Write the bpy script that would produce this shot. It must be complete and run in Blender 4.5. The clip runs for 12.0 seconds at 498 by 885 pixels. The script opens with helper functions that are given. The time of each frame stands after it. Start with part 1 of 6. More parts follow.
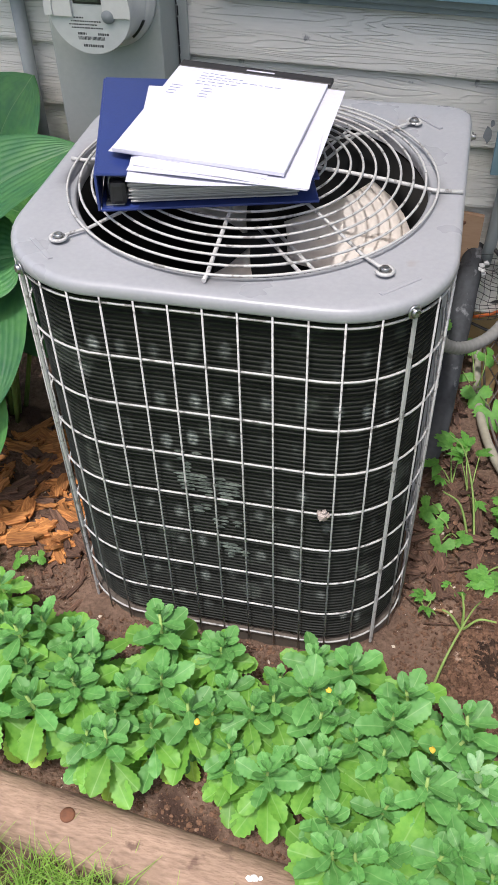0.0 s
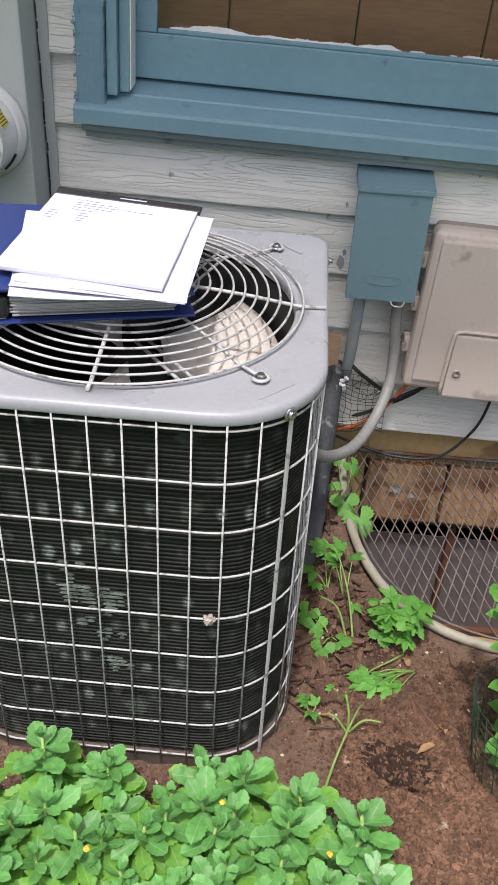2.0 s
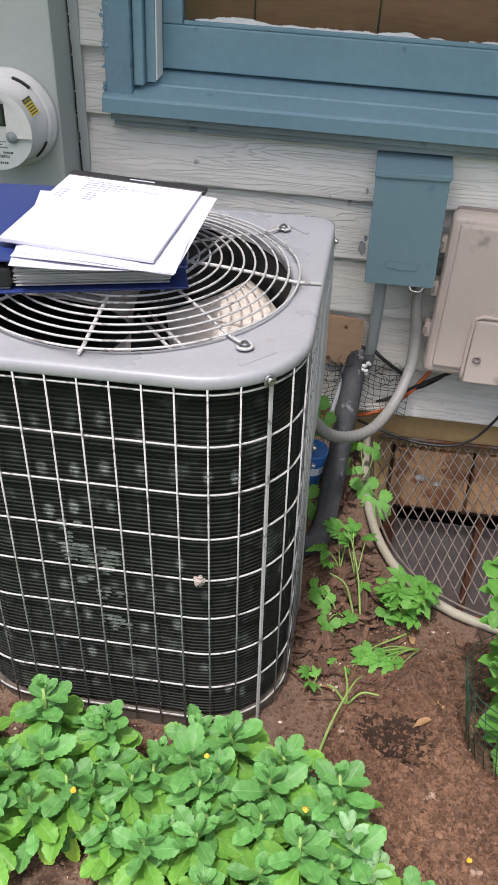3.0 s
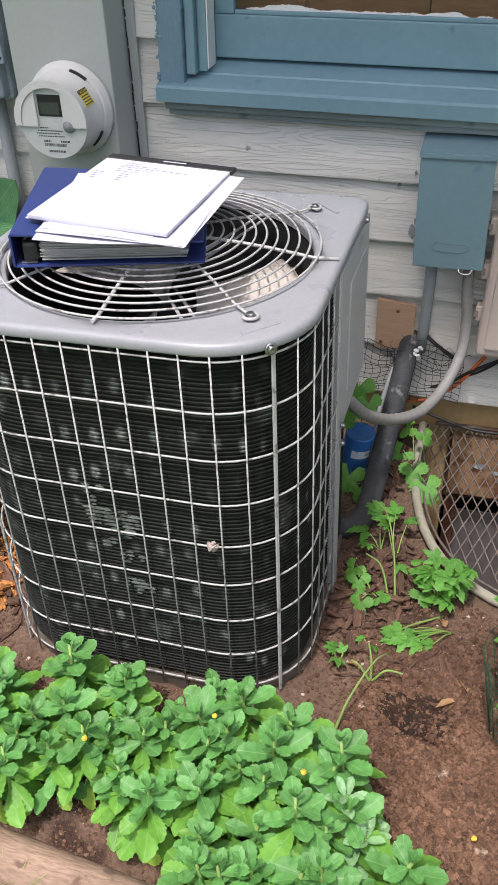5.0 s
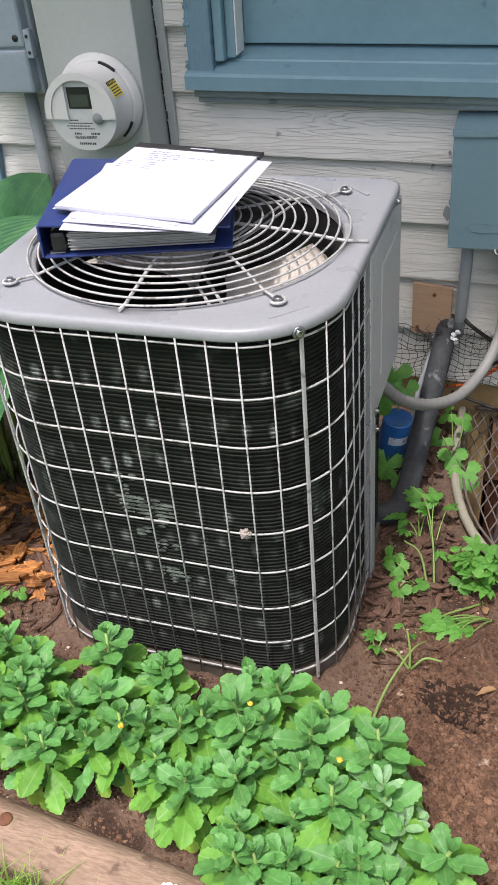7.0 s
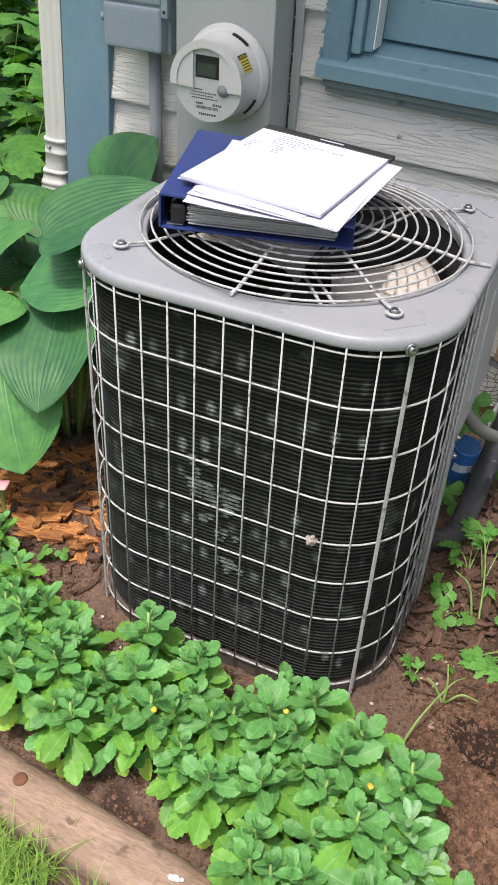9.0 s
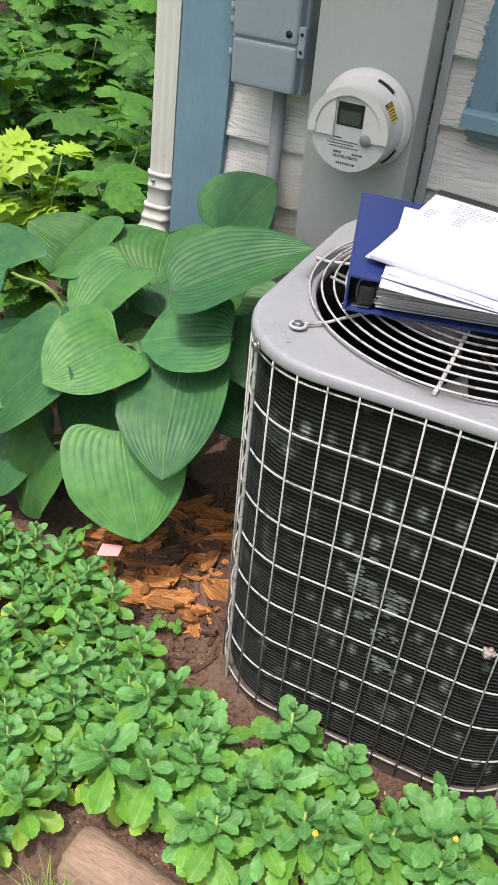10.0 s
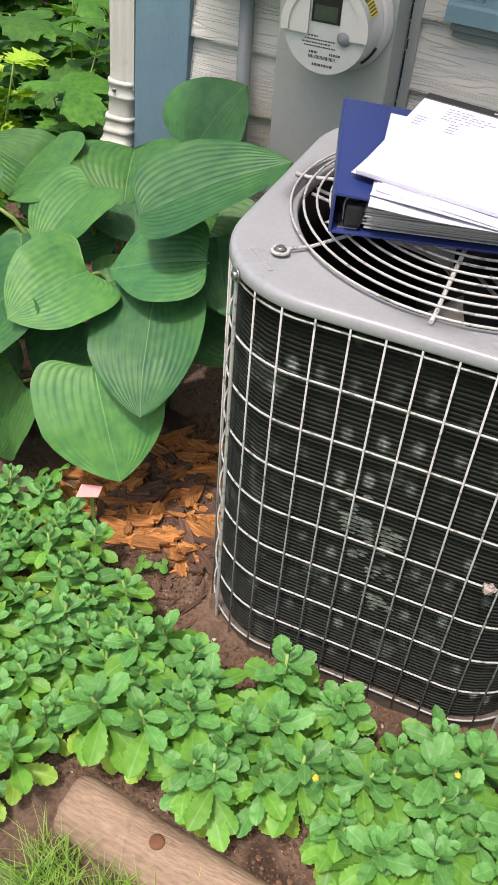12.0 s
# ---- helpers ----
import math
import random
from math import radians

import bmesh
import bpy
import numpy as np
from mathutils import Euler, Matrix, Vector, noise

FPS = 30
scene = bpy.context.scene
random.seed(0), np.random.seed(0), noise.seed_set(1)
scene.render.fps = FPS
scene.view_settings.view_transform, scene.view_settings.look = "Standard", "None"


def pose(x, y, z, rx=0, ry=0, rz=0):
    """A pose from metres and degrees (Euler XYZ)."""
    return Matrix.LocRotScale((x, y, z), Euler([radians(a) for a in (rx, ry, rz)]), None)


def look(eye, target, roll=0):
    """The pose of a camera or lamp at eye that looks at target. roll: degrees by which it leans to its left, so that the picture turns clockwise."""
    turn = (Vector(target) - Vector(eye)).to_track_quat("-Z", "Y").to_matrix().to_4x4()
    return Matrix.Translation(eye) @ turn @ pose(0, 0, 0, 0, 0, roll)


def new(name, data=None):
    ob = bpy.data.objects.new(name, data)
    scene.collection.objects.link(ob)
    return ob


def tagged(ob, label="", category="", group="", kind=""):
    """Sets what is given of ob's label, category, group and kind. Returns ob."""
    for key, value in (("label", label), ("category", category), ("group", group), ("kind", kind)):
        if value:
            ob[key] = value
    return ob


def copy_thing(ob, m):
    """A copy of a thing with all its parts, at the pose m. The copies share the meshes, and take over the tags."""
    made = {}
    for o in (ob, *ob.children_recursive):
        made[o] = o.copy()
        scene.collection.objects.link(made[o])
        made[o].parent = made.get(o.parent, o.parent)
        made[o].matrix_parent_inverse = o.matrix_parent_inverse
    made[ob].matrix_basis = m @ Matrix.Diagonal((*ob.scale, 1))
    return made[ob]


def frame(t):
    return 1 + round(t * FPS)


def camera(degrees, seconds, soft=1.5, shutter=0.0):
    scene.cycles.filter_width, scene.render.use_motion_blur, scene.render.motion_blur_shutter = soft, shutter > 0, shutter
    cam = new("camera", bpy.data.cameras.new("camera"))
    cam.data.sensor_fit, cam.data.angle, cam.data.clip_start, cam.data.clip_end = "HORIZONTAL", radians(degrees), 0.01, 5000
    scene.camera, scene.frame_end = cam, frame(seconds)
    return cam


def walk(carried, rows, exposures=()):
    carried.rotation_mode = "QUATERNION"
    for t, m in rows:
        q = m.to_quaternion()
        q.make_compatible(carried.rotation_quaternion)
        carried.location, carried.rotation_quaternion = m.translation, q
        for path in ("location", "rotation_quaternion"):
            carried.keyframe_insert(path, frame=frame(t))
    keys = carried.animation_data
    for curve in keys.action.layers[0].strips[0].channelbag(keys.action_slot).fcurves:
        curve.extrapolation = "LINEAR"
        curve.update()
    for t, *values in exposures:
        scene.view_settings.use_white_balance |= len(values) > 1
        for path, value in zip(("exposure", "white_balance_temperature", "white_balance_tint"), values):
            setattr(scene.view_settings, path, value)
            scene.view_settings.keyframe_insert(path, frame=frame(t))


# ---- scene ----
cam = camera(32.2, 12.0, soft=0.7)
PATH = [
    (0, (-0.001, 0.024, 1.294), (-0.34, 1.412, -0.105), -1.7),
    (0.2, (-0.003, 0.018, 1.291), (-0.257, 1.458, -0.074), -0.2),
    (0.5, (-0.001, -0.004, 1.314), (-0.085, 1.535, 0.04), 3.7),
    (1, (-0.016, -0.019, 1.311), (-0.067, 1.59, 0.126), 4.0),
    (1.5, (-0.013, -0.017, 1.303), (-0.054, 1.604, 0.133), 4.2),
    (2, (-0.02, -0.02, 1.288), (-0.08, 1.601, 0.119), 3.7),
    (2.5, (-0.015, -0.045, 1.283), (-0.138, 1.573, 0.114), 2.7),
    (3, (0.104, -0.074, 1.28), (-0.124, 1.532, 0.111), 1.5),
    (3.2, (0.151, -0.083, 1.279), (-0.138, 1.511, 0.106), 1.0),
    (4.8, (0.253, -0.099, 1.259), (-0.219, 1.458, 0.095), -2.2),
    (5, (0.257, -0.097, 1.261), (-0.224, 1.457, 0.097), -2.5),
    (5.5, (0.27, -0.092, 1.255), (-0.23, 1.457, 0.092), -3.8),
    (6, (0.265, -0.09, 1.246), (-0.291, 1.443, 0.087), -5.4),
    (6.5, (0.276, -0.087, 1.248), (-0.309, 1.427, 0.079), -6.1),
    (8.3, (0.271, -0.103, 1.241), (-0.302, 1.408, 0.062), -2.9),
    (8.5, (0.255, -0.086, 1.242), (-0.348, 1.403, 0.05), -2.1),
    (9, (0.18, -0.088, 1.247), (-0.44, 1.389, 0.05), 3.4),
    (9.5, (0.032, -0.069, 1.265), (-0.602, 1.402, 0.067), 7.3),
    (10, (-0.106, -0.043, 1.28), (-0.734, 1.427, 0.078), 5.4),
    (10.5, (-0.149, -0.01, 1.28), (-0.639, 1.525, 0.094), 7.5),
    (11, (-0.166, -0.001, 1.272), (-0.647, 1.531, 0.081), 7.9),
    (11.5, (-0.165, 0.004, 1.27), (-0.638, 1.519, 0.053), 8.0),
    (12, (-0.146, 0.025, 1.258), (-0.664, 1.405, -0.094), 4.8),
]
walk(cam, [(t, look(eye, target, roll)) for t, eye, target, roll in PATH], exposures=[(0, 0.47, 6100, 14), (3, 0.54, 6150, 15.5), (7, 0.54, 6150, 15), (9, 0.52, 6200, 14), (12, 0.48, 6500, 14)])

# ---- world and sun ----
SUN_EL, SUN_AZ = 70.0, 258.0   # degrees: height, and the compass side it comes from (x = cos, y = sin)
world = bpy.data.worlds.new("sky")
scene.world = world
world.use_nodes = True
wn = world.node_tree.nodes
sky = wn.new("ShaderNodeTexSky")
sky.sky_type = "NISHITA"
sky.sun_disc = False
sky.sun_elevation = radians(SUN_EL)
sky.sun_rotation = radians(90.0 - SUN_AZ)
sky.dust_density, sky.air_density, sky.ozone_density = 6.5, 1.15, 0.3
world.node_tree.links.new(sky.outputs[0], wn["Background"].inputs[0])
wn["Background"].inputs[1].default_value = 0.15
sun = new("sun", bpy.data.lights.new("sun", "SUN"))
sun.data.energy, sun.data.angle, sun.data.color = 2.05, radians(1.5), (1.0, 0.96, 0.90)
sv = Vector((math.cos(radians(SUN_EL)) * math.cos(radians(SUN_AZ)), math.cos(radians(SUN_EL)) * math.sin(radians(SUN_AZ)), math.sin(radians(SUN_EL))))
sun.matrix_world = look(sv * 10, (0, 0, 0))

# ---- materials ----


def srgb(h):
    """Linear colour of a hex triple."""
    c = [int(h[i:i + 2], 16) / 255 for i in (0, 2, 4)]
    return tuple(v / 12.92 if v <= 0.04045 else ((v + 0.055) / 1.055) ** 2.4 for v in c) + (1.0,)


def mat(name, a, b, rough=0.6, metal=0.0, big=4.0, fine=60.0, bump=0.2, dist=0.002, stretch=(1, 1, 1), spot=None, spot_at=0.62, spot_scale=9.0, rand=0.0, spec=0.5, rough_var=0.1, island=0.0):
    """A surface of two tones mixed by noise at two scales, with fine relief, stains and a shift from piece to piece."""
    m = bpy.data.materials.new(name)
    m.use_nodes = True
    n, l = m.node_tree.nodes, m.node_tree.links
    p = n["Principled BSDF"]
    p.inputs["Metallic"].default_value = metal
    p.inputs["Specular IOR Level"].default_value = spec
    tc, mp = n.new("ShaderNodeTexCoord"), n.new("ShaderNodeMapping")
    mp.inputs["Scale"].default_value = stretch
    l.new(tc.outputs["Object"], mp.inputs["Vector"])
    n1, n2 = n.new("ShaderNodeTexNoise"), n.new("ShaderNodeTexNoise")
    for q, s, d in ((n1, big, 4.0), (n2, fine, 6.0)):
        q.inputs["Scale"].default_value, q.inputs["Detail"].default_value = s, d
        l.new(mp.outputs[0], q.inputs["Vector"])
    add = n.new("ShaderNodeMath")
    add.operation = "MULTIPLY_ADD"
    add.inputs[1].default_value, add.inputs[2].default_value = 0.5, -0.02
    l.new(n1.outputs[0], add.inputs[0])
    add2 = n.new("ShaderNodeMath")
    add2.operation = "MULTIPLY_ADD"
    add2.inputs[1].default_value = 0.5
    l.new(n2.outputs[0], add2.inputs[0])
    l.new(add.outputs[0], add2.inputs[2])
    ramp = n.new("ShaderNodeMapRange")
    ramp.inputs[1].default_value, ramp.inputs[2].default_value = 0.3, 0.68
    l.new(add2.outputs[0], ramp.inputs[0])
    mix = n.new("ShaderNodeMix")
    mix.data_type = "RGBA"
    mix.inputs[6].default_value, mix.inputs[7].default_value = a, b
    l.new(ramp.outputs[0], mix.inputs[0])
    col = mix.outputs[2]
    if spot:
        n3, r3, mx = n.new("ShaderNodeTexNoise"), n.new("ShaderNodeMapRange"), n.new("ShaderNodeMix")
        n3.inputs["Scale"].default_value, n3.inputs["Detail"].default_value = spot_scale, 7.0
        r3.inputs[1].default_value, r3.inputs[2].default_value = spot_at, spot_at + 0.06
        l.new(tc.outputs["Object"], n3.inputs["Vector"])
        l.new(n3.outputs[0], r3.inputs[0])
        mx.data_type = "RGBA"
        l.new(r3.outputs[0], mx.inputs[0])
        l.new(col, mx.inputs[6])
        mx.inputs[7].default_value = spot
        col = mx.outputs[2]
    if rand:
        oi, hs, mr = n.new("ShaderNodeObjectInfo"), n.new("ShaderNodeHueSaturation"), n.new("ShaderNodeMapRange")
        mr.inputs[3].default_value, mr.inputs[4].default_value = 1 - rand, 1 + rand
        l.new(oi.outputs["Random"], mr.inputs[0])
        l.new(mr.outputs[0], hs.inputs["Value"])
        l.new(col, hs.inputs["Color"])
        col = hs.outputs[0]
    if island:
        ge, hs, mr = n.new("ShaderNodeNewGeometry"), n.new("ShaderNodeHueSaturation"), n.new("ShaderNodeMapRange")
        mr.inputs[3].default_value, mr.inputs[4].default_value = 1 - island, 1 + island
        l.new(ge.outputs["Random Per Island"], mr.inputs[0])
        l.new(mr.outputs[0], hs.inputs["Value"])
        l.new(col, hs.inputs["Color"])
        col = hs.outputs[0]
    l.new(col, p.inputs["Base Color"])
    rr = n.new("ShaderNodeMapRange")
    rr.inputs[3].default_value, rr.inputs[4].default_value = max(rough - rough_var, 0.02), min(rough + rough_var, 1)
    l.new(n1.outputs[0], rr.inputs[0])
    l.new(rr.outputs[0], p.inputs["Roughness"])
    if bump:
        bp = n.new("ShaderNodeBump")
        bp.inputs["Strength"].default_value, bp.inputs["Distance"].default_value = bump, dist
        l.new(add2.outputs[0], bp.inputs["Height"])
        l.new(bp.outputs[0], p.inputs["Normal"])
    return m


def leaf_mat(name, a, b, rough=0.45, glow=0.3, rib=0.0, vary=0.18, big=14.0, fine=120.0):
    """A leaf that lets light through; the tone shifts from leaf to leaf and along the blade."""
    m = mat(name, a, b, rough=rough, big=big, fine=fine, bump=0.25, dist=0.001, rand=vary, spec=0.3)
    n, l = m.node_tree.nodes, m.node_tree.links
    p = n["Principled BSDF"]
    src = p.inputs["Base Color"].links[0].from_socket
    if rib:
        tc, sx, ab, mr, rm = n.new("ShaderNodeTexCoord"), n.new("ShaderNodeSeparateXYZ"), n.new("ShaderNodeMath"), n.new("ShaderNodeMapRange"), n.new("ShaderNodeMix")
        ab.operation = "ABSOLUTE"
        mr.inputs[1].default_value, mr.inputs[2].default_value, mr.inputs[3].default_value, mr.inputs[4].default_value = rib * 0.2, rib, 0.17, 0.0
        rm.data_type = "RGBA"
        rm.inputs[7].default_value = srgb("b9cf9c")
        l.new(tc.outputs["Object"], sx.inputs[0])
        l.new(sx.outputs[0], ab.inputs[0])
        l.new(ab.outputs[0], mr.inputs[0])
        l.new(mr.outputs[0], rm.inputs[0])
        l.new(src, rm.inputs[6])
        l.new(rm.outputs[2], p.inputs["Base Color"])
        src = rm.outputs[2]
    tr, mx, br = n.new("ShaderNodeBsdfTranslucent"), n.new("ShaderNodeMixShader"), n.new("ShaderNodeMix")
    br.data_type, br.blend_type = "RGBA", "MULTIPLY"
    br.inputs[0].default_value = 1.0
    br.inputs[7].default_value = (1.6, 1.5, 0.5, 1)
    l.new(src, br.inputs[6])
    l.new(br.outputs[2], tr.inputs[0])
    mx.inputs[0].default_value = glow
    l.new(p.outputs[0], mx.inputs[1])
    l.new(tr.outputs[0], mx.inputs[2])
    l.new(mx.outputs[0], n["Material Output"].inputs[0])
    return m


SIDING = mat("grey_siding_paint", srgb("d3d3cb"), srgb("e0e0d8"), rough=0.6, big=3.0, fine=30.0, bump=0.35, dist=0.003, stretch=(1, 1, 9), spot=srgb("8f918f"), spot_at=0.70, spot_scale=30)


def add_grain(m, scale, depth):
    """Sparse wavy grain lines pressed into a painted board."""
    n, l = m.node_tree.nodes, m.node_tree.links
    p = n["Principled BSDF"]
    tc, mp, nz, sb, ab, mr, bp = n.new("ShaderNodeTexCoord"), n.new("ShaderNodeMapping"), n.new("ShaderNodeTexNoise"), n.new("ShaderNodeMath"), n.new("ShaderNodeMath"), n.new("ShaderNodeMapRange"), n.new("ShaderNodeBump")
    mp.inputs["Scale"].default_value = scale
    nz.inputs["Scale"].default_value, nz.inputs["Detail"].default_value = 1.0, 1.5
    sb.operation, ab.operation = "SUBTRACT", "PINGPONG"
    sb.inputs[1].default_value, ab.inputs[1].default_value = 0.0, 0.045
    mr.inputs[1].default_value, mr.inputs[2].default_value = 0.0, 0.011
    bp.inputs["Strength"].default_value, bp.inputs["Distance"].default_value = 1.0, depth
    l.new(tc.outputs["Object"], mp.inputs["Vector"])
    l.new(mp.outputs[0], nz.inputs["Vector"])
    l.new(nz.outputs[0], sb.inputs[0])
    l.new(sb.outputs[0], ab.inputs[0])
    l.new(ab.outputs[0], mr.inputs[0])
    l.new(mr.outputs[0], bp.inputs["Height"])
    l.new(p.inputs["Normal"].links[0].from_socket, bp.inputs["Normal"])
    l.new(bp.outputs[0], p.inputs["Normal"])


add_grain(SIDING, (2.6, 2.6, 44), 0.0011)
BLUE = mat("slate_blue_paint", srgb("6d8d99"), srgb("7898a3"), rough=0.5, big=5, fine=55, bump=0.3, dist=0.002, spot=srgb("5d7a8b"), spot_at=0.68, spot_scale=22)
BLUE_BOARD = mat("slate_blue_rough_board", srgb("62808f"), srgb("6f8c99"), rough=0.65, big=6, fine=50, bump=0.7, dist=0.003, stretch=(3, 3, 1))
STEEL = mat("grey_enamel_steel", srgb("8f9195"), srgb("9c9da0"), rough=0.30, big=7, fine=160, bump=0.06, dist=0.0005, spot=srgb("8b857c"), spot_at=0.63, spot_scale=9, rough_var=0.12)
WIRE = mat("grey_coated_wire", srgb("a6a6a3"), srgb("b8b8b5"), rough=0.42, big=25, fine=300, bump=0.1, dist=0.0004, spot=srgb("7d7b77"), spot_at=0.58, spot_scale=70)
SCREW = mat("zinc_screw", srgb("8e8f8f"), srgb("b2b3b3"), rough=0.3, metal=0.9, big=60, fine=300, bump=0.1, dist=0.0003)
BLACK = mat("black_shroud", srgb("141514"), srgb("1e1f1e"), rough=0.7, big=10, fine=80, bump=0.2)
BLADE = mat("dull_aluminium_blade", srgb("c9bfb4"), srgb("ded6cc"), rough=0.5, metal=0.1, big=14, fine=90, bump=0.15, dist=0.001, spot=srgb("8a8074"), spot_at=0.6, spot_scale=20)
PANELGREY = mat("grey_meter_panel", srgb("a6aca8"), srgb("afb4b0"), rough=0.45, big=4, fine=120, bump=0.05, dist=0.0005, spot=srgb("98a0a0"), spot_at=0.66, spot_scale=8)
METERGREY = mat("pale_grey_plastic", srgb("cfd0cc"), srgb("d8d9d5"), rough=0.35, big=9, fine=150, bump=0.03, dist=0.0004)
FACE = mat("meter_face", srgb("bfc4c1"), srgb("ccd0cc"), rough=0.5, big=9, fine=80, bump=0.02)
LCD = mat("dark_display", srgb("39423c"), srgb("454e47"), rough=0.2, big=20, fine=90, bump=0.0)
INK = mat("dark_print", srgb("3a3c3c"), srgb("4a4c4c"), rough=0.7, big=20, fine=90, bump=0.0)
INKPALE = mat("pale_blue_ink", srgb("6d7294"), srgb("868aa6"), rough=0.8, big=40, fine=200, bump=0.0)
YELLOW = mat("yellow_sticker", srgb("d8c637"), srgb("e2d24c"), rough=0.5, big=20, fine=90, bump=0.0)
NID = mat("blue_grey_plastic", srgb("8f9ca5"), srgb("99a6ae"), rough=0.45, big=6, fine=100, bump=0.06, dist=0.0006)
TAN = mat("tan_grey_plastic", srgb("bfb3a8"), srgb("c7bbb0"), rough=0.5, big=5, fine=140, bump=0.08, dist=0.0006, spot=srgb("a0958d"), spot_at=0.66, spot_scale=10)
TANDARK = mat("tan_plastic_shade", srgb("8e837b"), srgb("978c84"), rough=0.55, big=6, fine=120, bump=0.05)
CONDUIT = mat("grey_conduit", srgb("807f7b"), srgb("8d8c87"), rough=0.5, big=12, fine=120, bump=0.2, dist=0.001)
FOAM = mat("black_foam_insulation", srgb("2c2e30"), srgb("424446"), rough=0.8, big=18, fine=90, bump=0.5, dist=0.002, spot=srgb("7d7f7f"), spot_at=0.64, spot_scale=24)
PIPEPAINT = mat("grey_painted_pipe", srgb("878f8f"), srgb("959c9b"), rough=0.5, big=12, fine=90, bump=0.1)
WHITEPVC = mat("cream_downspout", srgb("bcbdb4"), srgb("cacac1"), rough=0.45, big=5, fine=90, bump=0.1, dist=0.001, stretch=(4, 4, 1), spot=srgb("a9aa9f"), spot_at=0.66, spot_scale=12)
NAVY = mat("navy_vinyl", srgb("27356b"), srgb("2d3d78"), rough=0.35, big=12, fine=300, bump=0.15, dist=0.0004)
PAPER = mat("white_paper", srgb("c0c0cc"), srgb("cdcdd8"), rough=0.85, big=12, fine=200, bump=0.05, dist=0.0004)
PAPEREDGE = mat("page_edges", srgb("8d8d8b"), srgb("bdbdba"), rough=0.9, big=12, fine=260, bump=0.3, dist=0.001, stretch=(0.2, 0.2, 8))
BLACKCARD = mat("black_card", srgb("262425"), srgb("343233"), rough=0.5, big=12, fine=200, bump=0.1)
BLACKPLASTIC = mat("black_plastic", srgb("151517"), srgb("232326"), rough=0.35, big=12, fine=200, bump=0.1)
SOIL = mat("brown_soil", srgb("4e3e34"), srgb("806a5a"), rough=0.95, big=6.0, fine=130.0, bump=1.0, dist=0.014, spot=srgb("41322a"), spot_at=0.56, spot_scale=5.0, spec=0.2)
CLOD = mat("soil_lumps", srgb("47342a"), srgb("7f634f"), rough=0.95, big=5.0, fine=260.0, bump=1.0, dist=0.005, spot=srgb("a08c7b"), spot_at=0.66, spot_scale=26, island=0.38, spec=0.15)
DARKSOIL = mat("dark_brown_soil", srgb("261d18"), srgb("3d2f25"), rough=0.9, big=14.0, fine=110.0, bump=0.9, dist=0.004, island=0.2, spec=0.2)
TURF = mat("mown_turf", srgb("3c5428"), srgb("62763f"), rough=0.9, big=1.4, fine=90.0, bump=1.0, dist=0.012, spot=srgb("6f6c44"), spot_at=0.64, spot_scale=3.0)
APRON = mat("grey_green_moulding_paint", srgb("7d8a8c"), srgb("8b9797"), rough=0.6, big=5, fine=50, bump=0.4, dist=0.002, spot=srgb("6a7678"), spot_at=0.62, spot_scale=18)
SHINGLE = mat("grey_roof_shingle", srgb("5c5a58"), srgb("777471"), rough=0.9, big=2.0, fine=40.0, bump=0.6, dist=0.004)
DRYLEAF = leaf_mat("dry_leaf", srgb("8f7050"), srgb("ad8f69"), rough=0.7, glow=0.15)
BOXBLUE = mat("slate_blue_box_paint", srgb("6e8a93"), srgb("76929a"), rough=0.5, big=5, fine=70, bump=0.15, dist=0.001, spot=srgb("65818f"), spot_at=0.68, spot_scale=16)
GRIT = mat("pale_grit", srgb("a89a8a"), srgb("c9bfae"), rough=0.9, big=30, fine=150, bump=0.3)
CHIP = mat("brown_bark", srgb("3e2c23"), srgb("7a5d4b"), rough=0.9, big=45, fine=120, bump=1.0, dist=0.003, stretch=(5, 0.8, 5), rand=0.35)
CHIPORANGE = mat("orange_bark", srgb("74431f"), srgb("d09253"), rough=0.9, big=45, fine=120, bump=1.0, dist=0.003, stretch=(5, 0.8, 5), rand=0.3)
LOGWOOD = mat("weathered_timber", srgb("75604f"), srgb("a98f7a"), rough=0.9, big=9, fine=60, bump=1.0, dist=0.005, stretch=(1, 3.5, 3.5), spot=srgb("705a4c"), spot_at=0.60, spot_scale=26)
RUST = mat("rusty_iron", srgb("5a3a2a"), srgb("7b5138"), rough=0.85, big=30, fine=160, bump=0.5, dist=0.001)
MESHIRON = mat("weathered_mesh_steel", srgb("5d554e"), srgb("7a7068"), rough=0.7, metal=0.3, big=14, fine=120, bump=0.3, dist=0.001, spot=srgb("6d4731"), spot_at=0.56, spot_scale=5)
CONCRETE = mat("yellowed_foundation", srgb("a3895c"), srgb("ba9f6e"), rough=0.9, big=7, fine=60, bump=0.6, dist=0.003, spot=srgb("84684a"), spot_at=0.60, spot_scale=9)
BRICK = mat("tan_brick", srgb("997655"), srgb("b8936c"), rough=0.9, big=9, fine=70, bump=0.6, dist=0.003, spot=srgb("7a5238"), spot_at=0.58, spot_scale=14, rand=0.12)
MORTAR = mat("dark_mortar", srgb("4e3b2e"), srgb("65503f"), rough=0.95, big=9, fine=90, bump=0.6)
GREYPANEL = mat("purplish_grey_panel", srgb("6d6767"), srgb("7d7676"), rough=0.6, big=5, fine=60, bump=0.2)
PITWALL = mat("galvanised_well", srgb("6f6d68"), srgb("86847d"), rough=0.6, metal=0.4, big=8, fine=80, bump=0.2)
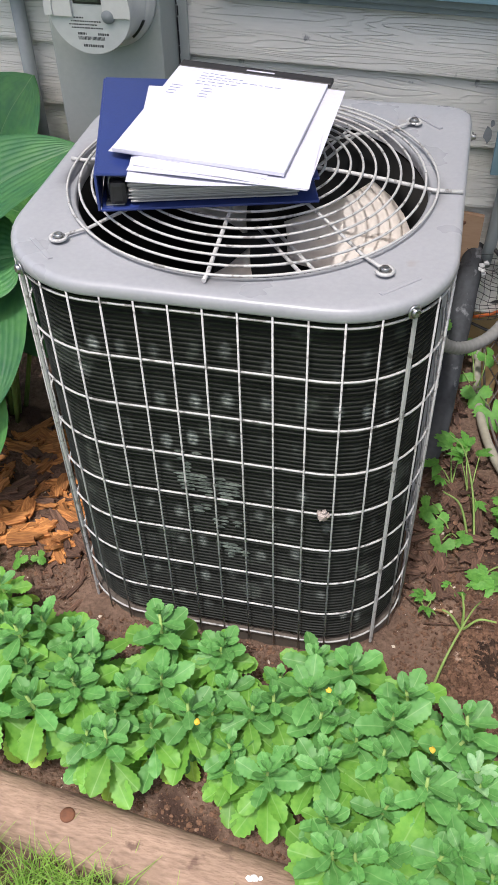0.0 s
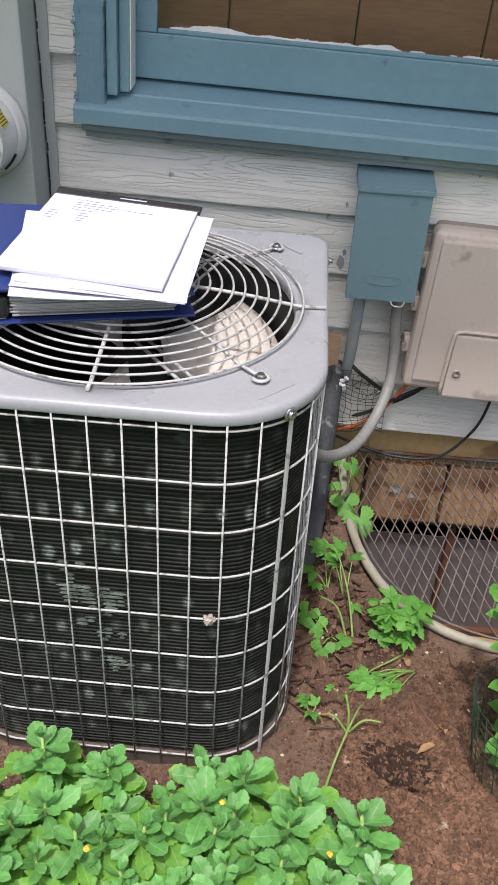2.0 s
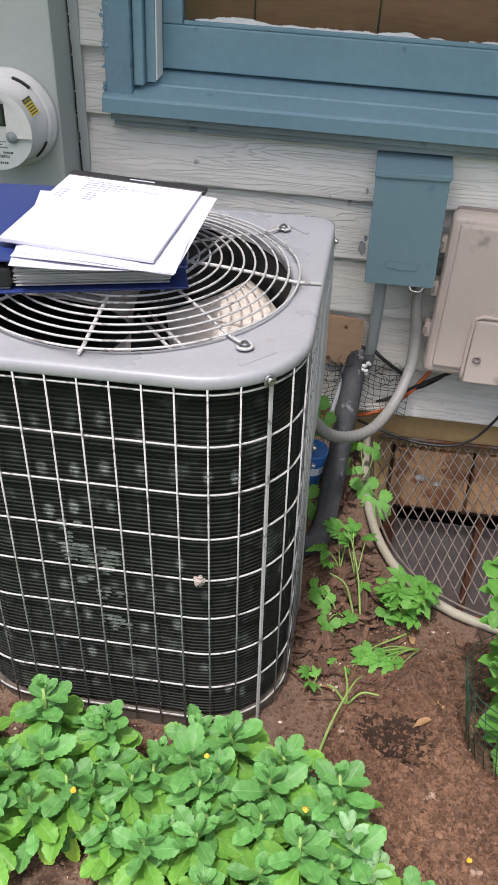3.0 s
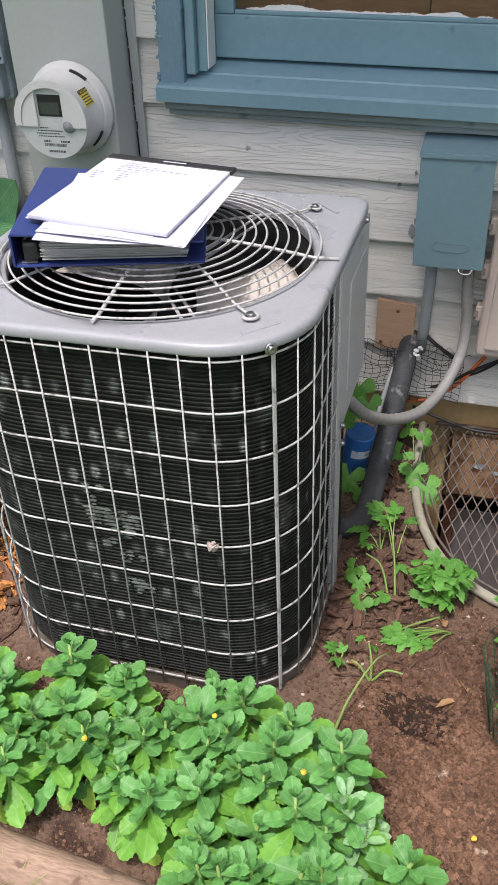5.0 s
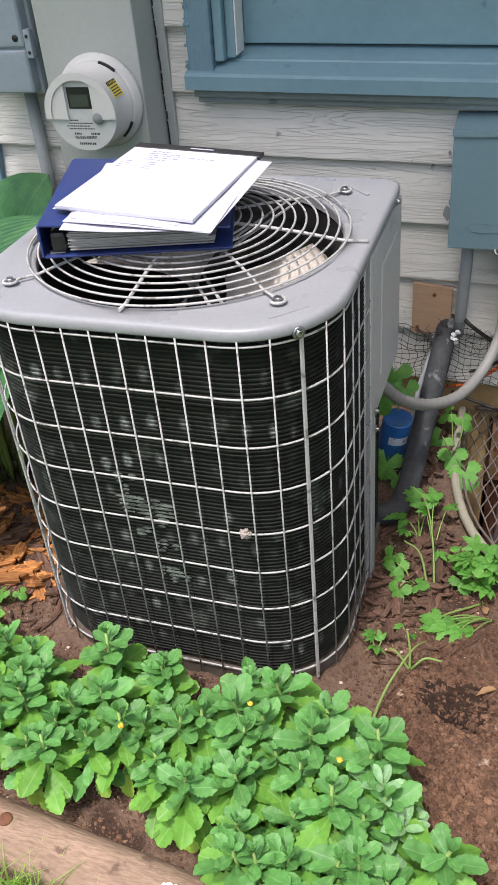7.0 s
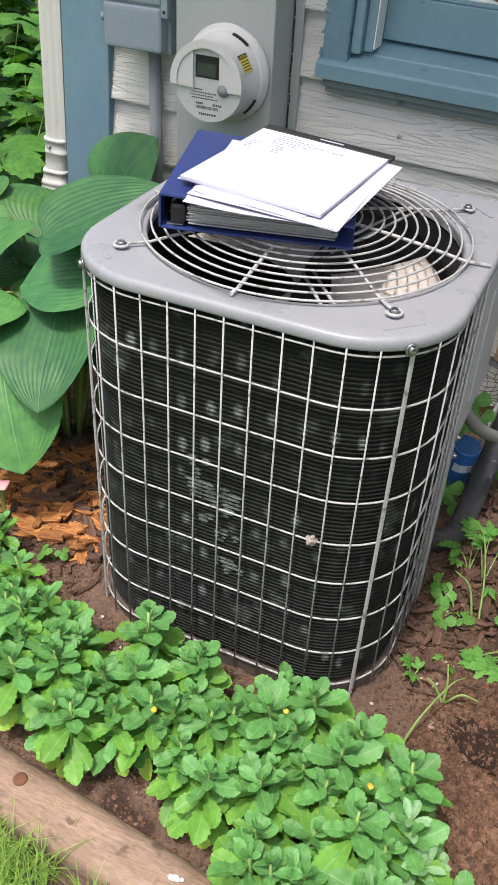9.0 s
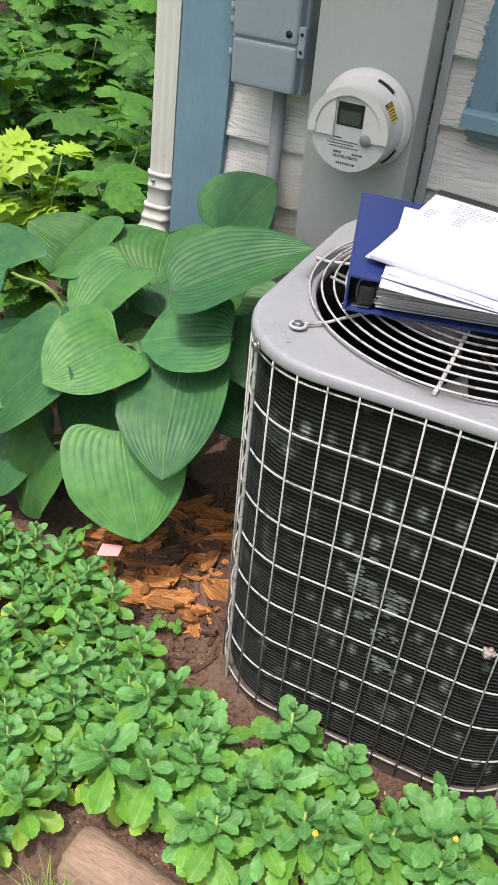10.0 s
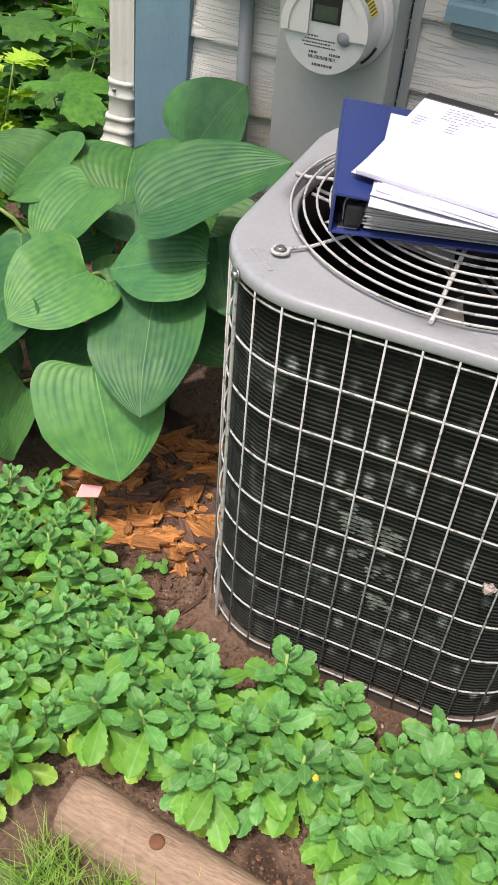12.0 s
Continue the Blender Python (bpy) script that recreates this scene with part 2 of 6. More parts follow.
PLY = mat("raw_plywood", srgb("a5876a"), srgb("b79b7e"), rough=0.85, big=6, fine=40, bump=0.5, dist=0.002, stretch=(1, 1, 6), spot=srgb("86684d"), spot_at=0.64, spot_scale=16)
BLUECAN = mat("blue_label", srgb("2b5f9e"), srgb("356bab"), rough=0.4, big=12, fine=90, bump=0.05)
WHITELABEL = mat("white_label", srgb("c9d2d8"), srgb("d6dee3"), rough=0.5, big=30, fine=120, bump=0.0, spot=srgb("8ea3b5"), spot_at=0.6, spot_scale=60)
ORANGE = mat("orange_cable", srgb("c4602b"), srgb("d4703a"), rough=0.5, big=20, fine=90, bump=0.05)
BLACKWIRE = mat("black_cable", srgb("1c1c1c"), srgb("2a2a2a"), rough=0.5, big=20, fine=90, bump=0.05)
WHITEPAINT = mat("flaked_white_paint", srgb("d5d6d2"), srgb("e2e2de"), rough=0.8, big=30, fine=120, bump=0.4)
GREYPAINT = mat("grey_paint_chip", srgb("83898b"), srgb("8f9597"), rough=0.7, big=30, fine=120, bump=0.2)
FROST = mat("pale_paint_flake", srgb("a9b3b5"), srgb("bcc4c4"), rough=0.8, big=30, fine=120, bump=0.3)
PINK = mat("pink_tag_plastic", srgb("e59a96"), srgb("eba9a4"), rough=0.5, big=20, fine=90, bump=0.05)
GREENWIRE = mat("green_coated_wire", srgb("1f3a2a"), srgb("2b4a36"), rough=0.5, big=20, fine=90, bump=0.05)
ROOMWOOD = mat("brown_boards_indoors", srgb("8a5b44"), srgb("ab7658"), rough=0.5, big=3, fine=24, bump=0.1, stretch=(1, 1, 8))
HOSE = mat("tan_well_rim", srgb("8d8878"), srgb("a39e8d"), rough=0.6, big=12, fine=90, bump=0.2, spot=srgb("6f6a5d"), spot_at=0.62, spot_scale=14)
STEM = leaf_mat("pale_stem", srgb("7d9a4f"), srgb("93ad62"), glow=0.1)
SEDUM = [leaf_mat("sedum_young_blue_green", srgb("518843"), srgb("6c9e57"), rough=0.5, glow=0.12, rib=0.0011),
         leaf_mat("sedum_mid_green", srgb("5a9036"), srgb("7aa947"), rough=0.5, glow=0.17, rib=0.0011),
         leaf_mat("sedum_old_yellow_green", srgb("7ea53a"), srgb("9cbd4b"), rough=0.5, glow=0.2, rib=0.0011)]
HOSTA = [leaf_mat("hosta_blue_green", srgb("2b5c3a"), srgb("4c7d42"), rough=0.48, glow=0.05, vary=0.2, big=1.2, fine=9.0, rib=0.006),
         leaf_mat("hosta_mid_green", srgb("336536"), srgb("598840"), rough=0.48, glow=0.06, vary=0.2, big=1.2, fine=9.0, rib=0.006)]
WILD = leaf_mat("wild_green", srgb("2f5822"), srgb("5a8e32"), rough=0.55, glow=0.22, vary=0.38)
WEED = leaf_mat("weed_green", srgb("4f8738"), srgb("78ad50"), rough=0.55, glow=0.3, vary=0.2)
LIME = leaf_mat("lime_green", srgb("8fb533"), srgb("a9c845"), rough=0.55, glow=0.2, vary=0.15)
GRASS = leaf_mat("grass_green", srgb("668f3c"), srgb("9ab858"), rough=0.55, glow=0.3)
PURPLE = leaf_mat("lilac_petal", srgb("8f86c4"), srgb("a79fd4"), rough=0.6, glow=0.3)
BUD = leaf_mat("yellow_bud", srgb("d8b53c"), srgb("e6c64a"), rough=0.6, glow=0.2)

GLASS = bpy.data.materials.new("window_glass")
GLASS.use_nodes = True
gp = GLASS.node_tree.nodes["Principled BSDF"]
gp.inputs["Transmission Weight"].default_value, gp.inputs["Roughness"].default_value, gp.inputs["IOR"].default_value = 1.0, 0.02, 1.45
gp.inputs["Base Color"].default_value = (0.93, 0.95, 0.95, 1)


def coil_mat():
    """Dark fins with small smudges of dust in staggered rows."""
    m = mat("black_coil_fins", srgb("10130f"), srgb("1f231d"), rough=0.62, big=5, fine=90, bump=0.5, dist=0.001, stretch=(1, 1, 7), spot=srgb("383d36"), spot_at=0.60, spot_scale=16, spec=0.3)
    n, l = m.node_tree.nodes, m.node_tree.links
    p = n["Principled BSDF"]
    src = p.inputs["Base Color"].links[0].from_socket
    tc, mp, vo = n.new("ShaderNodeTexCoord"), n.new("ShaderNodeMapping"), n.new("ShaderNodeTexVoronoi")
    mp.inputs["Scale"].default_value = (21.6, 13.2, 1.0)
    sx, ad, cb = n.new("ShaderNodeSeparateXYZ"), n.new("ShaderNodeMath"), n.new("ShaderNodeCombineXYZ")
    l.new(tc.outputs["Object"], sx.inputs[0])
    l.new(sx.outputs[0], ad.inputs[0])
    l.new(sx.outputs[1], ad.inputs[1])
    l.new(ad.outputs[0], cb.inputs[0])
    l.new(sx.outputs[2], cb.inputs[1])
    vo.voronoi_dimensions = "2D"
    vo.inputs["Scale"].default_value, vo.inputs["Randomness"].default_value = 1.0, 0.42
    nz, nf = n.new("ShaderNodeTexNoise"), n.new("ShaderNodeTexNoise")
    nz.inputs["Scale"].default_value, nz.inputs["Detail"].default_value = 6.0, 5.0
    nf.inputs["Scale"].default_value, nf.inputs["Detail"].default_value = 160.0, 4.0
    dot, some, fray, mu, mu2, mx = n.new("ShaderNodeMapRange"), n.new("ShaderNodeMapRange"), n.new("ShaderNodeMapRange"), n.new("ShaderNodeMath"), n.new("ShaderNodeMath"), n.new("ShaderNodeMix")
    for q, v in ((dot, (0.06, 0.22, 0.85, 0.0)), (some, (0.46, 0.64, 0.05, 1.0)), (fray, (0.35, 0.60, 0.35, 1.0))):
        for k in range(4):
            q.inputs[k + 1].default_value = v[k]
    mu.operation = mu2.operation = "MULTIPLY"
    mx.data_type = "RGBA"
    mx.inputs[7].default_value = srgb("99a199")
    l.new(cb.outputs[0], mp.inputs["Vector"])
    l.new(mp.outputs[0], vo.inputs["Vector"])
    l.new(tc.outputs["Object"], nz.inputs["Vector"])
    l.new(tc.outputs["Object"], nf.inputs["Vector"])
    l.new(vo.outputs["Distance"], dot.inputs[0])
    l.new(nz.outputs[0], some.inputs[0])
    l.new(nf.outputs[0], fray.inputs[0])
    l.new(dot.outputs[0], mu.inputs[0])
    l.new(some.outputs[0], mu.inputs[1])
    l.new(mu.outputs[0], mu2.inputs[0])
    l.new(fray.outputs[0], mu2.inputs[1])
    l.new(mu2.outputs[0], mx.inputs[0])
    l.new(src, mx.inputs[6])
    l.new(mx.outputs[2], p.inputs["Base Color"])
    return m


COIL = coil_mat()
# the unit's grey enamel, lightened to paint in the light on its right side
STEEL_LIT = mat("grey_enamel_steel_lit_side", srgb("b0b1b2"), srgb("bcbdbd"), rough=0.34, big=6, fine=140, bump=0.05, dist=0.0005, spot=srgb("a3a29e"), spot_at=0.64, spot_scale=10)
DUST = mat("grey_lint_dust", srgb("3f463f"), srgb("757d75"), rough=0.95, big=40, fine=260, bump=0.8, dist=0.002, spec=0.1, island=0.35)

# ---- builders ----


def thing(name, label, category, at=(0, 0, 0), group="", kind=""):
    ob = new(name)
    ob.empty_display_size = 0.05
    ob.matrix_basis = Matrix.Translation(at)
    return tagged(ob, label, category, group, kind)


def mesh_of(name, bm, material, smooth=False):
    me = bpy.data.meshes.new(name)
    if smooth:
        for f in bm.faces:
            f.smooth = True
    bm.to_mesh(me)
    bm.free()
    me.materials.append(material)
    return me


def part(name, bm, material, parent, label="", smooth=False, local=False):
    """One mesh under a thing or a part. Built in the place's metres unless local."""
    me = bm if isinstance(bm, bpy.types.Mesh) else mesh_of(name, bm, material, smooth)
    ob = new(name, me)
    ob.parent = parent
    if parent.type == "EMPTY" and not local:
        ob.matrix_parent_inverse = parent.matrix_basis.inverted()
    if label:
        ob["label"] = label
    return ob


def solo(name, bm, material, label, category, group="", kind="", smooth=False):
    return tagged(new(name, mesh_of(name, bm, material, smooth)), label, category, group, kind)


def B():
    return bmesh.new()


def box(bm, x0, x1, y0, y1, z0, z1, bevel=0.0, seg=2, m=None):
    r = bmesh.ops.create_cube(bm, size=1.0)
    vs = r["verts"]
    mm = Matrix.Translation(((x0 + x1) / 2, (y0 + y1) / 2, (z0 + z1) / 2)) @ Matrix.Diagonal((abs(x1 - x0), abs(y1 - y0), abs(z1 - z0), 1))
    bmesh.ops.transform(bm, matrix=(m @ mm) if m else mm, verts=vs)
    if bevel:
        es = list({e for v in vs for e in v.link_edges})
        bmesh.ops.bevel(bm, geom=es, offset=bevel, segments=seg, affect="EDGES", profile=0.6)
    return bm


def tube(bm, pts, r, seg=6, closed=False, caps=True):
    """A round bar along pts; r is a number or one for each point."""
    P = [Vector(p) for p in pts]
    n = len(P)
    rs = r if isinstance(r, (list, tuple)) else [r] * n
    rings, nor = [], None
    for i in range(n):
        if closed:
            d = (P[(i + 1) % n] - P[i - 1]).normalized()
        else:
            d = (P[min(i + 1, n - 1)] - P[max(i - 1, 0)]).normalized()
        if nor is None:
            nor = d.orthogonal().normalized()
        nor = (nor - d * nor.dot(d))
        nor = nor.normalized() if nor.length > 1e-6 else d.orthogonal().normalized()
        bi = d.cross(nor)
        rings.append([bm.verts.new(P[i] + (nor * math.cos(2 * math.pi * k / seg) + bi * math.sin(2 * math.pi * k / seg)) * rs[i]) for k in range(seg)])
    for i in range(n if closed else n - 1):
        a, b = rings[i], rings[(i + 1) % n]
        for k in range(seg):
            f = bm.faces.new((a[k], a[(k + 1) % seg], b[(k + 1) % seg], b[k]))
            f.smooth = True
    if caps and not closed:
        bm.faces.new(rings[0][::-1])
        bm.faces.new(rings[-1])
    return bm


def smooth_path(pts, n=8):
    """Catmull-Rom through pts."""
    P = [Vector(p) for p in pts]
    P = [P[0] * 2 - P[1]] + P + [P[-1] * 2 - P[-2]]
    out = []
    for i in range(1, len(P) - 2):
        for k in range(n):
            t = k / n
            a, b, c, d = P[i - 1], P[i], P[i + 1], P[i + 2]
            out.append(0.5 * ((2 * b) + (c - a) * t + (2 * a - 5 * b + 4 * c - d) * t * t + (3 * b - a - 3 * c + d) * t ** 3))
    out.append(P[-2])
    return out


def lathe(bm, profile, m, seg=32, cap=False):
    """profile: (radius, height) pairs, turned about m's z axis."""
    rings = []
    for r, h in profile:
        rings.append([bm.verts.new(m @ Vector((r * math.cos(2 * math.pi * k / seg), r * math.sin(2 * math.pi * k / seg), h))) for k in range(seg)])
    for a, b in zip(rings, rings[1:]):
        for k in range(seg):
            f = bm.faces.new((a[k], a[(k + 1) % seg], b[(k + 1) % seg], b[k]))
            f.smooth = True
    if cap:
        bm.faces.new(rings[-1])
        bm.faces.new(rings[0][::-1])
    return bm


def prism(bm, outline, z0, z1, m=None):
    m = m or Matrix.Identity(4)
    lo = [bm.verts.new(m @ Vector((x, y, z0))) for x, y in outline]
    hi = [bm.verts.new(m @ Vector((x, y, z1))) for x, y in outline]
    n = len(outline)
    for k in range(n):
        bm.faces.new((lo[k], lo[(k + 1) % n], hi[(k + 1) % n], hi[k]))
    bm.faces.new(hi)
    bm.faces.new(lo[::-1])
    return bm


def lump(bm, at, size, rng, squash=0.7, sub=1, rough=0.3):
    r = bmesh.ops.create_icosphere(bm, subdivisions=sub, radius=size)
    for v in r["verts"]:
        v.co = Vector((v.co.x * rng.uniform(1 - rough, 1 + rough * 0.8), v.co.y * rng.uniform(1 - rough, 1 + rough * 0.8), v.co.z * squash * rng.uniform(1 - rough, 1 + rough * 0.7))) + Vector(at)


FRONT = Matrix.Rotation(radians(90), 4, "X")   # lathe axis towards -y


def on_wall(x, y, z):
    """A frame with x right, y up, z out of the north wall."""
    return Matrix.Translation((x, y, z)) @ FRONT


rnd = random.Random(7)


def ground_z(x, y):
    """Height of the soil."""
    v = Vector((x * 5, y * 5, 0.3))
    z = 0.010 * noise.noise(v) + 0.007 * noise.noise(v * 3.1) + 0.004 * noise.noise(v * 9.0) + 0.0035 * abs(noise.noise(v * 19.0))
    z += 0.035 * math.exp(-((x - 0.32) ** 2 / 0.03 + (y - 0.70) ** 2 / 0.02))
    z -= 0.020 * math.exp(-((x - 0.235) ** 2 / 0.0040 + (y - 0.872) ** 2 / 0.0022))
    z -= 0.050 * math.exp(-((x - 0.262 + 0.4 * (y - 0.826)) ** 2 / 0.0016 + (y - 0.826 + 0.35 * (x - 0.262)) ** 2 / 0.00022))
    z += 0.016 * math.exp(-((x - 0.150) ** 2 / 0.0016 + (y - 0.850) ** 2 / 0.0012))
    z += 0.020 * math.exp(-((x - 0.36) ** 2 / 0.02 + (y - 0.98) ** 2 / 0.006))
    if y < 0.50:
        z -= 0.03 * min(1, (0.50 - y) / 0.08)
    return z

# ---- setting: ground, wall, foundation, window ----
WELL = (0.615, 1.745, 0.465, 0.615)   # window well: middle at the wall, half width, depth


def in_well(x, y, k=1.0):
    return (abs(x - WELL[0]) / (WELL[2] * k)) ** 3 + (abs(y - WELL[1]) / (WELL[3] * k)) ** 3 < 1


def well_point(a, k=1.0):
    """A point of the well's U-shaped edge; a runs from 0 to 1."""
    t = math.pi * (1 + a)
    c, s = math.cos(t), math.sin(t)
    r = (abs(c) ** 3 + abs(s) ** 3) ** (-1 / 3)
    return WELL[0] + WELL[2] * k * c * r, WELL[1] + WELL[3] * k * s * r


def axis_steps(lo, hi, step, far):
    s, v, g = [], lo, step
    while v < hi:
        s.append(v)
        v += step
    out, inn, d = [hi], [lo], step
    while d < far:
        d *= 1.7
        out.append(hi + d)
        inn.append(lo - d)
    return sorted(set(inn + s + out))


def build_ground():
    bm = B()
    xs, ys = axis_steps(-1.35, 0.72, 0.009, 60), axis_steps(0.30, 1.76, 0.009, 60)
    grid = [[bm.verts.new((x, y, ground_z(x, y) if -2 < x < 1.4 and -0.5 < y < 2.5 else 0.0)) for y in ys] for x in xs]
    for i in range(len(xs) - 1):
        for j in range(len(ys) - 1):
            mx, my = (xs[i] + xs[i + 1]) / 2, (ys[j] + ys[j + 1]) / 2
            if in_well(mx, my, 0.975) and my < 1.80:
                continue
            bm.faces.new((grid[i][j], grid[i + 1][j], grid[i + 1][j + 1], grid[i][j + 1]))
    solo("ground", bm, SOIL, "crumbly brown garden soil round the unit", "ground", kind="structure", smooth=True)


build_ground()


def build_lawn():
    bm = B()
    xs, ys = axis_steps(-1.35, 0.72, 0.009, 60), axis_steps(0.30, 1.76, 0.009, 60)
    at = {}
    for i in range(len(xs) - 1):
        for j in range(len(ys) - 1):
            mx, my = (xs[i] + xs[i + 1]) / 2, (ys[j] + ys[j + 1]) / 2
            if not (my < 0.37 and (mx < 0.28 or mx > 1.0 or my < 0.1) or (mx > 1.05 and my < 1.6) or mx < -5 or my > 9.6 or (mx > 4 and my > 1.6)):
                continue
            quad = []
            for a, b in ((i, j), (i + 1, j), (i + 1, j + 1), (i, j + 1)):
                if (a, b) not in at:
                    x, y = xs[a], ys[b]
                    at[a, b] = bm.verts.new((x, y, 0.004 + (ground_z(x, y) if -2 < x < 1.4 and -0.5 < y < 2.5 else 0.0)))
                quad.append(at[a, b])
            bm.faces.new(quad)
    solo("ground_lawn", bm, TURF, "short green lawn round the bed and the house", "lawn", kind="structure", smooth=True)


build_lawn()

LAP0, LAP = 0.110, 0.1305
WX0, WX1, WZ0 = -0.46, 0.78, 0.775    # window's outer casing and lower edge
WALLY = 1.745


def siding_y(z):
    """Face of the lap siding at height z."""
    u = ((z - LAP0) % LAP) / LAP
    return WALLY - 0.024 + 0.0195 * u


def build_wall():
    wall = thing("wall_north", "grey painted lap siding wall of the house", "wall", (0, WALLY, 0), kind="structure")
    bm = B()
    box(bm, -1.10, WX0 + 0.07, WALLY, 1.90, 0.10, 2.8)
    box(bm, WX1 - 0.07, 3.5, WALLY, 1.90, 0.10, 2.8)
    box(bm, WX0 + 0.07, WX1 - 0.07, WALLY, 1.90, 0.10, WZ0 + 0.03)
    box(bm, WX0 + 0.07, WX1 - 0.07, WALLY, 1.90, 2.2, 2.8)
    part("sheathing", bm, SIDING, wall)
    k = 0
    while LAP0 + k * LAP < 2.7:
        z = LAP0 + k * LAP
        spans = [(-1.0, 3.5)] if z + LAP < WZ0 + 0.02 else [(-1.0, WX0 + 0.01), (WX1 - 0.01, 3.5)]
        if z > 2.15:
            spans = [(-1.0, 3.5)]
        for x0, x1 in spans:
            b = B()
            n = max(int((x1 - x0) / 0.05), 2)
            rows = []
            for i in range(n + 1):
                x = x0 + (x1 - x0) * i / n
                w = 0.0012 * noise.noise(Vector((x * 6, z * 9, 0)))
                rows.append([b.verts.new((x, y, zz + w)) for y, zz in ((WALLY, z), (WALLY - 0.0235 + w, z), (WALLY - 0.024 + w, z + 0.003), (WALLY - 0.003, z + LAP + 0.014), (WALLY, z + LAP + 0.014))])
            for a, c in zip(rows, rows[1:]):
                for q in range(4):
                    b.faces.new((a[q], a[q + 1], c[q + 1], c[q]))
            b.faces.new(rows[0][::-1])
            b.faces.new(rows[-1])
            part("siding_board", b, SIDING, wall)
        k += 1
    return wall


def lean(ob, degrees, px_, pz_, dx=0.0, dz=0.0):
    """Turn a thing on the north wall about the wall's normal at (px_, pz_): the old house has settled."""
    turn = Matrix.Translation((px_ + dx, 0, pz_ + dz)) @ Matrix.Rotation(radians(degrees), 4, "Y") @ Matrix.Translation((-px_, 0, -pz_))
    ob.matrix_basis = turn @ ob.matrix_basis


lean(build_wall(), 1.45, 0.09, 0.50)
bm = B()
box(bm, -1.10, -0.97, 1.90, 9.0, -0.4, 2.8)
solo("wall_west", bm, SIDING, "grey side wall of the house round the corner", "wall", kind="structure")
bm = B()
box(bm, 3.37, 3.50, 1.901, 9.0, -0.4, 2.8)
solo("wall_east", bm, SIDING, "grey plain far side wall of the house", "wall", kind="structure")
bm = B()
box(bm, -1.10, 3.50, 9.001, 9.13, -0.4, 2.8)
solo("wall_south", bm, SIDING, "grey plain back wall of the house", "wall", kind="structure")
# unseen roof, its left end cut back so that sun passes the house corner
bm = prism(B(), [(0.78, 2.784), (0.82, 2.84), (5.45, 5.05), (9.90, 2.84), (9.94, 2.784)], -1.125, 3.61, Matrix(((0, 0, 1, 0), (1, 0, 0, 0), (0, 1, 0, 0), (0, 0, 0, 1))))
solo("roof", bm, SHINGLE, "grey shingled gable roof of the house", "roof", kind="structure")
bm = B()
box(bm, -1.118, -0.992, 1.712, 1.744, 0.09, 2.8, 0.003)
box(bm, -1.1185, -1.102, 1.7445, 1.87, 0.09, 2.8, 0.003)
bmesh.ops.subdivide_edges(bm, edges=[e for e in bm.edges if e.calc_length() > 2], cuts=30)
for v in bm.verts:
    v.co.x += 0.044 * (min(v.co.z, 1.1) - 0.55)
solo("trim_corner", bm, BLUE_BOARD, "slate blue painted wooden corner board", "corner board", kind="structure")

found = thing("foundation", "yellowed concrete house foundation below the siding", "foundation", (0, 1.78, -0.5), kind="structure")
bm = B()
box(bm, -1.10, 0.215, 1.765, 1.95, -0.9, 0.1095)
box(bm, 1.25, 3.5, 1.765, 1.95, -0.9, 0.1095)
box(bm, 0.215, 1.25, 1.762, 1.95, -0.012, 0.1092)
box(bm, 0.215, 1.25, 1.80, 1.95, -0.24, -0.0125)
box(bm, 0.215, 1.25, 1.762, 1.95, -0.95, -0.66)
part("concrete", bm, CONCRETE, found)
bm = B()
box(bm, 0.22, 1.245, 1.785, 1.799, -0.235, -0.016)
part("mortar", bm, MORTAR, found)
x = 0.222
while x < 1.22:
    bm = B()
    w = min(0.205, 1.243 - x)
    box(bm, x + 0.004, x + w - 0.004, 1.757 + rnd.uniform(0, 0.006), 1.786, -0.205 + rnd.uniform(-0.004, 0.004), -0.02, 0.005)
    part("brick", bm, BRICK, found)
    x += w
for x, z, w in ((0.305, -0.105, 0.022), (0.343, -0.120, 0.014)):
    bm = prism(B(), [(w * math.cos(k * 0.785) * rnd.uniform(0.6, 1.1), 0.55 * w * math.sin(k * 0.785) * rnd.uniform(0.6, 1.1)) for k in range(8)], 0, 0.0008, on_wall(x, 1.7565, z))
    part("paint_flake", bm, FROST, found, "pale flake of old paint on the brick")
# cellar window inside the well
cw = thing("window_2", "dim purplish grey cellar window behind the grate", "window", (0.7, 1.80, -0.66), kind="structure")
bm = B()
for a, b_ in ((0.225, 0.255), (0.475, 0.492), (0.72, 0.737), (0.965, 0.982), (1.21, 1.24)):
    box(bm, a, b_, 1.786, 1.815, -0.655, -0.245, 0.002)
box(bm, 0.255, 1.21, 1.787, 1.815, -0.655, -0.635, 0.002)
part("window_frame", bm, RUST, cw)
for a, b_ in ((0.256, 0.474), (0.493, 0.719), (0.738, 0.964), (0.983, 1.209)):
    bm = B()
    box(bm, a, b_, 1.806, 1.811, -0.634, -0.295)
    part("pane", bm, GREYPANEL, cw)
bm = B()
box(bm, 0.225, 1.24, 1.93, 1.945, -0.66, -0.24)
part("backing", bm, BLACK, cw)

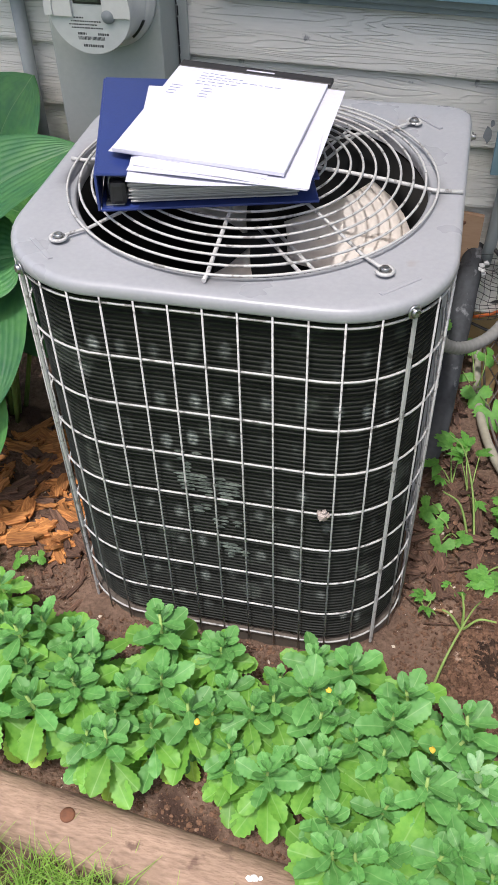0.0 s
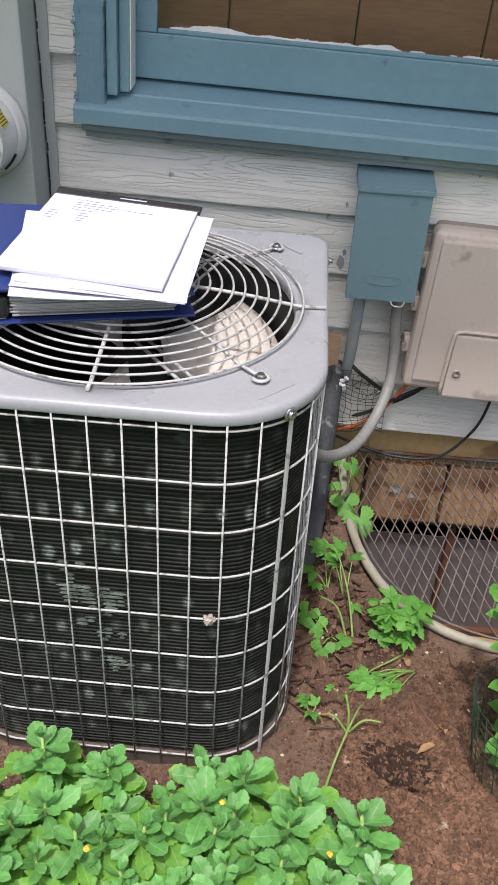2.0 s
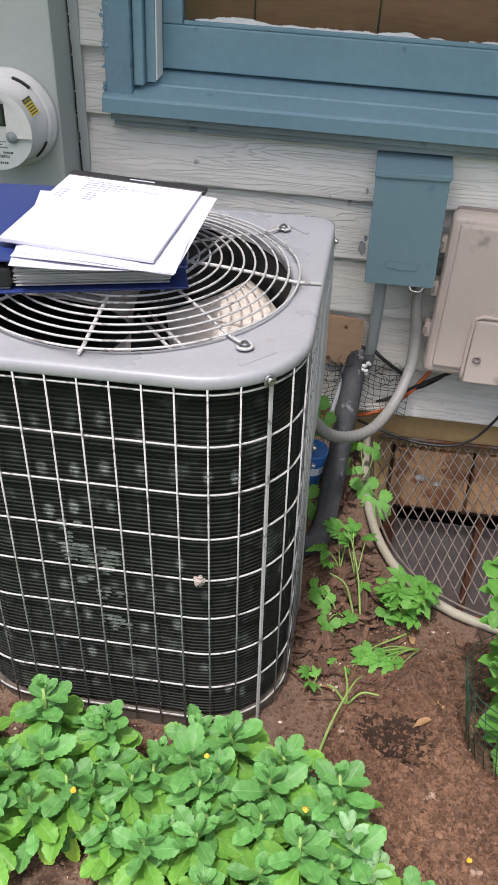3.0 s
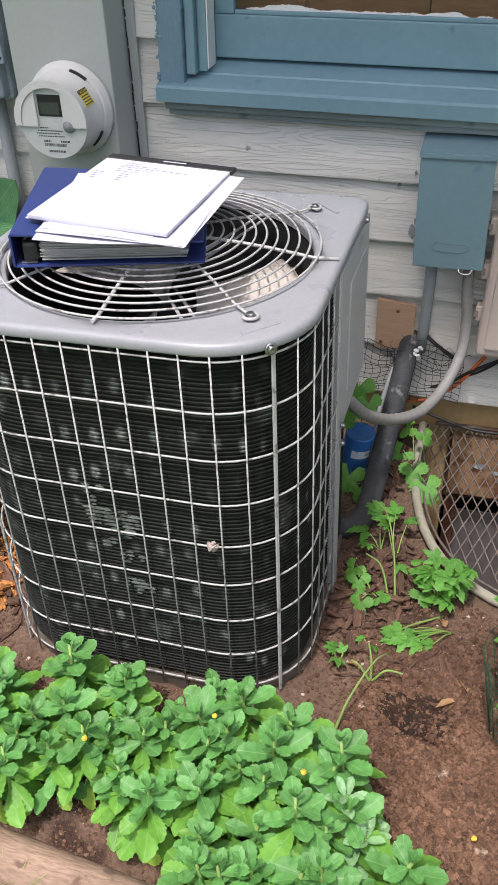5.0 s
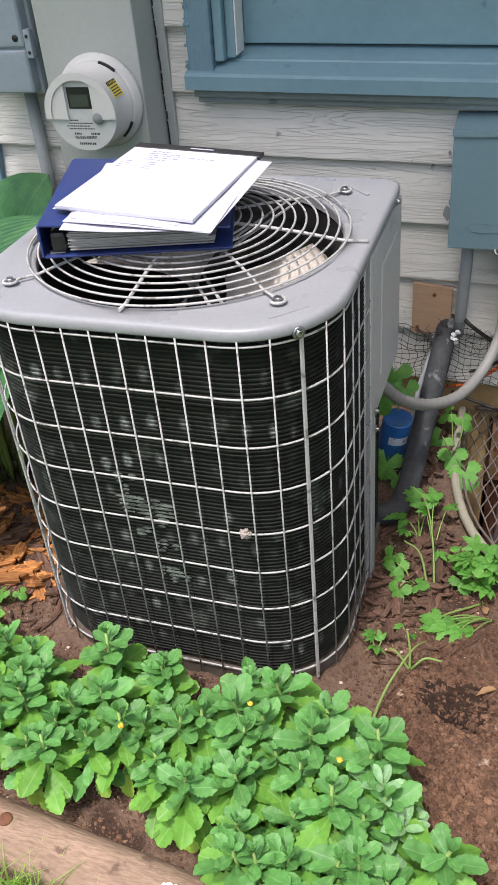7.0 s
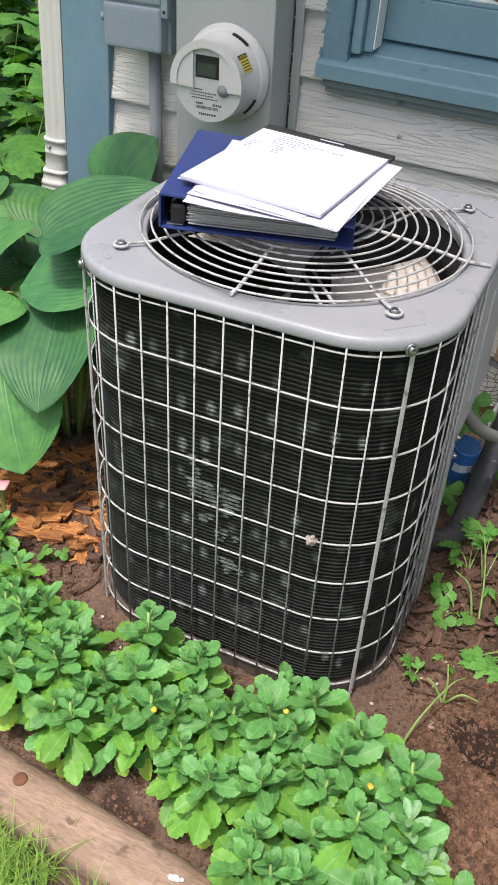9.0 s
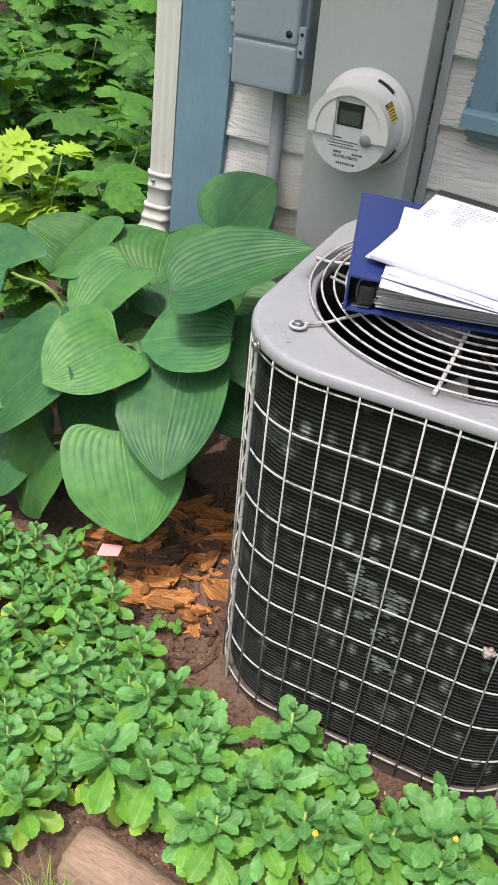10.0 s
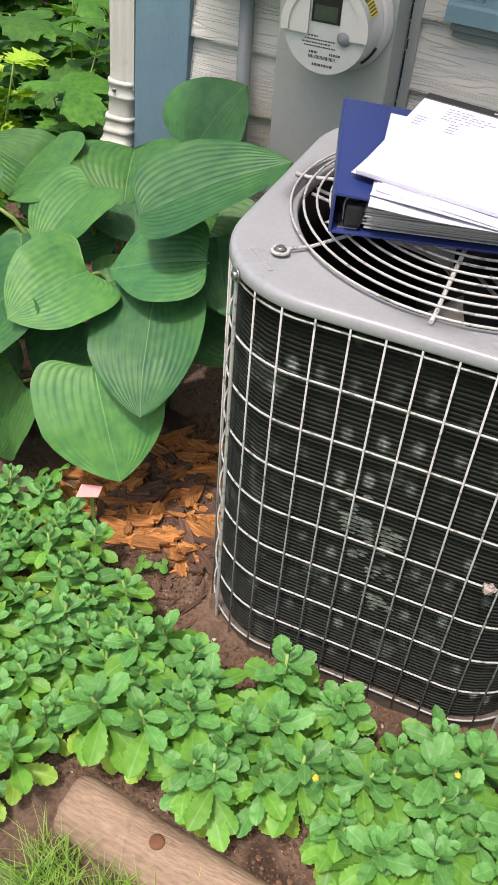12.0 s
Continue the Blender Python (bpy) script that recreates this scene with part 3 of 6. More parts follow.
# the well: wall, floor, rim and grate
well = thing("window_well", "half-round galvanised window well covered by a grate", "window well", (WELL[0], WELL[1], -0.7))
bm = B()
N = 40
arc = [well_point(i / N) for i in range(N + 1)]
va = [[bm.verts.new((x, y, z)) for x, y in arc] for z in (-0.72, -0.03, 0.012)]
for a, b_ in zip(va, va[1:]):
    for i in range(N):
        bm.faces.new((a[i], b_[i], b_[i + 1], a[i + 1]))
part("well_wall", bm, PITWALL, well, smooth=True)
bm = B()
vs = [bm.verts.new((x, y, -0.70)) for x, y in arc]
bm.faces.new(vs)
part("well_floor", bm, SOIL, well)
bm = B()
tube(bm, [(x, y, 0.012 + 0.006 * noise.noise(Vector((x * 4, y * 4, 0)))) for x, y in arc[:-1]], 0.0100, 10)
part("rim", bm, HOSE, well, "weathered tan rim of the well")
bm = B()
tube(bm, [(*well_point(i / N, 0.965), 0.014) for i in range(N + 1)], 0.0030, 6)
tube(bm, [(0.18, 1.748, 0.020), (1.05, 1.748, 0.020)], 0.005, 6)
part("grate_frame", bm, MESHIRON, well, "rusty rod frame of the grate")
bm = B()


def strand(p, q):
    """A flat strand of expanded metal between two points, kept inside the well."""
    d = (q - p)
    s = Vector((-d.y, d.x, 0)).normalized() * 0.0013
    up = Vector((0, 0, 0.0025))
    v = [bm.verts.new(c) for c in (p - s, p + s, q + s, q - s, p - s + up, p + s + up, q + s + up, q - s + up)]
    for f in ((4, 5, 6, 7), (0, 3, 2, 1), (0, 1, 5, 4), (1, 2, 6, 5), (2, 3, 7, 6), (3, 0, 4, 7)):
        bm.faces.new([v[i] for i in f])


DX, DY = 0.0245, 0.034
for i in range(-1, 50):
    for j in range(0, 20):
        for sx in (1, -1):
            x0 = 0.02 + i * DX + (DX / 2 if j % 2 else 0)
            p = Vector((x0, 1.748 - j * DY, 0.013))
            q = Vector((x0 + sx * DX / 2, 1.748 - (j + 1) * DY, 0.013))
            if all(in_well(c.x, c.y, 0.96) for c in (p, q)):
                for c in (p, q):
                    c.z += 0.012 * noise.noise(Vector((c.x * 3, c.y * 3, 2)))
                strand(p, q)
part("mesh", bm, MESHIRON, well, "expanded metal diamond mesh")
# unseen roof overhang, added and sized to keep the sun off the wall
bm = B()
box(bm, -1.115, 3.6, 0.80, 1.90, 2.70, 2.78)
solo("roof_overhang", bm, BLUE, "plain unseen eaves, added to shade the wall", "eaves", kind="structure")
# window above the unit
win = thing("window_1", "old wooden window with slate blue painted frame", "window", (0.16, 1.75, WZ0), kind="structure")
bm = B()
box(bm, WX0, -0.405, 1.694, 1.744, 0.812, 2.2, 0.006)
bmesh.ops.subdivide_edges(bm, edges=[e for e in bm.edges if e.calc_length() > 1.0], cuts=180)
for v in bm.verts:
    c = v.co
    c.x += 0.0028 * noise.noise(Vector((c.y * 40, 1, c.z * 55))) + 0.0016 * noise.noise(Vector((c.y * 60, 5, c.z * 170)))
    c.y += 0.0014 * noise.noise(Vector((c.x * 40, 9, c.z * 60)))
part("casing", bm, BLUE_BOARD, win, "casing under thick cracked slate blue paint")
bm = B()
box(bm, -0.3618, -0.3590, 1.7225, 1.770, 0.852, 2.2, 0.0005, 1)
part("bare_edge", bm, WHITEPAINT, win, "bare white edge of the stop")
bm = B()
for k in range(46):
    u = rnd.random()
    lump(bm, (WX0 - 0.002 + 0.012 * rnd.random() ** 2, 1.6935 + 0.012 * rnd.random(), 0.815 + 0.30 * u * u), rnd.uniform(0.0015, 0.005), rnd, 0.9)
part("paint_flakes", bm, BLUE, win, "loose flakes of old slate blue paint")
bm = B()
box(bm, -0.404, -0.383, 1.706, 1.80, 0.842, 2.2, 0.004)
box(bm, -0.3825, -0.362, 1.722, 1.80, 0.846, 2.2, 0.004)
part("stop_moulding", bm, BLUE, win)
bm = B()
box(bm, WX1 - 0.055, WX1, 1.694, 1.744, 0.812, 2.2, 0.006)
box(bm, WX1 - 0.10, WX1 - 0.056, 1.712, 1.80, 0.846, 2.2, 0.004)
part("casing", bm, BLUE, win)
bm = B()
sl = [(1.678, 0.792), (1.678, 0.819), (1.684, 0.824), (1.735, 0.838), (1.737, 0.8415), (1.80, 0.862), (1.80, 0.80), (1.70, 0.792)]
for x0, x1 in ((WX0 - 0.004, WX1 + 0.004),):
    va = [[bm.verts.new((x, y, z)) for y, z in sl] for x in (x0, x1)]
    for i in range(len(sl)):
        j = (i + 1) % len(sl)
        bm.faces.new((va[0][i], va[0][j], va[1][j], va[1][i]))
    bm.faces.new(va[0][::-1])
    bm.faces.new(va[1])
part("window_sill", bm, BLUE, win, "sloping slate blue sill")
bm = B()
box(bm, WX0 + 0.006, WX1, 1.700, 1.729, 0.772, 0.788, 0.003)
box(bm, WX0 + 0.010, WX1, 1.712, 1.729, 0.758, 0.7715, 0.003)
part("apron", bm, APRON, win, "dull grey-green moulding under the sill")
bm = B()
box(bm, -0.361, WX1 - 0.10, 1.775, 1.80, 0.864, 0.948, 0.003)
box(bm, -0.361, -0.319, 1.777, 1.80, 0.9485, 2.2, 0.003)
box(bm, WX1 - 0.14, WX1 - 0.101, 1.777, 1.80, 0.9485, 2.2, 0.003)
part("sash", bm, BLUE, win, "slate blue bottom rail and stiles of the sash")
bm = B()
box(bm, -0.318, WX1 - 0.142, 1.779, 1.786, 0.9485, 0.957, 0.002)
part("glazing_bead", bm, BLUE, win)
bm = B()
box(bm, -0.319, WX1 - 0.14, 1.788, 1.792, 0.949, 2.2)
pane = part("pane", bm, GLASS, win)
pane.visible_shadow = False
bm = B()
SM, last = on_wall(0, 1.787, 0.957), None
for k in range(401):
    x = -0.31 + 0.91 * k / 400
    h = 0.0035 * noise.noise(Vector((x * 9, 1.3, 0))) + 0.004 * noise.noise(Vector((x * 45, 4.3, 0))) + 0.003 * abs(noise.noise(Vector((x * 160, 7.3, 0)))) + 0.0015
    h += 0.010 * math.exp(-((x + 0.20) / 0.05) ** 2) + 0.006 * math.exp(-((x - 0.12) / 0.03) ** 2)
    if h < 0.0012:
        last = None
        continue
    pair = [bm.verts.new(SM @ Vector((x, -0.001, 0.0012))), bm.verts.new(SM @ Vector((x + 0.003 * noise.noise(Vector((x * 90, 0, 3))), h, 0.0009)))]
    if last:
        bm.faces.new((last[0], pair[0], pair[1], last[1]))
    last = pair
part("paint_smear", bm, WHITEPAINT, win, "flaking white paint along the glass")
for i in range(5):
    bm = B()
    box(bm, -0.45 + i * 0.26, -0.45 + i * 0.26 + 0.256, 1.901, 1.92, 0.79, 2.3, 0.003)
    part("inner_board", bm, ROOMWOOD, win, "brown wooden board behind the glass")
bm = B()
box(bm, -0.50, 0.90, 1.925, 1.94, 0.70, 2.4)
part("inner_backing", bm, BLACK, win)

lean(win, 1.4, -0.45, 0.80)

# ---- the condensing unit ----
UX, UY, UH = -0.2490, 1.113, 0.2865     # centre and half width of the grille
RIMZ = 0.716
CORNER = 0.145                       # corner radius of the grille


def rounded(h, r, n=10, cx=UX, cy=UY):
    """Points of a rounded square, from the middle of its right side, turning left."""
    pts = []
    for sx, sy, a0 in ((1, 1, 0), (-1, 1, 90), (-1, -1, 180), (1, -1, 270)):
        for k in range(n + 1):
            a = radians(a0 + 90 * k / n)
            pts.append((cx + sx * (h - r) + r * math.cos(a), cy + sy * (h - r) + r * math.sin(a)))
    return pts


def along(h, r, s):
    """A point of the rounded square at length s from the middle of its front side, to the right positive, and its outward normal."""
    flat, arc_len = h - r, math.pi * r / 2
    sign = 1 if s >= 0 else -1
    s = abs(s)
    if s <= flat:
        p, nn = (s, -h), (0, -1)
    elif s <= flat + arc_len:
        a = (s - flat) / r
        p, nn = (flat + r * math.sin(a), -(h - r) - r * math.cos(a)), (math.sin(a), -math.cos(a))
    else:
        p, nn = (h, -(h - r) + (s - flat - arc_len)), (1, 0)
    return (UX + sign * p[0], UY + p[1]), (sign * nn[0], nn[1])


unit = thing("air_conditioner", "grey air conditioning condenser with a wire grille, standing in the bed", "air conditioner", (UX, UY, 0))


def ring_plate(n=120):
    bm = B()
    H, R, RO = UH + 0.004, CORNER + 0.004, 0.245
    c = Vector((-0.252, 1.118))

    def edge(a, h, r):
        d = Vector((math.cos(a), math.sin(a)))
        lo, hi = 0.0, 0.6
        for _ in range(30):
            mid = (lo + hi) / 2
            x, y = c.x + d.x * mid - UX, c.y + d.y * mid - UY
            rr = min(r, 0.035) if x > 0 and y > 0 else r
            qx, qy = max(abs(x) - (h - rr), 0), max(abs(y) - (h - rr), 0)
            inside = (qx * qx + qy * qy) <= rr * rr and abs(x) <= h and abs(y) <= h
            lo, hi = (mid, hi) if inside else (lo, mid)
        return c + d * lo
    loops = []
    for ins, z in (("hole", 0.694), ("hole", 0.708), ("lip", 0.7125), ("lip2", RIMZ - 0.004), (0.040, RIMZ - 0.002), (0.010, RIMZ), (0.0045, RIMZ - 0.0008), (0.0012, RIMZ - 0.0035), (0.0, RIMZ - 0.008), (-0.0006, RIMZ - 0.0155), (0.0006, RIMZ - 0.0178), (0.006, RIMZ - 0.0178)):
        vs = []
        for k in range(n):
            a = 2 * math.pi * k / n
            if isinstance(ins, str):
                r = {"hole": RO, "lip": RO + 0.003, "lip2": RO + 0.010}[ins]
                p = c + Vector((math.cos(a), math.sin(a))) * r
            else:
                p = edge(a, H - ins, R - ins)
            vs.append(bm.verts.new((p.x, p.y, z)))
        loops.append(vs)
    for a, b in zip(loops, loops[1:]):
        for k in range(n):
            bm.faces.new((a[k], a[(k + 1) % n], b[(k + 1) % n], b[k]))
    return bm


part("top_cover", ring_plate(), STEEL, unit, "grey enamelled top cover with rounded corners", smooth=True)


FIN = 0.0076                         # pitch of the coil rows


def build_coil():
    bm = B()
    pts = rounded(UH - 0.011, CORNER - 0.011, 8)
    n = len(pts)
    prof = []
    z = 0.036
    while z < 0.690:
        prof += [(-0.002, z), (0.0016, z + 0.0012), (0.0020, z + 0.0038), (-0.002, z + 0.0050)]
        z += FIN
    loops = []
    for o, z in prof:
        out = []
        for x, y in pts:
            d = Vector((x - UX, y - UY)).normalized()
            out.append(bm.verts.new((x + d.x * o, y + d.y * o, z)))
        loops.append(out)
    for a, b in zip(loops, loops[1:]):
        for k in range(n):
            bm.faces.new((a[k], a[(k + 1) % n], b[(k + 1) % n], b[k]))
    return bm


part("coil", build_coil(), COIL, unit, "black finned coil with rows of dusty dents")


def lint(bm, s, z, size, rng, rows=4):
    """Lint caught on a few coil rows round one dent: short crescents, fainter downwards."""
    k0 = round((z - 0.036) / FIN)
    for k in range(rows):
        zz = 0.036 + (k0 - k) * FIN + 0.0026
        half = size * (1.0 - 0.20 * k) * rng.uniform(0.75, 1.15)
        up, low = [], []
        for q in range(6):
            u = q / 5 * 2 - 1
            p, nn = along(UH - 0.011, CORNER - 0.011, s + u * half + rng.uniform(-0.0006, 0.0006))
            h = (1 - u * u) * (0.0034 if k < 2 else 0.0022) * rng.uniform(0.6, 1.2)
            up.append(bm.verts.new((p[0] + nn[0] * 0.0030, p[1] + nn[1] * 0.0030, zz + h)))
            low.append(bm.verts.new((p[0] + nn[0] * 0.0040, p[1] + nn[1] * 0.0040, zz - h * 0.5 - 0.0004)))
        for q in range(5):
            bm.faces.new((low[q], low[q + 1], up[q + 1], up[q]))


def build_lint():
    rng_ = random.Random(12)
    made = B()
    for s, z, n in ((-0.035, 0.385, 16), (0.010, 0.378, 14), (-0.040, 0.425, 5), (0.014, 0.245, 7), (0.012, 0.300, 4), (-0.010, 0.330, 3)):
        for _ in range(n):
            lint(made, s + rng_.gauss(0, 0.011), z + rng_.gauss(0, 0.010), rng_.uniform(0.004, 0.012), rng_, rng_.choice((1, 2, 2, 3)))
    return made


tagged(part("lint_dust", build_lint(), DUST, unit, "greyish lint caught in the dents of the coil"), kind="stuff")
bm = B()
lathe(bm, [(0.262, 0.36), (0.250, 0.60), (0.247, 0.69)], Matrix.Translation((-0.252, 1.118, 0)), 40)
part("fan_shroud", bm, BLACK, unit)
bm = B()
prism(bm, rounded(UH - 0.004, CORNER, 8), -0.03, 0.022)
part("base_pan", bm, mat("dirty_base", srgb("4d463f"), srgb("6a6158"), rough=0.8, big=9, fine=70, bump=0.4), unit, "dirt-covered base pan")
PANEL_Y = 1.128                     # where the service panel begins on the right side
flat, arc_len = UH - CORNER, math.pi * CORNER / 2
S_END = flat + arc_len + (PANEL_Y - (UY - (UH - CORNER)))
PITCH = (flat + arc_len / 2) / 6
# level wires
for k in range(9):
    z = 0.034 + k * 0.0818
    bm = B()
    path = []
    s = -(flat + arc_len + 2 * flat)
    while s < S_END:
        p, _ = along(UH, CORNER, s)
        path.append((p[0], p[1], z))
        s += 0.016
    p, _ = along(UH, CORNER, S_END)
    path.append((p[0], p[1], z))
    tube(bm, path, 0.0017, 6)
    part("level_wire", bm, WIRE, unit)
# upright wires
i = -15
while True:
    s = i * PITCH
    i += 1
    if i - 1 in (-6, 6):
        continue
    if s > S_END - 0.012:
        break
    p, nn = along(UH, CORNER, s)
    bm = B()
    o = 0.003
    tube(bm, [(p[0] + nn[0] * o, p[1] + nn[1] * o, 0.012), (p[0] + nn[0] * o, p[1] + nn[1] * o, 0.699)], 0.00145, 6)
    part("upright_wire", bm, WIRE, unit)
# seam strips in the front corners
for s in (6 * PITCH, -6 * PITCH):
    p, nn = along(UH, CORNER, s)
    bm = B()
    m = Matrix.Translation((p[0] + nn[0] * 0.004, p[1] + nn[1] * 0.004, 0.35)) @ Matrix.Rotation(math.atan2(nn[1], nn[0]) + math.pi / 2, 4, "Z")
    box(bm, -0.0030, 0.0030, -0.002, 0.002, -0.345, 0.349, 0.001, 1, m)
    part("seam_strip", bm, WIRE, unit)


def hex_screw(m, parent, r=0.0062):
    bm = B()
    lathe(bm, [(0.0, 0.0), (r * 1.5, 0.0), (r * 1.5, 0.0016), (r, 0.002)], m, 18)
    lathe(bm, [(r, 0.0018), (r, 0.0055), (r * 0.8, 0.0065), (r * 0.5, 0.0055), (0.0, 0.0052)], m, 6)
    part("screw", bm, SCREW, parent)


for s in (6 * PITCH, -6 * PITCH):
    p, nn = along(UH + 0.0055, CORNER + 0.0055, s)
    hex_screw(Matrix.Translation((p[0], p[1], 0.7)) @ Vector((nn[0], nn[1], 0)).to_track_quat("Z", "Y").to_matrix().to_4x4(), unit)
for y, z in ((1.33, 0.70), (1.150, 0.392), (1.152, 0.352)):
    hex_screw(Matrix.Translation((UX + UH + 0.006, y, z)) @ Matrix.Rotation(radians(90), 4, "Y"), unit, 0.0045)
# service panel on the right side
bm = B()
X1 = UX + UH
box(bm, X1 - 0.03, X1 + 0.004, PANEL_Y, 1.395, 0.375, 0.690, 0.003)
box(bm, X1 - 0.02, X1 + 0.0065, PANEL_Y + 0.075, 1.36, 0.43, 0.64, 0.004)
# panel and post get the lightened enamel in place of light on this side
part("service_panel", bm, STEEL_LIT, unit, "grey service panel, coloured lighter for the light on its side")
bm = B()
box(bm, X1 - 0.02, X1 + 0.004, PANEL_Y, PANEL_Y + 0.034, 0.0, 0.372, 0.002)
part("corner_post", bm, STEEL_LIT, unit)
bm = B()
box(bm, X1 - 0.05, X1 - 0.03, PANEL_Y + 0.02, 1.36, 0.02, 0.372, 0.002)
part("valve_panel", bm, STEEL, unit)
# pressed ribs in the cover's corners
for k in range(4):
    a = radians(-45 + 90 * k)
    m = Matrix.Translation((UX + 0.318 * math.cos(a), UY + 0.318 * math.sin(a), RIMZ - 0.001)) @ Matrix.Rotation(a + math.pi / 2, 4, "Z")
    part("pressed_rib", box(B(), -0.030, 0.030, -0.0035, 0.0035, -0.002, 0.0014, 0.0012, 2, m), STEEL, unit)
# fan guard
C = Vector((-0.252, 1.118))


def dome(r):
    return 0.722 + 0.022 * (1 - (r / 0.25) ** 2)


guard = part("fan_guard_hub", lathe(B(), [(0.0, 0.004), (0.03, 0.003), (0.032, 0.0), (0.0, -0.001)], Matrix.Translation((C.x, C.y, dome(0.03))), 24), WIRE, unit)
r = 0.050
while r < 0.262:
    bm = B()
    tube(bm, [(C.x + r * math.cos(2 * math.pi * k / 72), C.y + r * math.sin(2 * math.pi * k / 72), dome(r)) for k in range(72)], 0.0018, 6, closed=True)
    part("guard_ring", bm, WIRE, unit)
    r += 0.0172
for k in range(8):
    a = radians(-90 + 45 * k)
    d = Vector((math.cos(a), math.sin(a)))
    bm = B()
    if k % 2 == 0:
        end = 0.268 if k != 2 else 0.289
        pts = [(C.x + d.x * q, C.y + d.y * q, dome(q) - 0.0040) for q in (0.03, 0.08, 0.13, 0.18, 0.22, 0.248)] + [(C.x + d.x * end, C.y + d.y * end, RIMZ + 0.0034)]
        tube(bm, pts, 0.0029, 8)
    else:
        pts = [(C.x + d.x * q, C.y + d.y * q, dome(q) - 0.0040) for q in (0.03, 0.08, 0.13, 0.18, 0.22, 0.25)] + [(C.x + d.x * 0.272, C.y + d.y * 0.272, RIMZ + 0.003)]
        e = C + d * 0.2925
        for q in range(11):
            b = a + math.pi - radians(30 * q)
            pts.append((e.x + 0.0105 * math.cos(b), e.y + 0.0105 * math.sin(b), RIMZ + 0.003))
        tube(bm, pts, 0.0023, 8)
    part("guard_spoke", bm, WIRE, unit)
    if k % 2:
        hex_screw(Matrix.Translation((C.x + d.x * 0.2925, C.y + d.y * 0.2925, RIMZ + 0.002)), unit)
# fan
fan = part("fan_motor", lathe(B(), [(0.0, 0.60), (0.05, 0.598), (0.062, 0.585), (0.062, 0.46), (0.0, 0.465)], Matrix.Translation((C.x, C.y, 0)), 28), BLACK, unit)
for k in range(3):
    a0 = radians(15 + 120 * k)
    bm = B()
    rows = []
    for i in range(9):
        q = 0.05 + 0.185 * i / 8
        wdt = radians(44 + 24 * i / 8)
        row = []
        for j in range(7):
            u = j / 6
            a = a0 + wdt * (u - 0.5)
            row.append(bm.verts.new((C.x + q * math.cos(a), C.y + q * math.sin(a), 0.612 + 0.045 * (u - 0.5) - 0.012 * (u - 0.5) ** 2)))
        rows.append(row)
    for r0, r1 in zip(rows, rows[1:]):
        for j in range(6):
            bm.faces.new((r0[j], r0[j + 1], r1[j + 1], r1[j]))
    bm.normal_update()
    bmesh.ops.solidify(bm, geom=bm.faces[:], thickness=0.0015)
    part("fan_blade", bm, BLADE, unit, "dull aluminium fan blade", smooth=True)
for a in (-60, 60, 180):
    d = Vector((math.cos(radians(a)), math.sin(radians(a))))
    s = Vector((-d.y, d.x)) * 0.009
    bm = B()
    for sg in (1, -1):
        tube(bm, [(C.x + d.x * 0.05 + s.x * sg, C.y + d.y * 0.05 + s.y * sg, 0.665), (C.x + d.x * 0.238 + s.x * sg, C.y + d.y * 0.238 + s.y * sg, 0.70)], 0.0026, 6)
    part("motor_arm", bm, WIRE, unit)

# ---- binder and papers on the unit ----
BM = Matrix.Translation((-0.404, 0.932, 0.748)) @ Matrix.Rotation(radians(17.0), 4, "Z") @ Matrix.Rotation(radians(1.0), 4, "Y")
binder = thing("ring_binder", "closed navy vinyl ring binder full of pages on the guard", "binder")


def bpart(name, bm, material, label=""):
    bm.transform(BM)
    return part(name, bm, material, binder, label)


bpart("back_cover", box(B(), 0, 0.275, 0, 0.297, 0, 0.0035, 0.0012), NAVY)
bpart("spine", box(B(), -0.004, -0.0005, 0, 0.297, 0.001, 0.050, 0.0012), NAVY)
bm = box(B(), 0, 0.275, 0, 0.297, -0.00175, 0.00175, 0.0012)
bm.transform(Matrix.Translation((-0.001, 0, 0.050)) @ Matrix.Rotation(radians(3.6), 4, "Y"))
bpart("front_cover", bm, NAVY)
for k in range(14):
    z0, z1 = 0.006 + k * 0.0021, 0.006 + k * 0.0021 + 0.0019
    bpart("page_block", box(B(), 0.034 + rnd.uniform(0, 0.006), 0.245 + rnd.uniform(-0.008, 0.008), 0.006 + rnd.uniform(0, 0.006), 0.288, z0, z1, 0.0004, 1), PAPEREDGE)
for y in (0.022, 0.15, 0.275):
    bm = B()
    tube(bm, smooth_path([(0.012, y, 0.006), (0.012, y, 0.034), (0.026, y, 0.040), (0.040, y, 0.034), (0.044, y, 0.010)], 4), 0.0022, 8)
    bpart("ring", bm, SCREW)
bpart("ring_plate", box(B(), 0.006, 0.030, 0.008, 0.285, 0.0035, 0.006, 0.001), SCREW)
bpart("lever", box(B(), 0.012, 0.034, 0.002, 0.020, 0.007, 0.038, 0.006), BLACKPLASTIC, "black plastic ring lever")


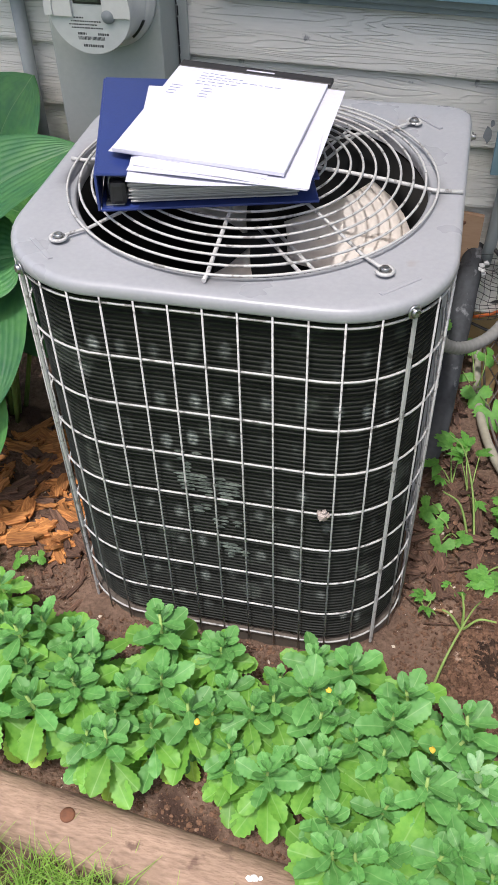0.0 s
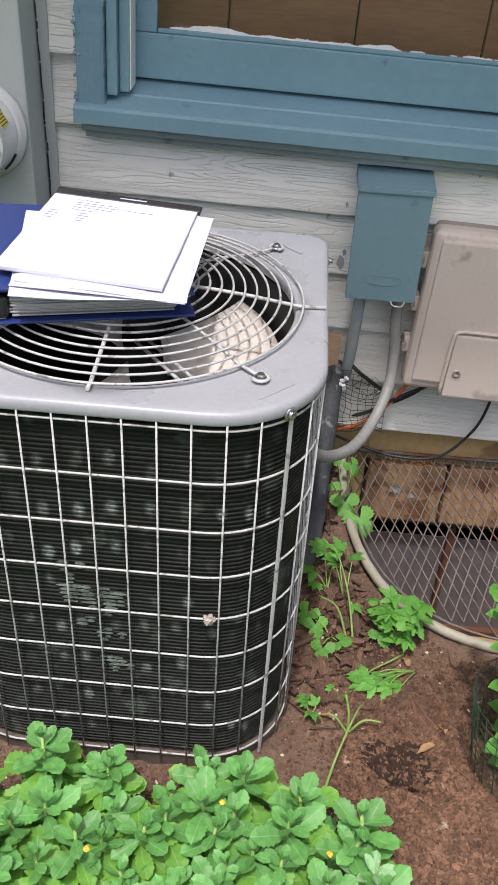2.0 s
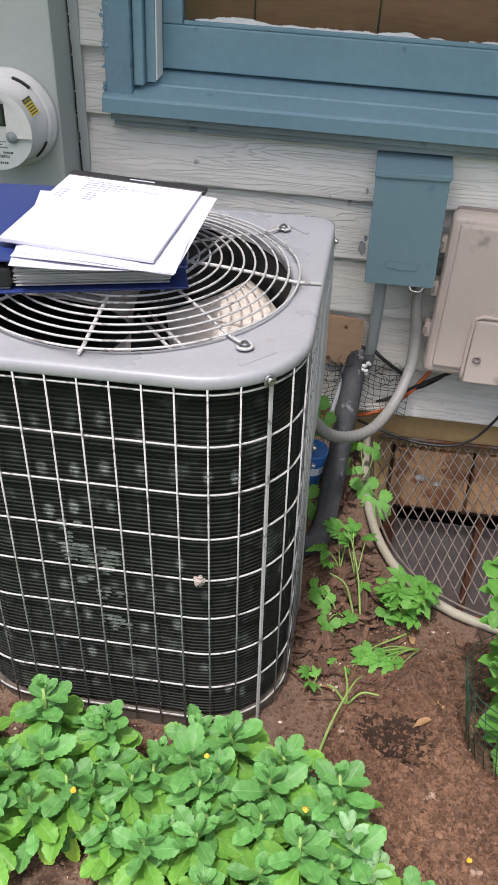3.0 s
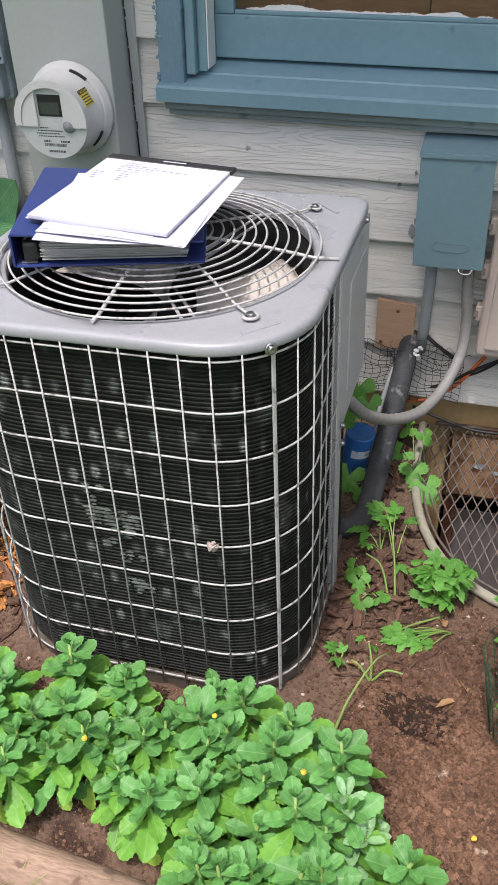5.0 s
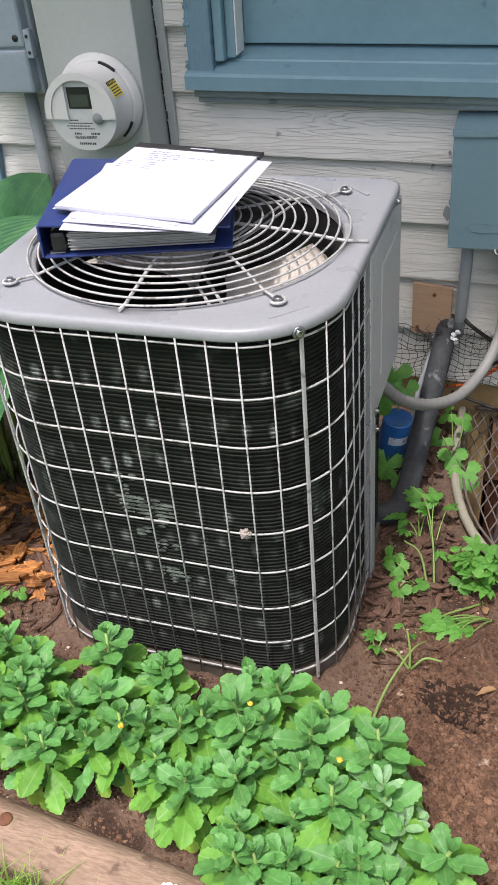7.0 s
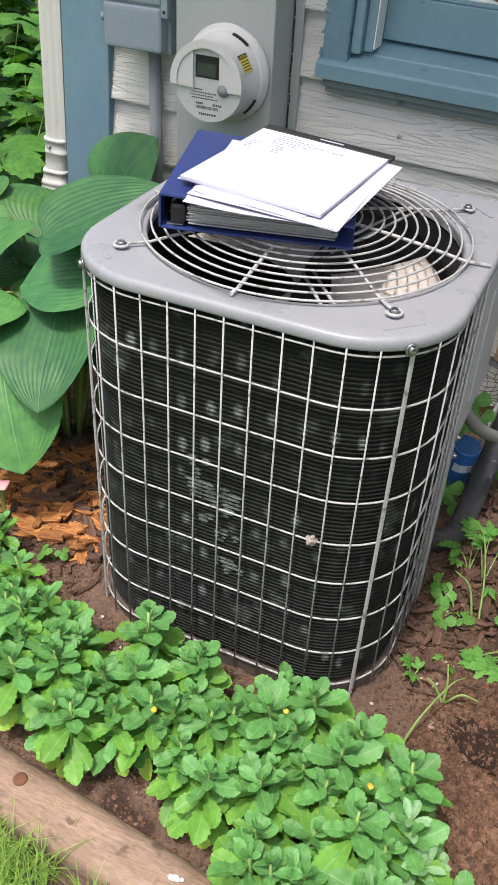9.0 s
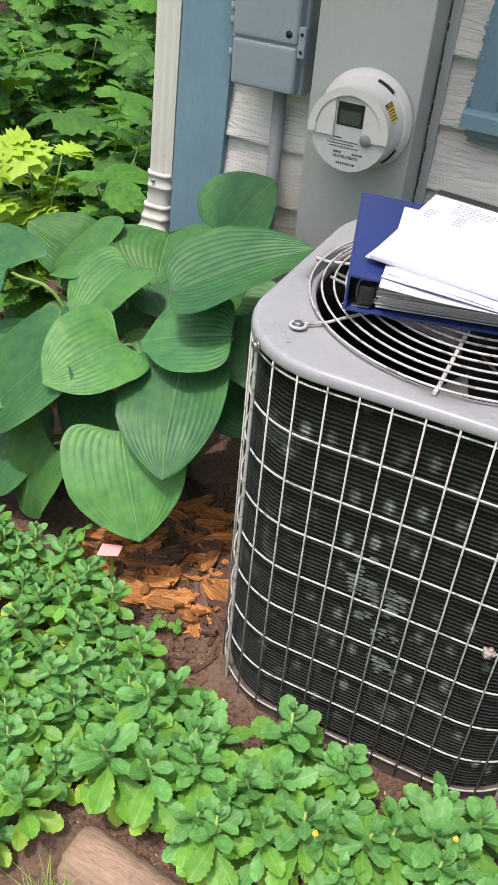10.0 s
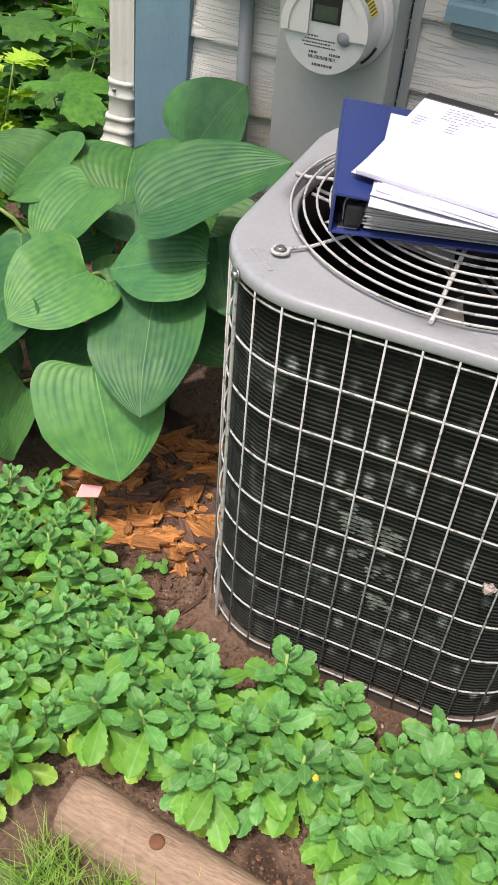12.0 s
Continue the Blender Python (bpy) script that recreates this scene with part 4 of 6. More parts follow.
def sheet(name, cx, cy, z, turn, w, d, label, tilt=0.0, thick=0.0006, material=PAPER, group="loose papers", curl=0.004):
    """A sheet or thin pad lying on the binder, with slightly lifted edges."""
    bm = B()
    n = 8
    rows = []
    for i in range(n + 1):
        rows.append([bm.verts.new((w * (j / n - 0.5), d * (i / n - 0.5), curl * noise.noise(Vector((j / n * 1.7, i / n * 1.7, turn))))) for j in range(n + 1)])
    for a, b in zip(rows, rows[1:]):
        for j in range(n):
            bm.faces.new((a[j], a[j + 1], b[j + 1], b[j]))
    bm.normal_update()
    bmesh.ops.solidify(bm, geom=bm.faces[:], thickness=-thick)
    bm.transform(Matrix.Translation((cx, cy, z)) @ Matrix.Rotation(radians(turn), 4, "Z") @ Matrix.Rotation(radians(tilt), 4, "Y"))
    return solo(name, bm, material, label, "paper", group=group)


sheet("paper_sheet", -0.283, 1.075, 0.7965, 11.5, 0.216, 0.280, "printed white sheet with small print lying on the binder", 2.8)
sheet("paper_sheet", -0.262, 1.085, 0.7985, 2.5, 0.222, 0.283, "white sheet with a small boxed note", 2.6)
sheet("paper_sheet", -0.252, 1.090, 0.8005, -1.0, 0.216, 0.283, "loose white sheet in the pile", 2.6)
sheet("paper_sheet", -0.288, 1.104, 0.8022, -5.5, 0.205, 0.272, "white handwritten sheet under the pad", 2.4)
NP = Matrix.Translation((-0.280, 1.108, 0.8035)) @ Matrix.Rotation(radians(-2.5), 4, "Z") @ Matrix.Rotation(radians(2.4), 4, "Y")
pad = thing("notepad", "white writing pad with a black gummed head, handwritten notes on top", "notepad")
bm = box(B(), -0.111, 0.108, -0.138, 0.128, 0, 0.0055, 0.0006, 1)
bm.transform(NP)
part("page_pad", bm, PAPER, pad)
bm = box(B(), -0.112, 0.112, 0.1282, 0.150, -0.0005, 0.0062, 0.0008, 1)
bm.transform(NP)
part("head_strip", bm, BLACKCARD, pad, "black gummed head strip")
bm = box(B(), -0.013, 0.028, 0.137, 0.1405, 0.0062, 0.0066)
bm.transform(NP)
part("head_print", bm, PAPER, pad)
bm = B()
for row, (x0, x1) in enumerate(((-0.07, -0.04), (-0.07, -0.01), (-0.07, 0.045), (-0.07, -0.02), (-0.07, -0.035))):
    x = x0
    while x < x1:
        w = rnd.uniform(0.004, 0.011)
        y = 0.112 - row * 0.0095 + rnd.uniform(-0.001, 0.001)
        box(bm, x, x + w, y, y + 0.0014, 0.0056, 0.0059)
        x += w + rnd.uniform(0.002, 0.004)
for row in range(4):
    for x0 in (-0.10, -0.055):
        box(bm, x0, x0 + rnd.uniform(0.01, 0.02), 0.062 - row * 0.009, 0.0634 - row * 0.009, 0.0056, 0.0059)
bm.transform(NP)
tagged(part("handwriting", bm, INKPALE, pad), kind="stuff")

# ---- meter panel and meter ----
PX0, PX1, PY = -0.757, -0.535, 1.622
panel = thing("meter_panel", "tall grey steel meter enclosure fixed to the siding", "electric panel", (-0.645, 1.73, 0.38))
part("enclosure", box(B(), PX0, PX1, PY, 1.736, 0.36, 1.035, 0.004), PANELGREY, panel)
part("upper_enclosure", box(B(), PX0 - 0.002, PX1 + 0.002, PY - 0.003, 1.736, 1.038, 1.7, 0.004), PANELGREY, panel)
bm = box(B(), PX1 + 0.0005, PX1 + 0.022, 1.718, 1.7285, 0.36, 1.7, 0.002)
part("side_flange", bm, PANELGREY, panel)
bm = B()
z, x = 0.40, 0
while z < 1.55:
    L = rnd.uniform(0.006, 0.03)
    x = PX1 + 0.002 + 0.002 * noise.noise(Vector((z * 30, 0, 0)))
    box(bm, x, x + rnd.uniform(0.0012, 0.0026), 1.7155, 1.7185, z, z + L)
    z += L + rnd.uniform(-0.004, 0.006)
part("caulk_crack", bm, BLACKWIRE, panel, "dark cracked line of caulk")

MC = (-0.634, 0.787)
meter = thing("electricity_meter", "round pale grey electricity meter with a digital display", "electricity meter", (MC[0], PY, MC[1]))
MW = on_wall(MC[0], PY, MC[1])
bm = lathe(B(), [(0.060, 0.0), (0.094, 0.0), (0.096, 0.006), (0.094, 0.014), (0.090, 0.017), (0.0895, 0.021), (0.086, 0.024), (0.080, 0.0245)], MW, 56)
part("sealing_ring", bm, METERGREY, meter)
bm = lathe(B(), [(0.083, 0.02), (0.083, 0.034), (0.079, 0.036), (0.078, 0.090), (0.0765, 0.094)], MW, 56)
part("body", bm, METERGREY, meter)
bm = lathe(B(), [(0.0765, 0.094), (0.0, 0.0935)], MW, 56)
part("face", bm, FACE, meter, "pale dial face with printed data")
for ang in (52, -48):
    bm = B()
    for k in range(5):
        a = radians(ang + k * 5)
        m = MW @ Matrix.Rotation(a, 4, "Z") @ Matrix.Translation((0.0848, 0, 0.030))
        box(bm, -0.002, 0.0025, -0.004, 0.004, -0.003, 0.003, m=m)
    part("slot", bm, BLACKWIRE, meter)
# visor over the upper half of the face
bm = B()
outer = [(0.0805 * math.cos(radians(a)), 0.0805 * math.sin(radians(a))) for a in range(-8, 189, 7)]
inner = [(0.066 * math.cos(radians(a)), 0.066 * math.sin(radians(a))) for a in range(188, -9, -7)]
n = len(outer)
lo = [bm.verts.new(MW @ Vector((x, y, 0.086))) for x, y in outer + inner]
hi = [bm.verts.new(MW @ Vector((x * 0.985, y * 0.985, 0.104))) for x, y in outer + inner]
t = len(lo)
for k in range(t):
    bm.faces.new((lo[k], lo[(k + 1) % t], hi[(k + 1) % t], hi[k]))
for k in range(n - 1):
    bm.faces.new((hi[k], hi[k + 1], hi[t - 2 - k], hi[t - 1 - k]))
part("visor", bm, METERGREY, meter, "raised grey rim over the display")
for x0, x1 in ((-0.066, -0.030), (0.028, 0.066)):
    bm = B()
    pts = [(x0, -0.012), (x1, -0.012)]
    top = [(x1 + (x0 - x1) * k / 8, math.sqrt(max(0.066 ** 2 - (x1 + (x0 - x1) * k / 8) ** 2, 0.0)) * 0.98) for k in range(9)]
    prism(bm, pts + [q if q[1] > 0 else (q[0], 0.0) for q in top], 0.0936, 0.1005, MW)
    part("cover_plate", bm, METERGREY, meter)
part("display", box(B(), -0.027, 0.025, 0.008, 0.050, 0.0936, 0.0956, 0.001, 1, MW), BLACKPLASTIC, meter)
part("screen", box(B(), -0.022, 0.020, 0.012, 0.036, 0.0957, 0.0961, m=MW), LCD, meter)
bm = B()
lathe(bm, [(0.0, 0.0985), (0.011, 0.098), (0.0125, 0.0936)], MW @ Matrix.Translation((0.036, -0.010, 0.003)), 20)
part("optical_port", bm, GREYPAINT, meter)
bm = B()
for y, x0, x1, h in ((-0.014, -0.030, -0.012, 0.0025), (-0.020, -0.036, 0.020, 0.0022), (-0.0255, -0.040, 0.012, 0.0022), (-0.031, -0.036, 0.022, 0.0022), (-0.040, -0.026, -0.010, 0.004), (-0.040, 0.012, 0.032, 0.004), (-0.060, -0.018, 0.020, 0.0045)):
    x = x0
    while x < x1:
        w = rnd.uniform(0.002, 0.005)
        box(bm, x, min(x + w, x1), y - h, y, 0.0937, 0.0941, m=MW)
        x += w + 0.0012
x = -0.026
while x < 0.024:
    w = rnd.uniform(0.0007, 0.002)
    box(bm, x, x + w, -0.0525, -0.0465, 0.0937, 0.0941, m=MW)
    x += w + rnd.uniform(0.0007, 0.0014)
part("dial_print", bm, INK, meter)
# caution sticker on the meter's side
SM = MW @ Matrix.Rotation(radians(30), 4, "Z") @ Matrix(((0, 0, 1, 0.0786), (0, 1, 0, 0), (-1, 0, 0, 0.066), (0, 0, 0, 1))) @ Matrix.Diagonal((1.2, 1.2, 1, 1))
stick = part("warning_sticker", box(B(), -0.0155, 0.0155, -0.013, 0.008, 0, 0.0008, m=SM), YELLOW, meter, "yellow caution sticker")
part("sticker_head", box(B(), -0.0155, 0.0155, 0.0081, 0.0155, 0, 0.0008, m=SM), BLACKCARD, stick)
bm = B()
for k in range(4):
    box(bm, -0.013, 0.013, -0.0105 + k * 0.0045, -0.0088 + k * 0.0045, 0.0008, 0.0011, m=SM)
part("sticker_print", bm, INK, stick)


def lettering(text, size, m, material, parent):
    cu = bpy.data.curves.new("lettering", "FONT")
    cu.body, cu.size, cu.align_x, cu.extrude = text, size, "CENTER", 0.0001
    tmp = new("lettering_source", cu)
    me = bpy.data.meshes.new_from_object(tmp.evaluated_get(bpy.context.evaluated_depsgraph_get()))
    bpy.data.objects.remove(tmp)
    me.transform(m)
    me.materials.clear()
    me.materials.append(material)
    part("lettering", me, material, parent)


lettering("CAUTION", 0.0062, SM @ Matrix.Translation((0, 0.0095, 0.0010)), YELLOW, stick)

# ---- cable junction box beside the panel ----
nid = thing("junction_box", "blue-grey plastic utility junction box with a latched cover", "junction box", (-0.87, 1.73, 0.79))
part("back_box", box(B(), -0.935, -0.792, 1.665, 1.737, 0.788, 1.12, 0.008), NID, nid)
part("lower_cover", box(B(), -0.942, -0.800, 1.632, 1.672, 0.796, 0.886, 0.010, 3), NID, nid)
part("upper_cover", box(B(), -0.942, -0.800, 1.632, 1.672, 0.889, 1.115, 0.010, 3), NID, nid)
part("lip", box(B(), -0.946, -0.796, 1.640, 1.652, 0.8835, 0.8925, 0.003), NID, nid)
for z in (0.845, 0.905, 0.930, 0.958):
    bm = B()
    lathe(bm, [(0.0, 0.0), (0.005, 0.0), (0.005, 0.016), (0.0, 0.016)], Matrix.Translation((-0.948, 1.645, z)), 12)
    part("hinge", bm, NID, nid)
part("latch", box(B(), -0.7995, -0.784, 1.634, 1.650, 0.868, 0.925, 0.003), NID, nid)
bm = B()
for z in (0.880, 0.912):
    lathe(bm, [(0.0, 0.0), (0.0035, 0.0), (0.0035, 0.0012), (0.0, 0.0012)], on_wall(-0.7915, 1.6338, z), 12)
lathe(bm, [(0.0, 0.0), (0.007, 0.0), (0.007, 0.0015), (0.0, 0.0015)], on_wall(-0.818, 1.6318, 0.909), 16)
part("screw_hole", bm, BLACKWIRE, nid)
bm = B()
tube(bm, [(-0.858, 1.708, 0.20), (-0.858, 1.708, 0.789)], 0.0145, 14)
cd = solo("conduit_pipe", bm, PIPEPAINT, "thin grey painted conduit running down the siding", "conduit")

# ---- downspout at the house corner ----
ds = thing("downspout", "cream ribbed rain downspout with stacked elbows at its foot", "downspout", (-1.15, 1.70, 0.25))


def rib_tube(x, y, w, d, z0, z1, lean=0.0):
    bm = B()
    out = []
    for side, (ax, ay, bx, by) in enumerate(((-1, -1, 1, -1), (1, -1, 1, 1), (1, 1, -1, 1), (-1, 1, -1, -1))):
        n = 12
        for k in range(n):
            u = k / n
            px_, py_ = ax + (bx - ax) * u, ay + (by - ay) * u
            rip = 1 - 0.05 * (0.5 + 0.5 * math.cos(u * math.pi * 6)) if 0 < k else 0.96
            out.append((px_ * rip * w / 2, py_ * rip * d / 2))
    t = len(out)
    mid = [bm.verts.new((x + px_ + 0.024, y + py_, 1.1)) for px_, py_ in out]
    lo = [bm.verts.new((x + px_, y + py_ - lean, z0)) for px_, py_ in out]
    hi = [bm.verts.new((x + px_ + 0.024, y + py_, z1)) for px_, py_ in out]
    for k in range(t):
        bm.faces.new((lo[k], lo[(k + 1) % t], mid[(k + 1) % t], mid[k]))
        bm.faces.new((mid[k], mid[(k + 1) % t], hi[(k + 1) % t], hi[k]))
    return bm


part("pipe", rib_tube(-1.153, 1.740, 0.062, 0.052, 0.52, 2.7), WHITEPVC, ds)


def sleeve(steps):
    """A moulded sleeve: (height, width, depth, shift to the side, shift out) from top to bottom."""
    bm = B()
    rings = []
    for z, w, d, dx, dy in steps:
        ring = []
        for k in range(32):
            a = 2 * math.pi * k / 32
            c, s_ = math.cos(a), math.sin(a)
            r = (abs(c) ** 4 + abs(s_) ** 4) ** -0.25
            ring.append(bm.verts.new((-1.156 + dx + c * r * w * 0.42, 1.740 - dy + s_ * r * d / 2, z - 0.35 * dy * s_)))
        rings.append(ring)
    for a, b in zip(rings, rings[1:]):
        for k in range(32):
            f = bm.faces.new((a[k], b[k], b[(k + 1) % 32], a[(k + 1) % 32]))
            f.smooth = True
    return bm


part("coupling", sleeve([(0.536, 0.070, 0.056, 0, 0), (0.536, 0.084, 0.070, 0, 0), (0.528, 0.085, 0.071, 0, 0), (0.526, 0.080, 0.066, 0, 0), (0.505, 0.080, 0.066, -0.001, 0), (0.503, 0.084, 0.070, -0.001, 0), (0.498, 0.084, 0.070, -0.001, 0), (0.496, 0.080, 0.066, -0.001, 0), (0.470, 0.080, 0.067, -0.003, 0.002), (0.452, 0.074, 0.062, -0.005, 0.004)]), WHITEPVC, ds)
part("elbow", sleeve([(0.456, 0.070, 0.058, -0.005, 0.004), (0.456, 0.088, 0.074, -0.005, 0.004), (0.448, 0.090, 0.076, -0.006, 0.005), (0.446, 0.084, 0.070, -0.006, 0.005), (0.428, 0.085, 0.071, -0.008, 0.008), (0.426, 0.090, 0.076, -0.008, 0.008), (0.418, 0.091, 0.077, -0.009, 0.010), (0.416, 0.086, 0.072, -0.009, 0.010), (0.398, 0.087, 0.073, -0.012, 0.016), (0.396, 0.093, 0.079, -0.012, 0.017), (0.386, 0.094, 0.080, -0.014, 0.020), (0.384, 0.088, 0.074, -0.014, 0.021), (0.330, 0.090, 0.076, -0.024, 0.045), (0.240, 0.092, 0.078, -0.040, 0.095)]), WHITEPVC, ds)
hex_screw(on_wall(-1.168, 1.7065, 0.515), ds, 0.003)

# ---- disconnect box, tan box, pipes and cables ----
dis = thing("disconnect_box", "slate blue painted electrical disconnect box with a sloping lid", "disconnect box", (0.175, 1.73, 0.487))
part("body", box(B(), 0.107, 0.240, 1.652, 1.738, 0.489, 0.7120, 0.003), BOXBLUE, dis)
part("cover", box(B(), 0.100, 0.246, 1.642, 1.656, 0.484, 0.7120, 0.002), BOXBLUE, dis)
bm = B()
pr = [(1.636, 0.7125), (1.636, 0.7265), (1.734, 0.7365), (1.738, 0.7365), (1.738, 0.7125)]
va = [[bm.verts.new((x, y, z)) for y, z in pr] for x in (0.098, 0.250)]
for i in range(5):
    j = (i + 1) % 5
    bm.faces.new((va[0][i], va[0][j], va[1][j], va[1][i]))
bm.faces.new(va[0][::-1])
bm.faces.new(va[1])
bmesh.ops.bevel(bm, geom=bm.edges[:], offset=0.003, segments=2, affect="EDGES")
part("lid", bm, BOXBLUE, dis, "sloping rain lid")
bm = B()
tube(bm, [(0.137, 1.6415, 0.531), (0.145, 1.6405, 0.523), (0.165, 1.6405, 0.521), (0.190, 1.6405, 0.521), (0.206, 1.6405, 0.524), (0.212, 1.6415, 0.532), (0.206, 1.6415, 0.538), (0.145, 1.6415, 0.540)], 0.0008, 6, closed=True)
part("embossing", bm, BOXBLUE, dis)
bm = B()
tube(bm, smooth_path([(0.196, 1.645, 0.486), (0.200, 1.637, 0.478), (0.218, 1.635, 0.477), (0.226, 1.645, 0.486)], 4), 0.0025, 6)
part("hasp", bm, SCREW, dis)

tan = thing("utility_box", "tan-grey plastic cable service box with a small locked door", "utility box", (0.46, 1.73, 0.26))
part("back_plate", box(B(), 0.272, 0.690, 1.690, 1.737, 0.262, 0.645, 0.012), TANDARK, tan)
part("cover", box(B(), 0.262, 0.702, 1.652, 1.700, 0.276, 0.650, 0.020, 4), TAN, tan)
part("cover_top", box(B(), 0.280, 0.684, 1.6455, 1.660, 0.300, 0.632, 0.006, 2), TAN, tan)
door = part("access_door", box(B(), 0.352, 0.640, 1.638, 1.650, 0.272, 0.428, 0.005, 2), TAN, tan)
bm = B()
tube(bm, smooth_path([(0.347, 1.645, 0.272), (0.347, 1.642, 0.35), (0.349, 1.642, 0.418), (0.360, 1.642, 0.434), (0.40, 1.642, 0.436), (0.645, 1.642, 0.436)], 4), 0.0045, 8)
part("door_frame", bm, TAN, tan)
bm = lathe(B(), [(0.009, 0.0), (0.009, 0.004), (0.006, 0.005), (0.004, 0.002), (0.0, 0.002)], on_wall(0.372, 1.638, 0.336), 18)
part("lock", bm, TANDARK, door)
for z in (0.575, 0.475, 0.375):
    part("hinge", box(B(), 0.250, 0.272, 1.672, 1.700, z - 0.018, z + 0.018, 0.003), TAN, tan)
    part("hinge_pin", box(B(), 0.246, 0.256, 1.668, 1.690, z - 0.008, z + 0.006, 0.002), TANDARK, tan)

lean(tan, 2.0, 0.266, 0.644, 0.002, -0.005)
bm = B()
WH = smooth_path([(0.217, 1.682, 0.492), (0.219, 1.680, 0.42), (0.226, 1.670, 0.35), (0.222, 1.640, 0.28), (0.195, 1.585, 0.225), (0.155, 1.51, 0.205), (0.105, 1.42, 0.235), (0.062, 1.33, 0.30), (0.030, 1.265, 0.375)], 16)
tube(bm, WH, [0.0122 + 0.0006 * math.sin(i * 1.9) for i in range(len(WH))], 14)
whip = solo("conduit_whip", bm, CONDUIT, "grey flexible conduit looping from the disconnect box to the unit", "conduit")
bm = B()
tube(bm, [(0.138, 1.705, 0.49), (0.136, 1.705, 0.40), (0.132, 1.706, 0.30), (0.128, 1.715, 0.24)], 0.013, 12)
solo("conduit_pipe", bm, PIPEPAINT, "short grey painted conduit below the disconnect box", "conduit")
bm = B()
LS = smooth_path([(0.108, 1.745, 0.268), (0.101, 1.70, 0.240), (0.092, 1.60, 0.172), (0.083, 1.50, 0.112), (0.075, 1.40, 0.058), (0.068, 1.345, 0.034), (0.050, 1.310, 0.026), (0.015, 1.297, 0.024), (-0.04, 1.295, 0.024)], 12)
tube(bm, LS, [0.0245 + 0.0018 * noise.noise(Vector((i * 0.37, 0, 0))) for i in range(len(LS))], 14)
solo("insulated_pipe", bm, FOAM, "black foam insulated refrigerant pipe", "pipe")
bm = B()
tube(bm, smooth_path([(0.075, 1.735, 0.25), (0.070, 1.68, 0.20), (0.052, 1.62, 0.12), (0.045, 1.55, 0.03)], 6), 0.006, 8)
solo("copper_line", bm, GREYPAINT, "thin grey bare refrigerant line", "pipe")

ply = thing("plywood_patch", "raw plywood patch screwed over a hole in the siding", "plywood", (0.065, 1.725, 0.236))
bm = prism(B(), [(0.021, 0.236), (0.108, 0.232), (0.110, 0.352), (0.085, 0.355), (0.021, 0.362)], 0, 0.012, Matrix(((1, 0, 0, 0), (0, 0, -1, 1.728), (0, 1, 0, 0), (0, 0, 0, 1))))
part("board", bm, PLY, ply)
for x, z in ((0.070, 0.336), (0.034, 0.252)):
    part("rusty_screw", lathe(B(), [(0.0, 0.002), (0.004, 0.0015), (0.0045, 0.0)], on_wall(x, 1.7155, z), 12), RUST, ply)


def cloth():
    """Crumpled wire cloth round the pipe where it enters the wall."""
    bm = B()

    def P(i, j):
        u, v = i / 15, j / 13
        x, z = -0.01 + 0.24 * u, 0.255 - 0.125 * v
        y = 1.716 - 0.030 * math.sin(u * 5 + v * 2) ** 2 - 0.030 * v - 0.012 * noise.noise(Vector((u * 6, v * 6, 1)))
        return Vector((x + 0.008 * noise.noise(Vector((u * 5, v * 5, 7))), y, z + 0.01 * noise.noise(Vector((u * 5, v * 5, 3)))))
    for i in range(16):
        tube(bm, [P(i, j) for j in range(14)], 0.0007, 4)
    for j in range(14):
        tube(bm, [P(i, j) for i in range(16)], 0.0007, 4)
    for _ in range(26):
        a = P(rnd.uniform(4, 15), rnd.uniform(0, 5))
        tube(bm, smooth_path([a, a + Vector((rnd.uniform(-0.02, 0.02), rnd.uniform(-0.02, 0), rnd.uniform(0.0, 0.03))), a + Vector((rnd.uniform(-0.04, 0.04), rnd.uniform(-0.02, 0), rnd.uniform(0.0, 0.05)))], 3), 0.0006, 4)
    return bm


solo("wire_cloth", cloth(), BLACKWIRE, "crumpled dark wire cloth stuffed round the pipe", "wire mesh")
bm = B()
for _ in range(7):
    lump(bm, (0.122 + rnd.uniform(-0.008, 0.012), 1.690 + rnd.uniform(-0.01, 0.01), 0.245 + rnd.uniform(-0.025, 0.02)), rnd.uniform(0.003, 0.008), rnd)
solo("foam_crumbs", bm, WHITEPAINT, "white bits of expanding foam on the pipe", "foam", kind="stuff")
for nm, mt, rr, pts, lab in (
        ("orange_cable", ORANGE, 0.0042, [(0.300, 1.730, 0.272), (0.275, 1.722, 0.235), (0.225, 1.712, 0.165), (0.170, 1.715, 0.115), (0.120, 1.735, 0.085), (0.085, 1.755, 0.07)], "orange cable hanging below the tan box"),
        ("black_cable", BLACKWIRE, 0.0042, [(0.380, 1.730, 0.268), (0.335, 1.722, 0.245), (0.260, 1.714, 0.205), (0.190, 1.722, 0.150), (0.120, 1.738, 0.12)], "black cable below the tan box"),
        ("black_cable", BLACKWIRE, 0.0030, [(0.325, 1.728, 0.27), (0.310, 1.715, 0.235), (0.270, 1.716, 0.20), (0.23, 1.722, 0.175)], "thin dark wire below the tan box"),
        ("black_cable", BLACKWIRE, 0.0035, [(0.475, 1.722, 0.272), (0.470, 1.708, 0.21), (0.445, 1.700, 0.135), (0.38, 1.700, 0.055), (0.28, 1.712, 0.035), (0.18, 1.730, 0.050), (0.12, 1.742, 0.065)], "thin black cable looping under the tan box"),
        ("black_cable", BLACKWIRE, 0.0045, [(0.128, 1.725, 0.292), (0.150, 1.700, 0.280), (0.185, 1.705, 0.250), (0.225, 1.720, 0.215)], "short black cable end on the siding")):
    solo(nm, tube(B(), smooth_path(pts, 8), rr, 8), mt, lab, "cable")
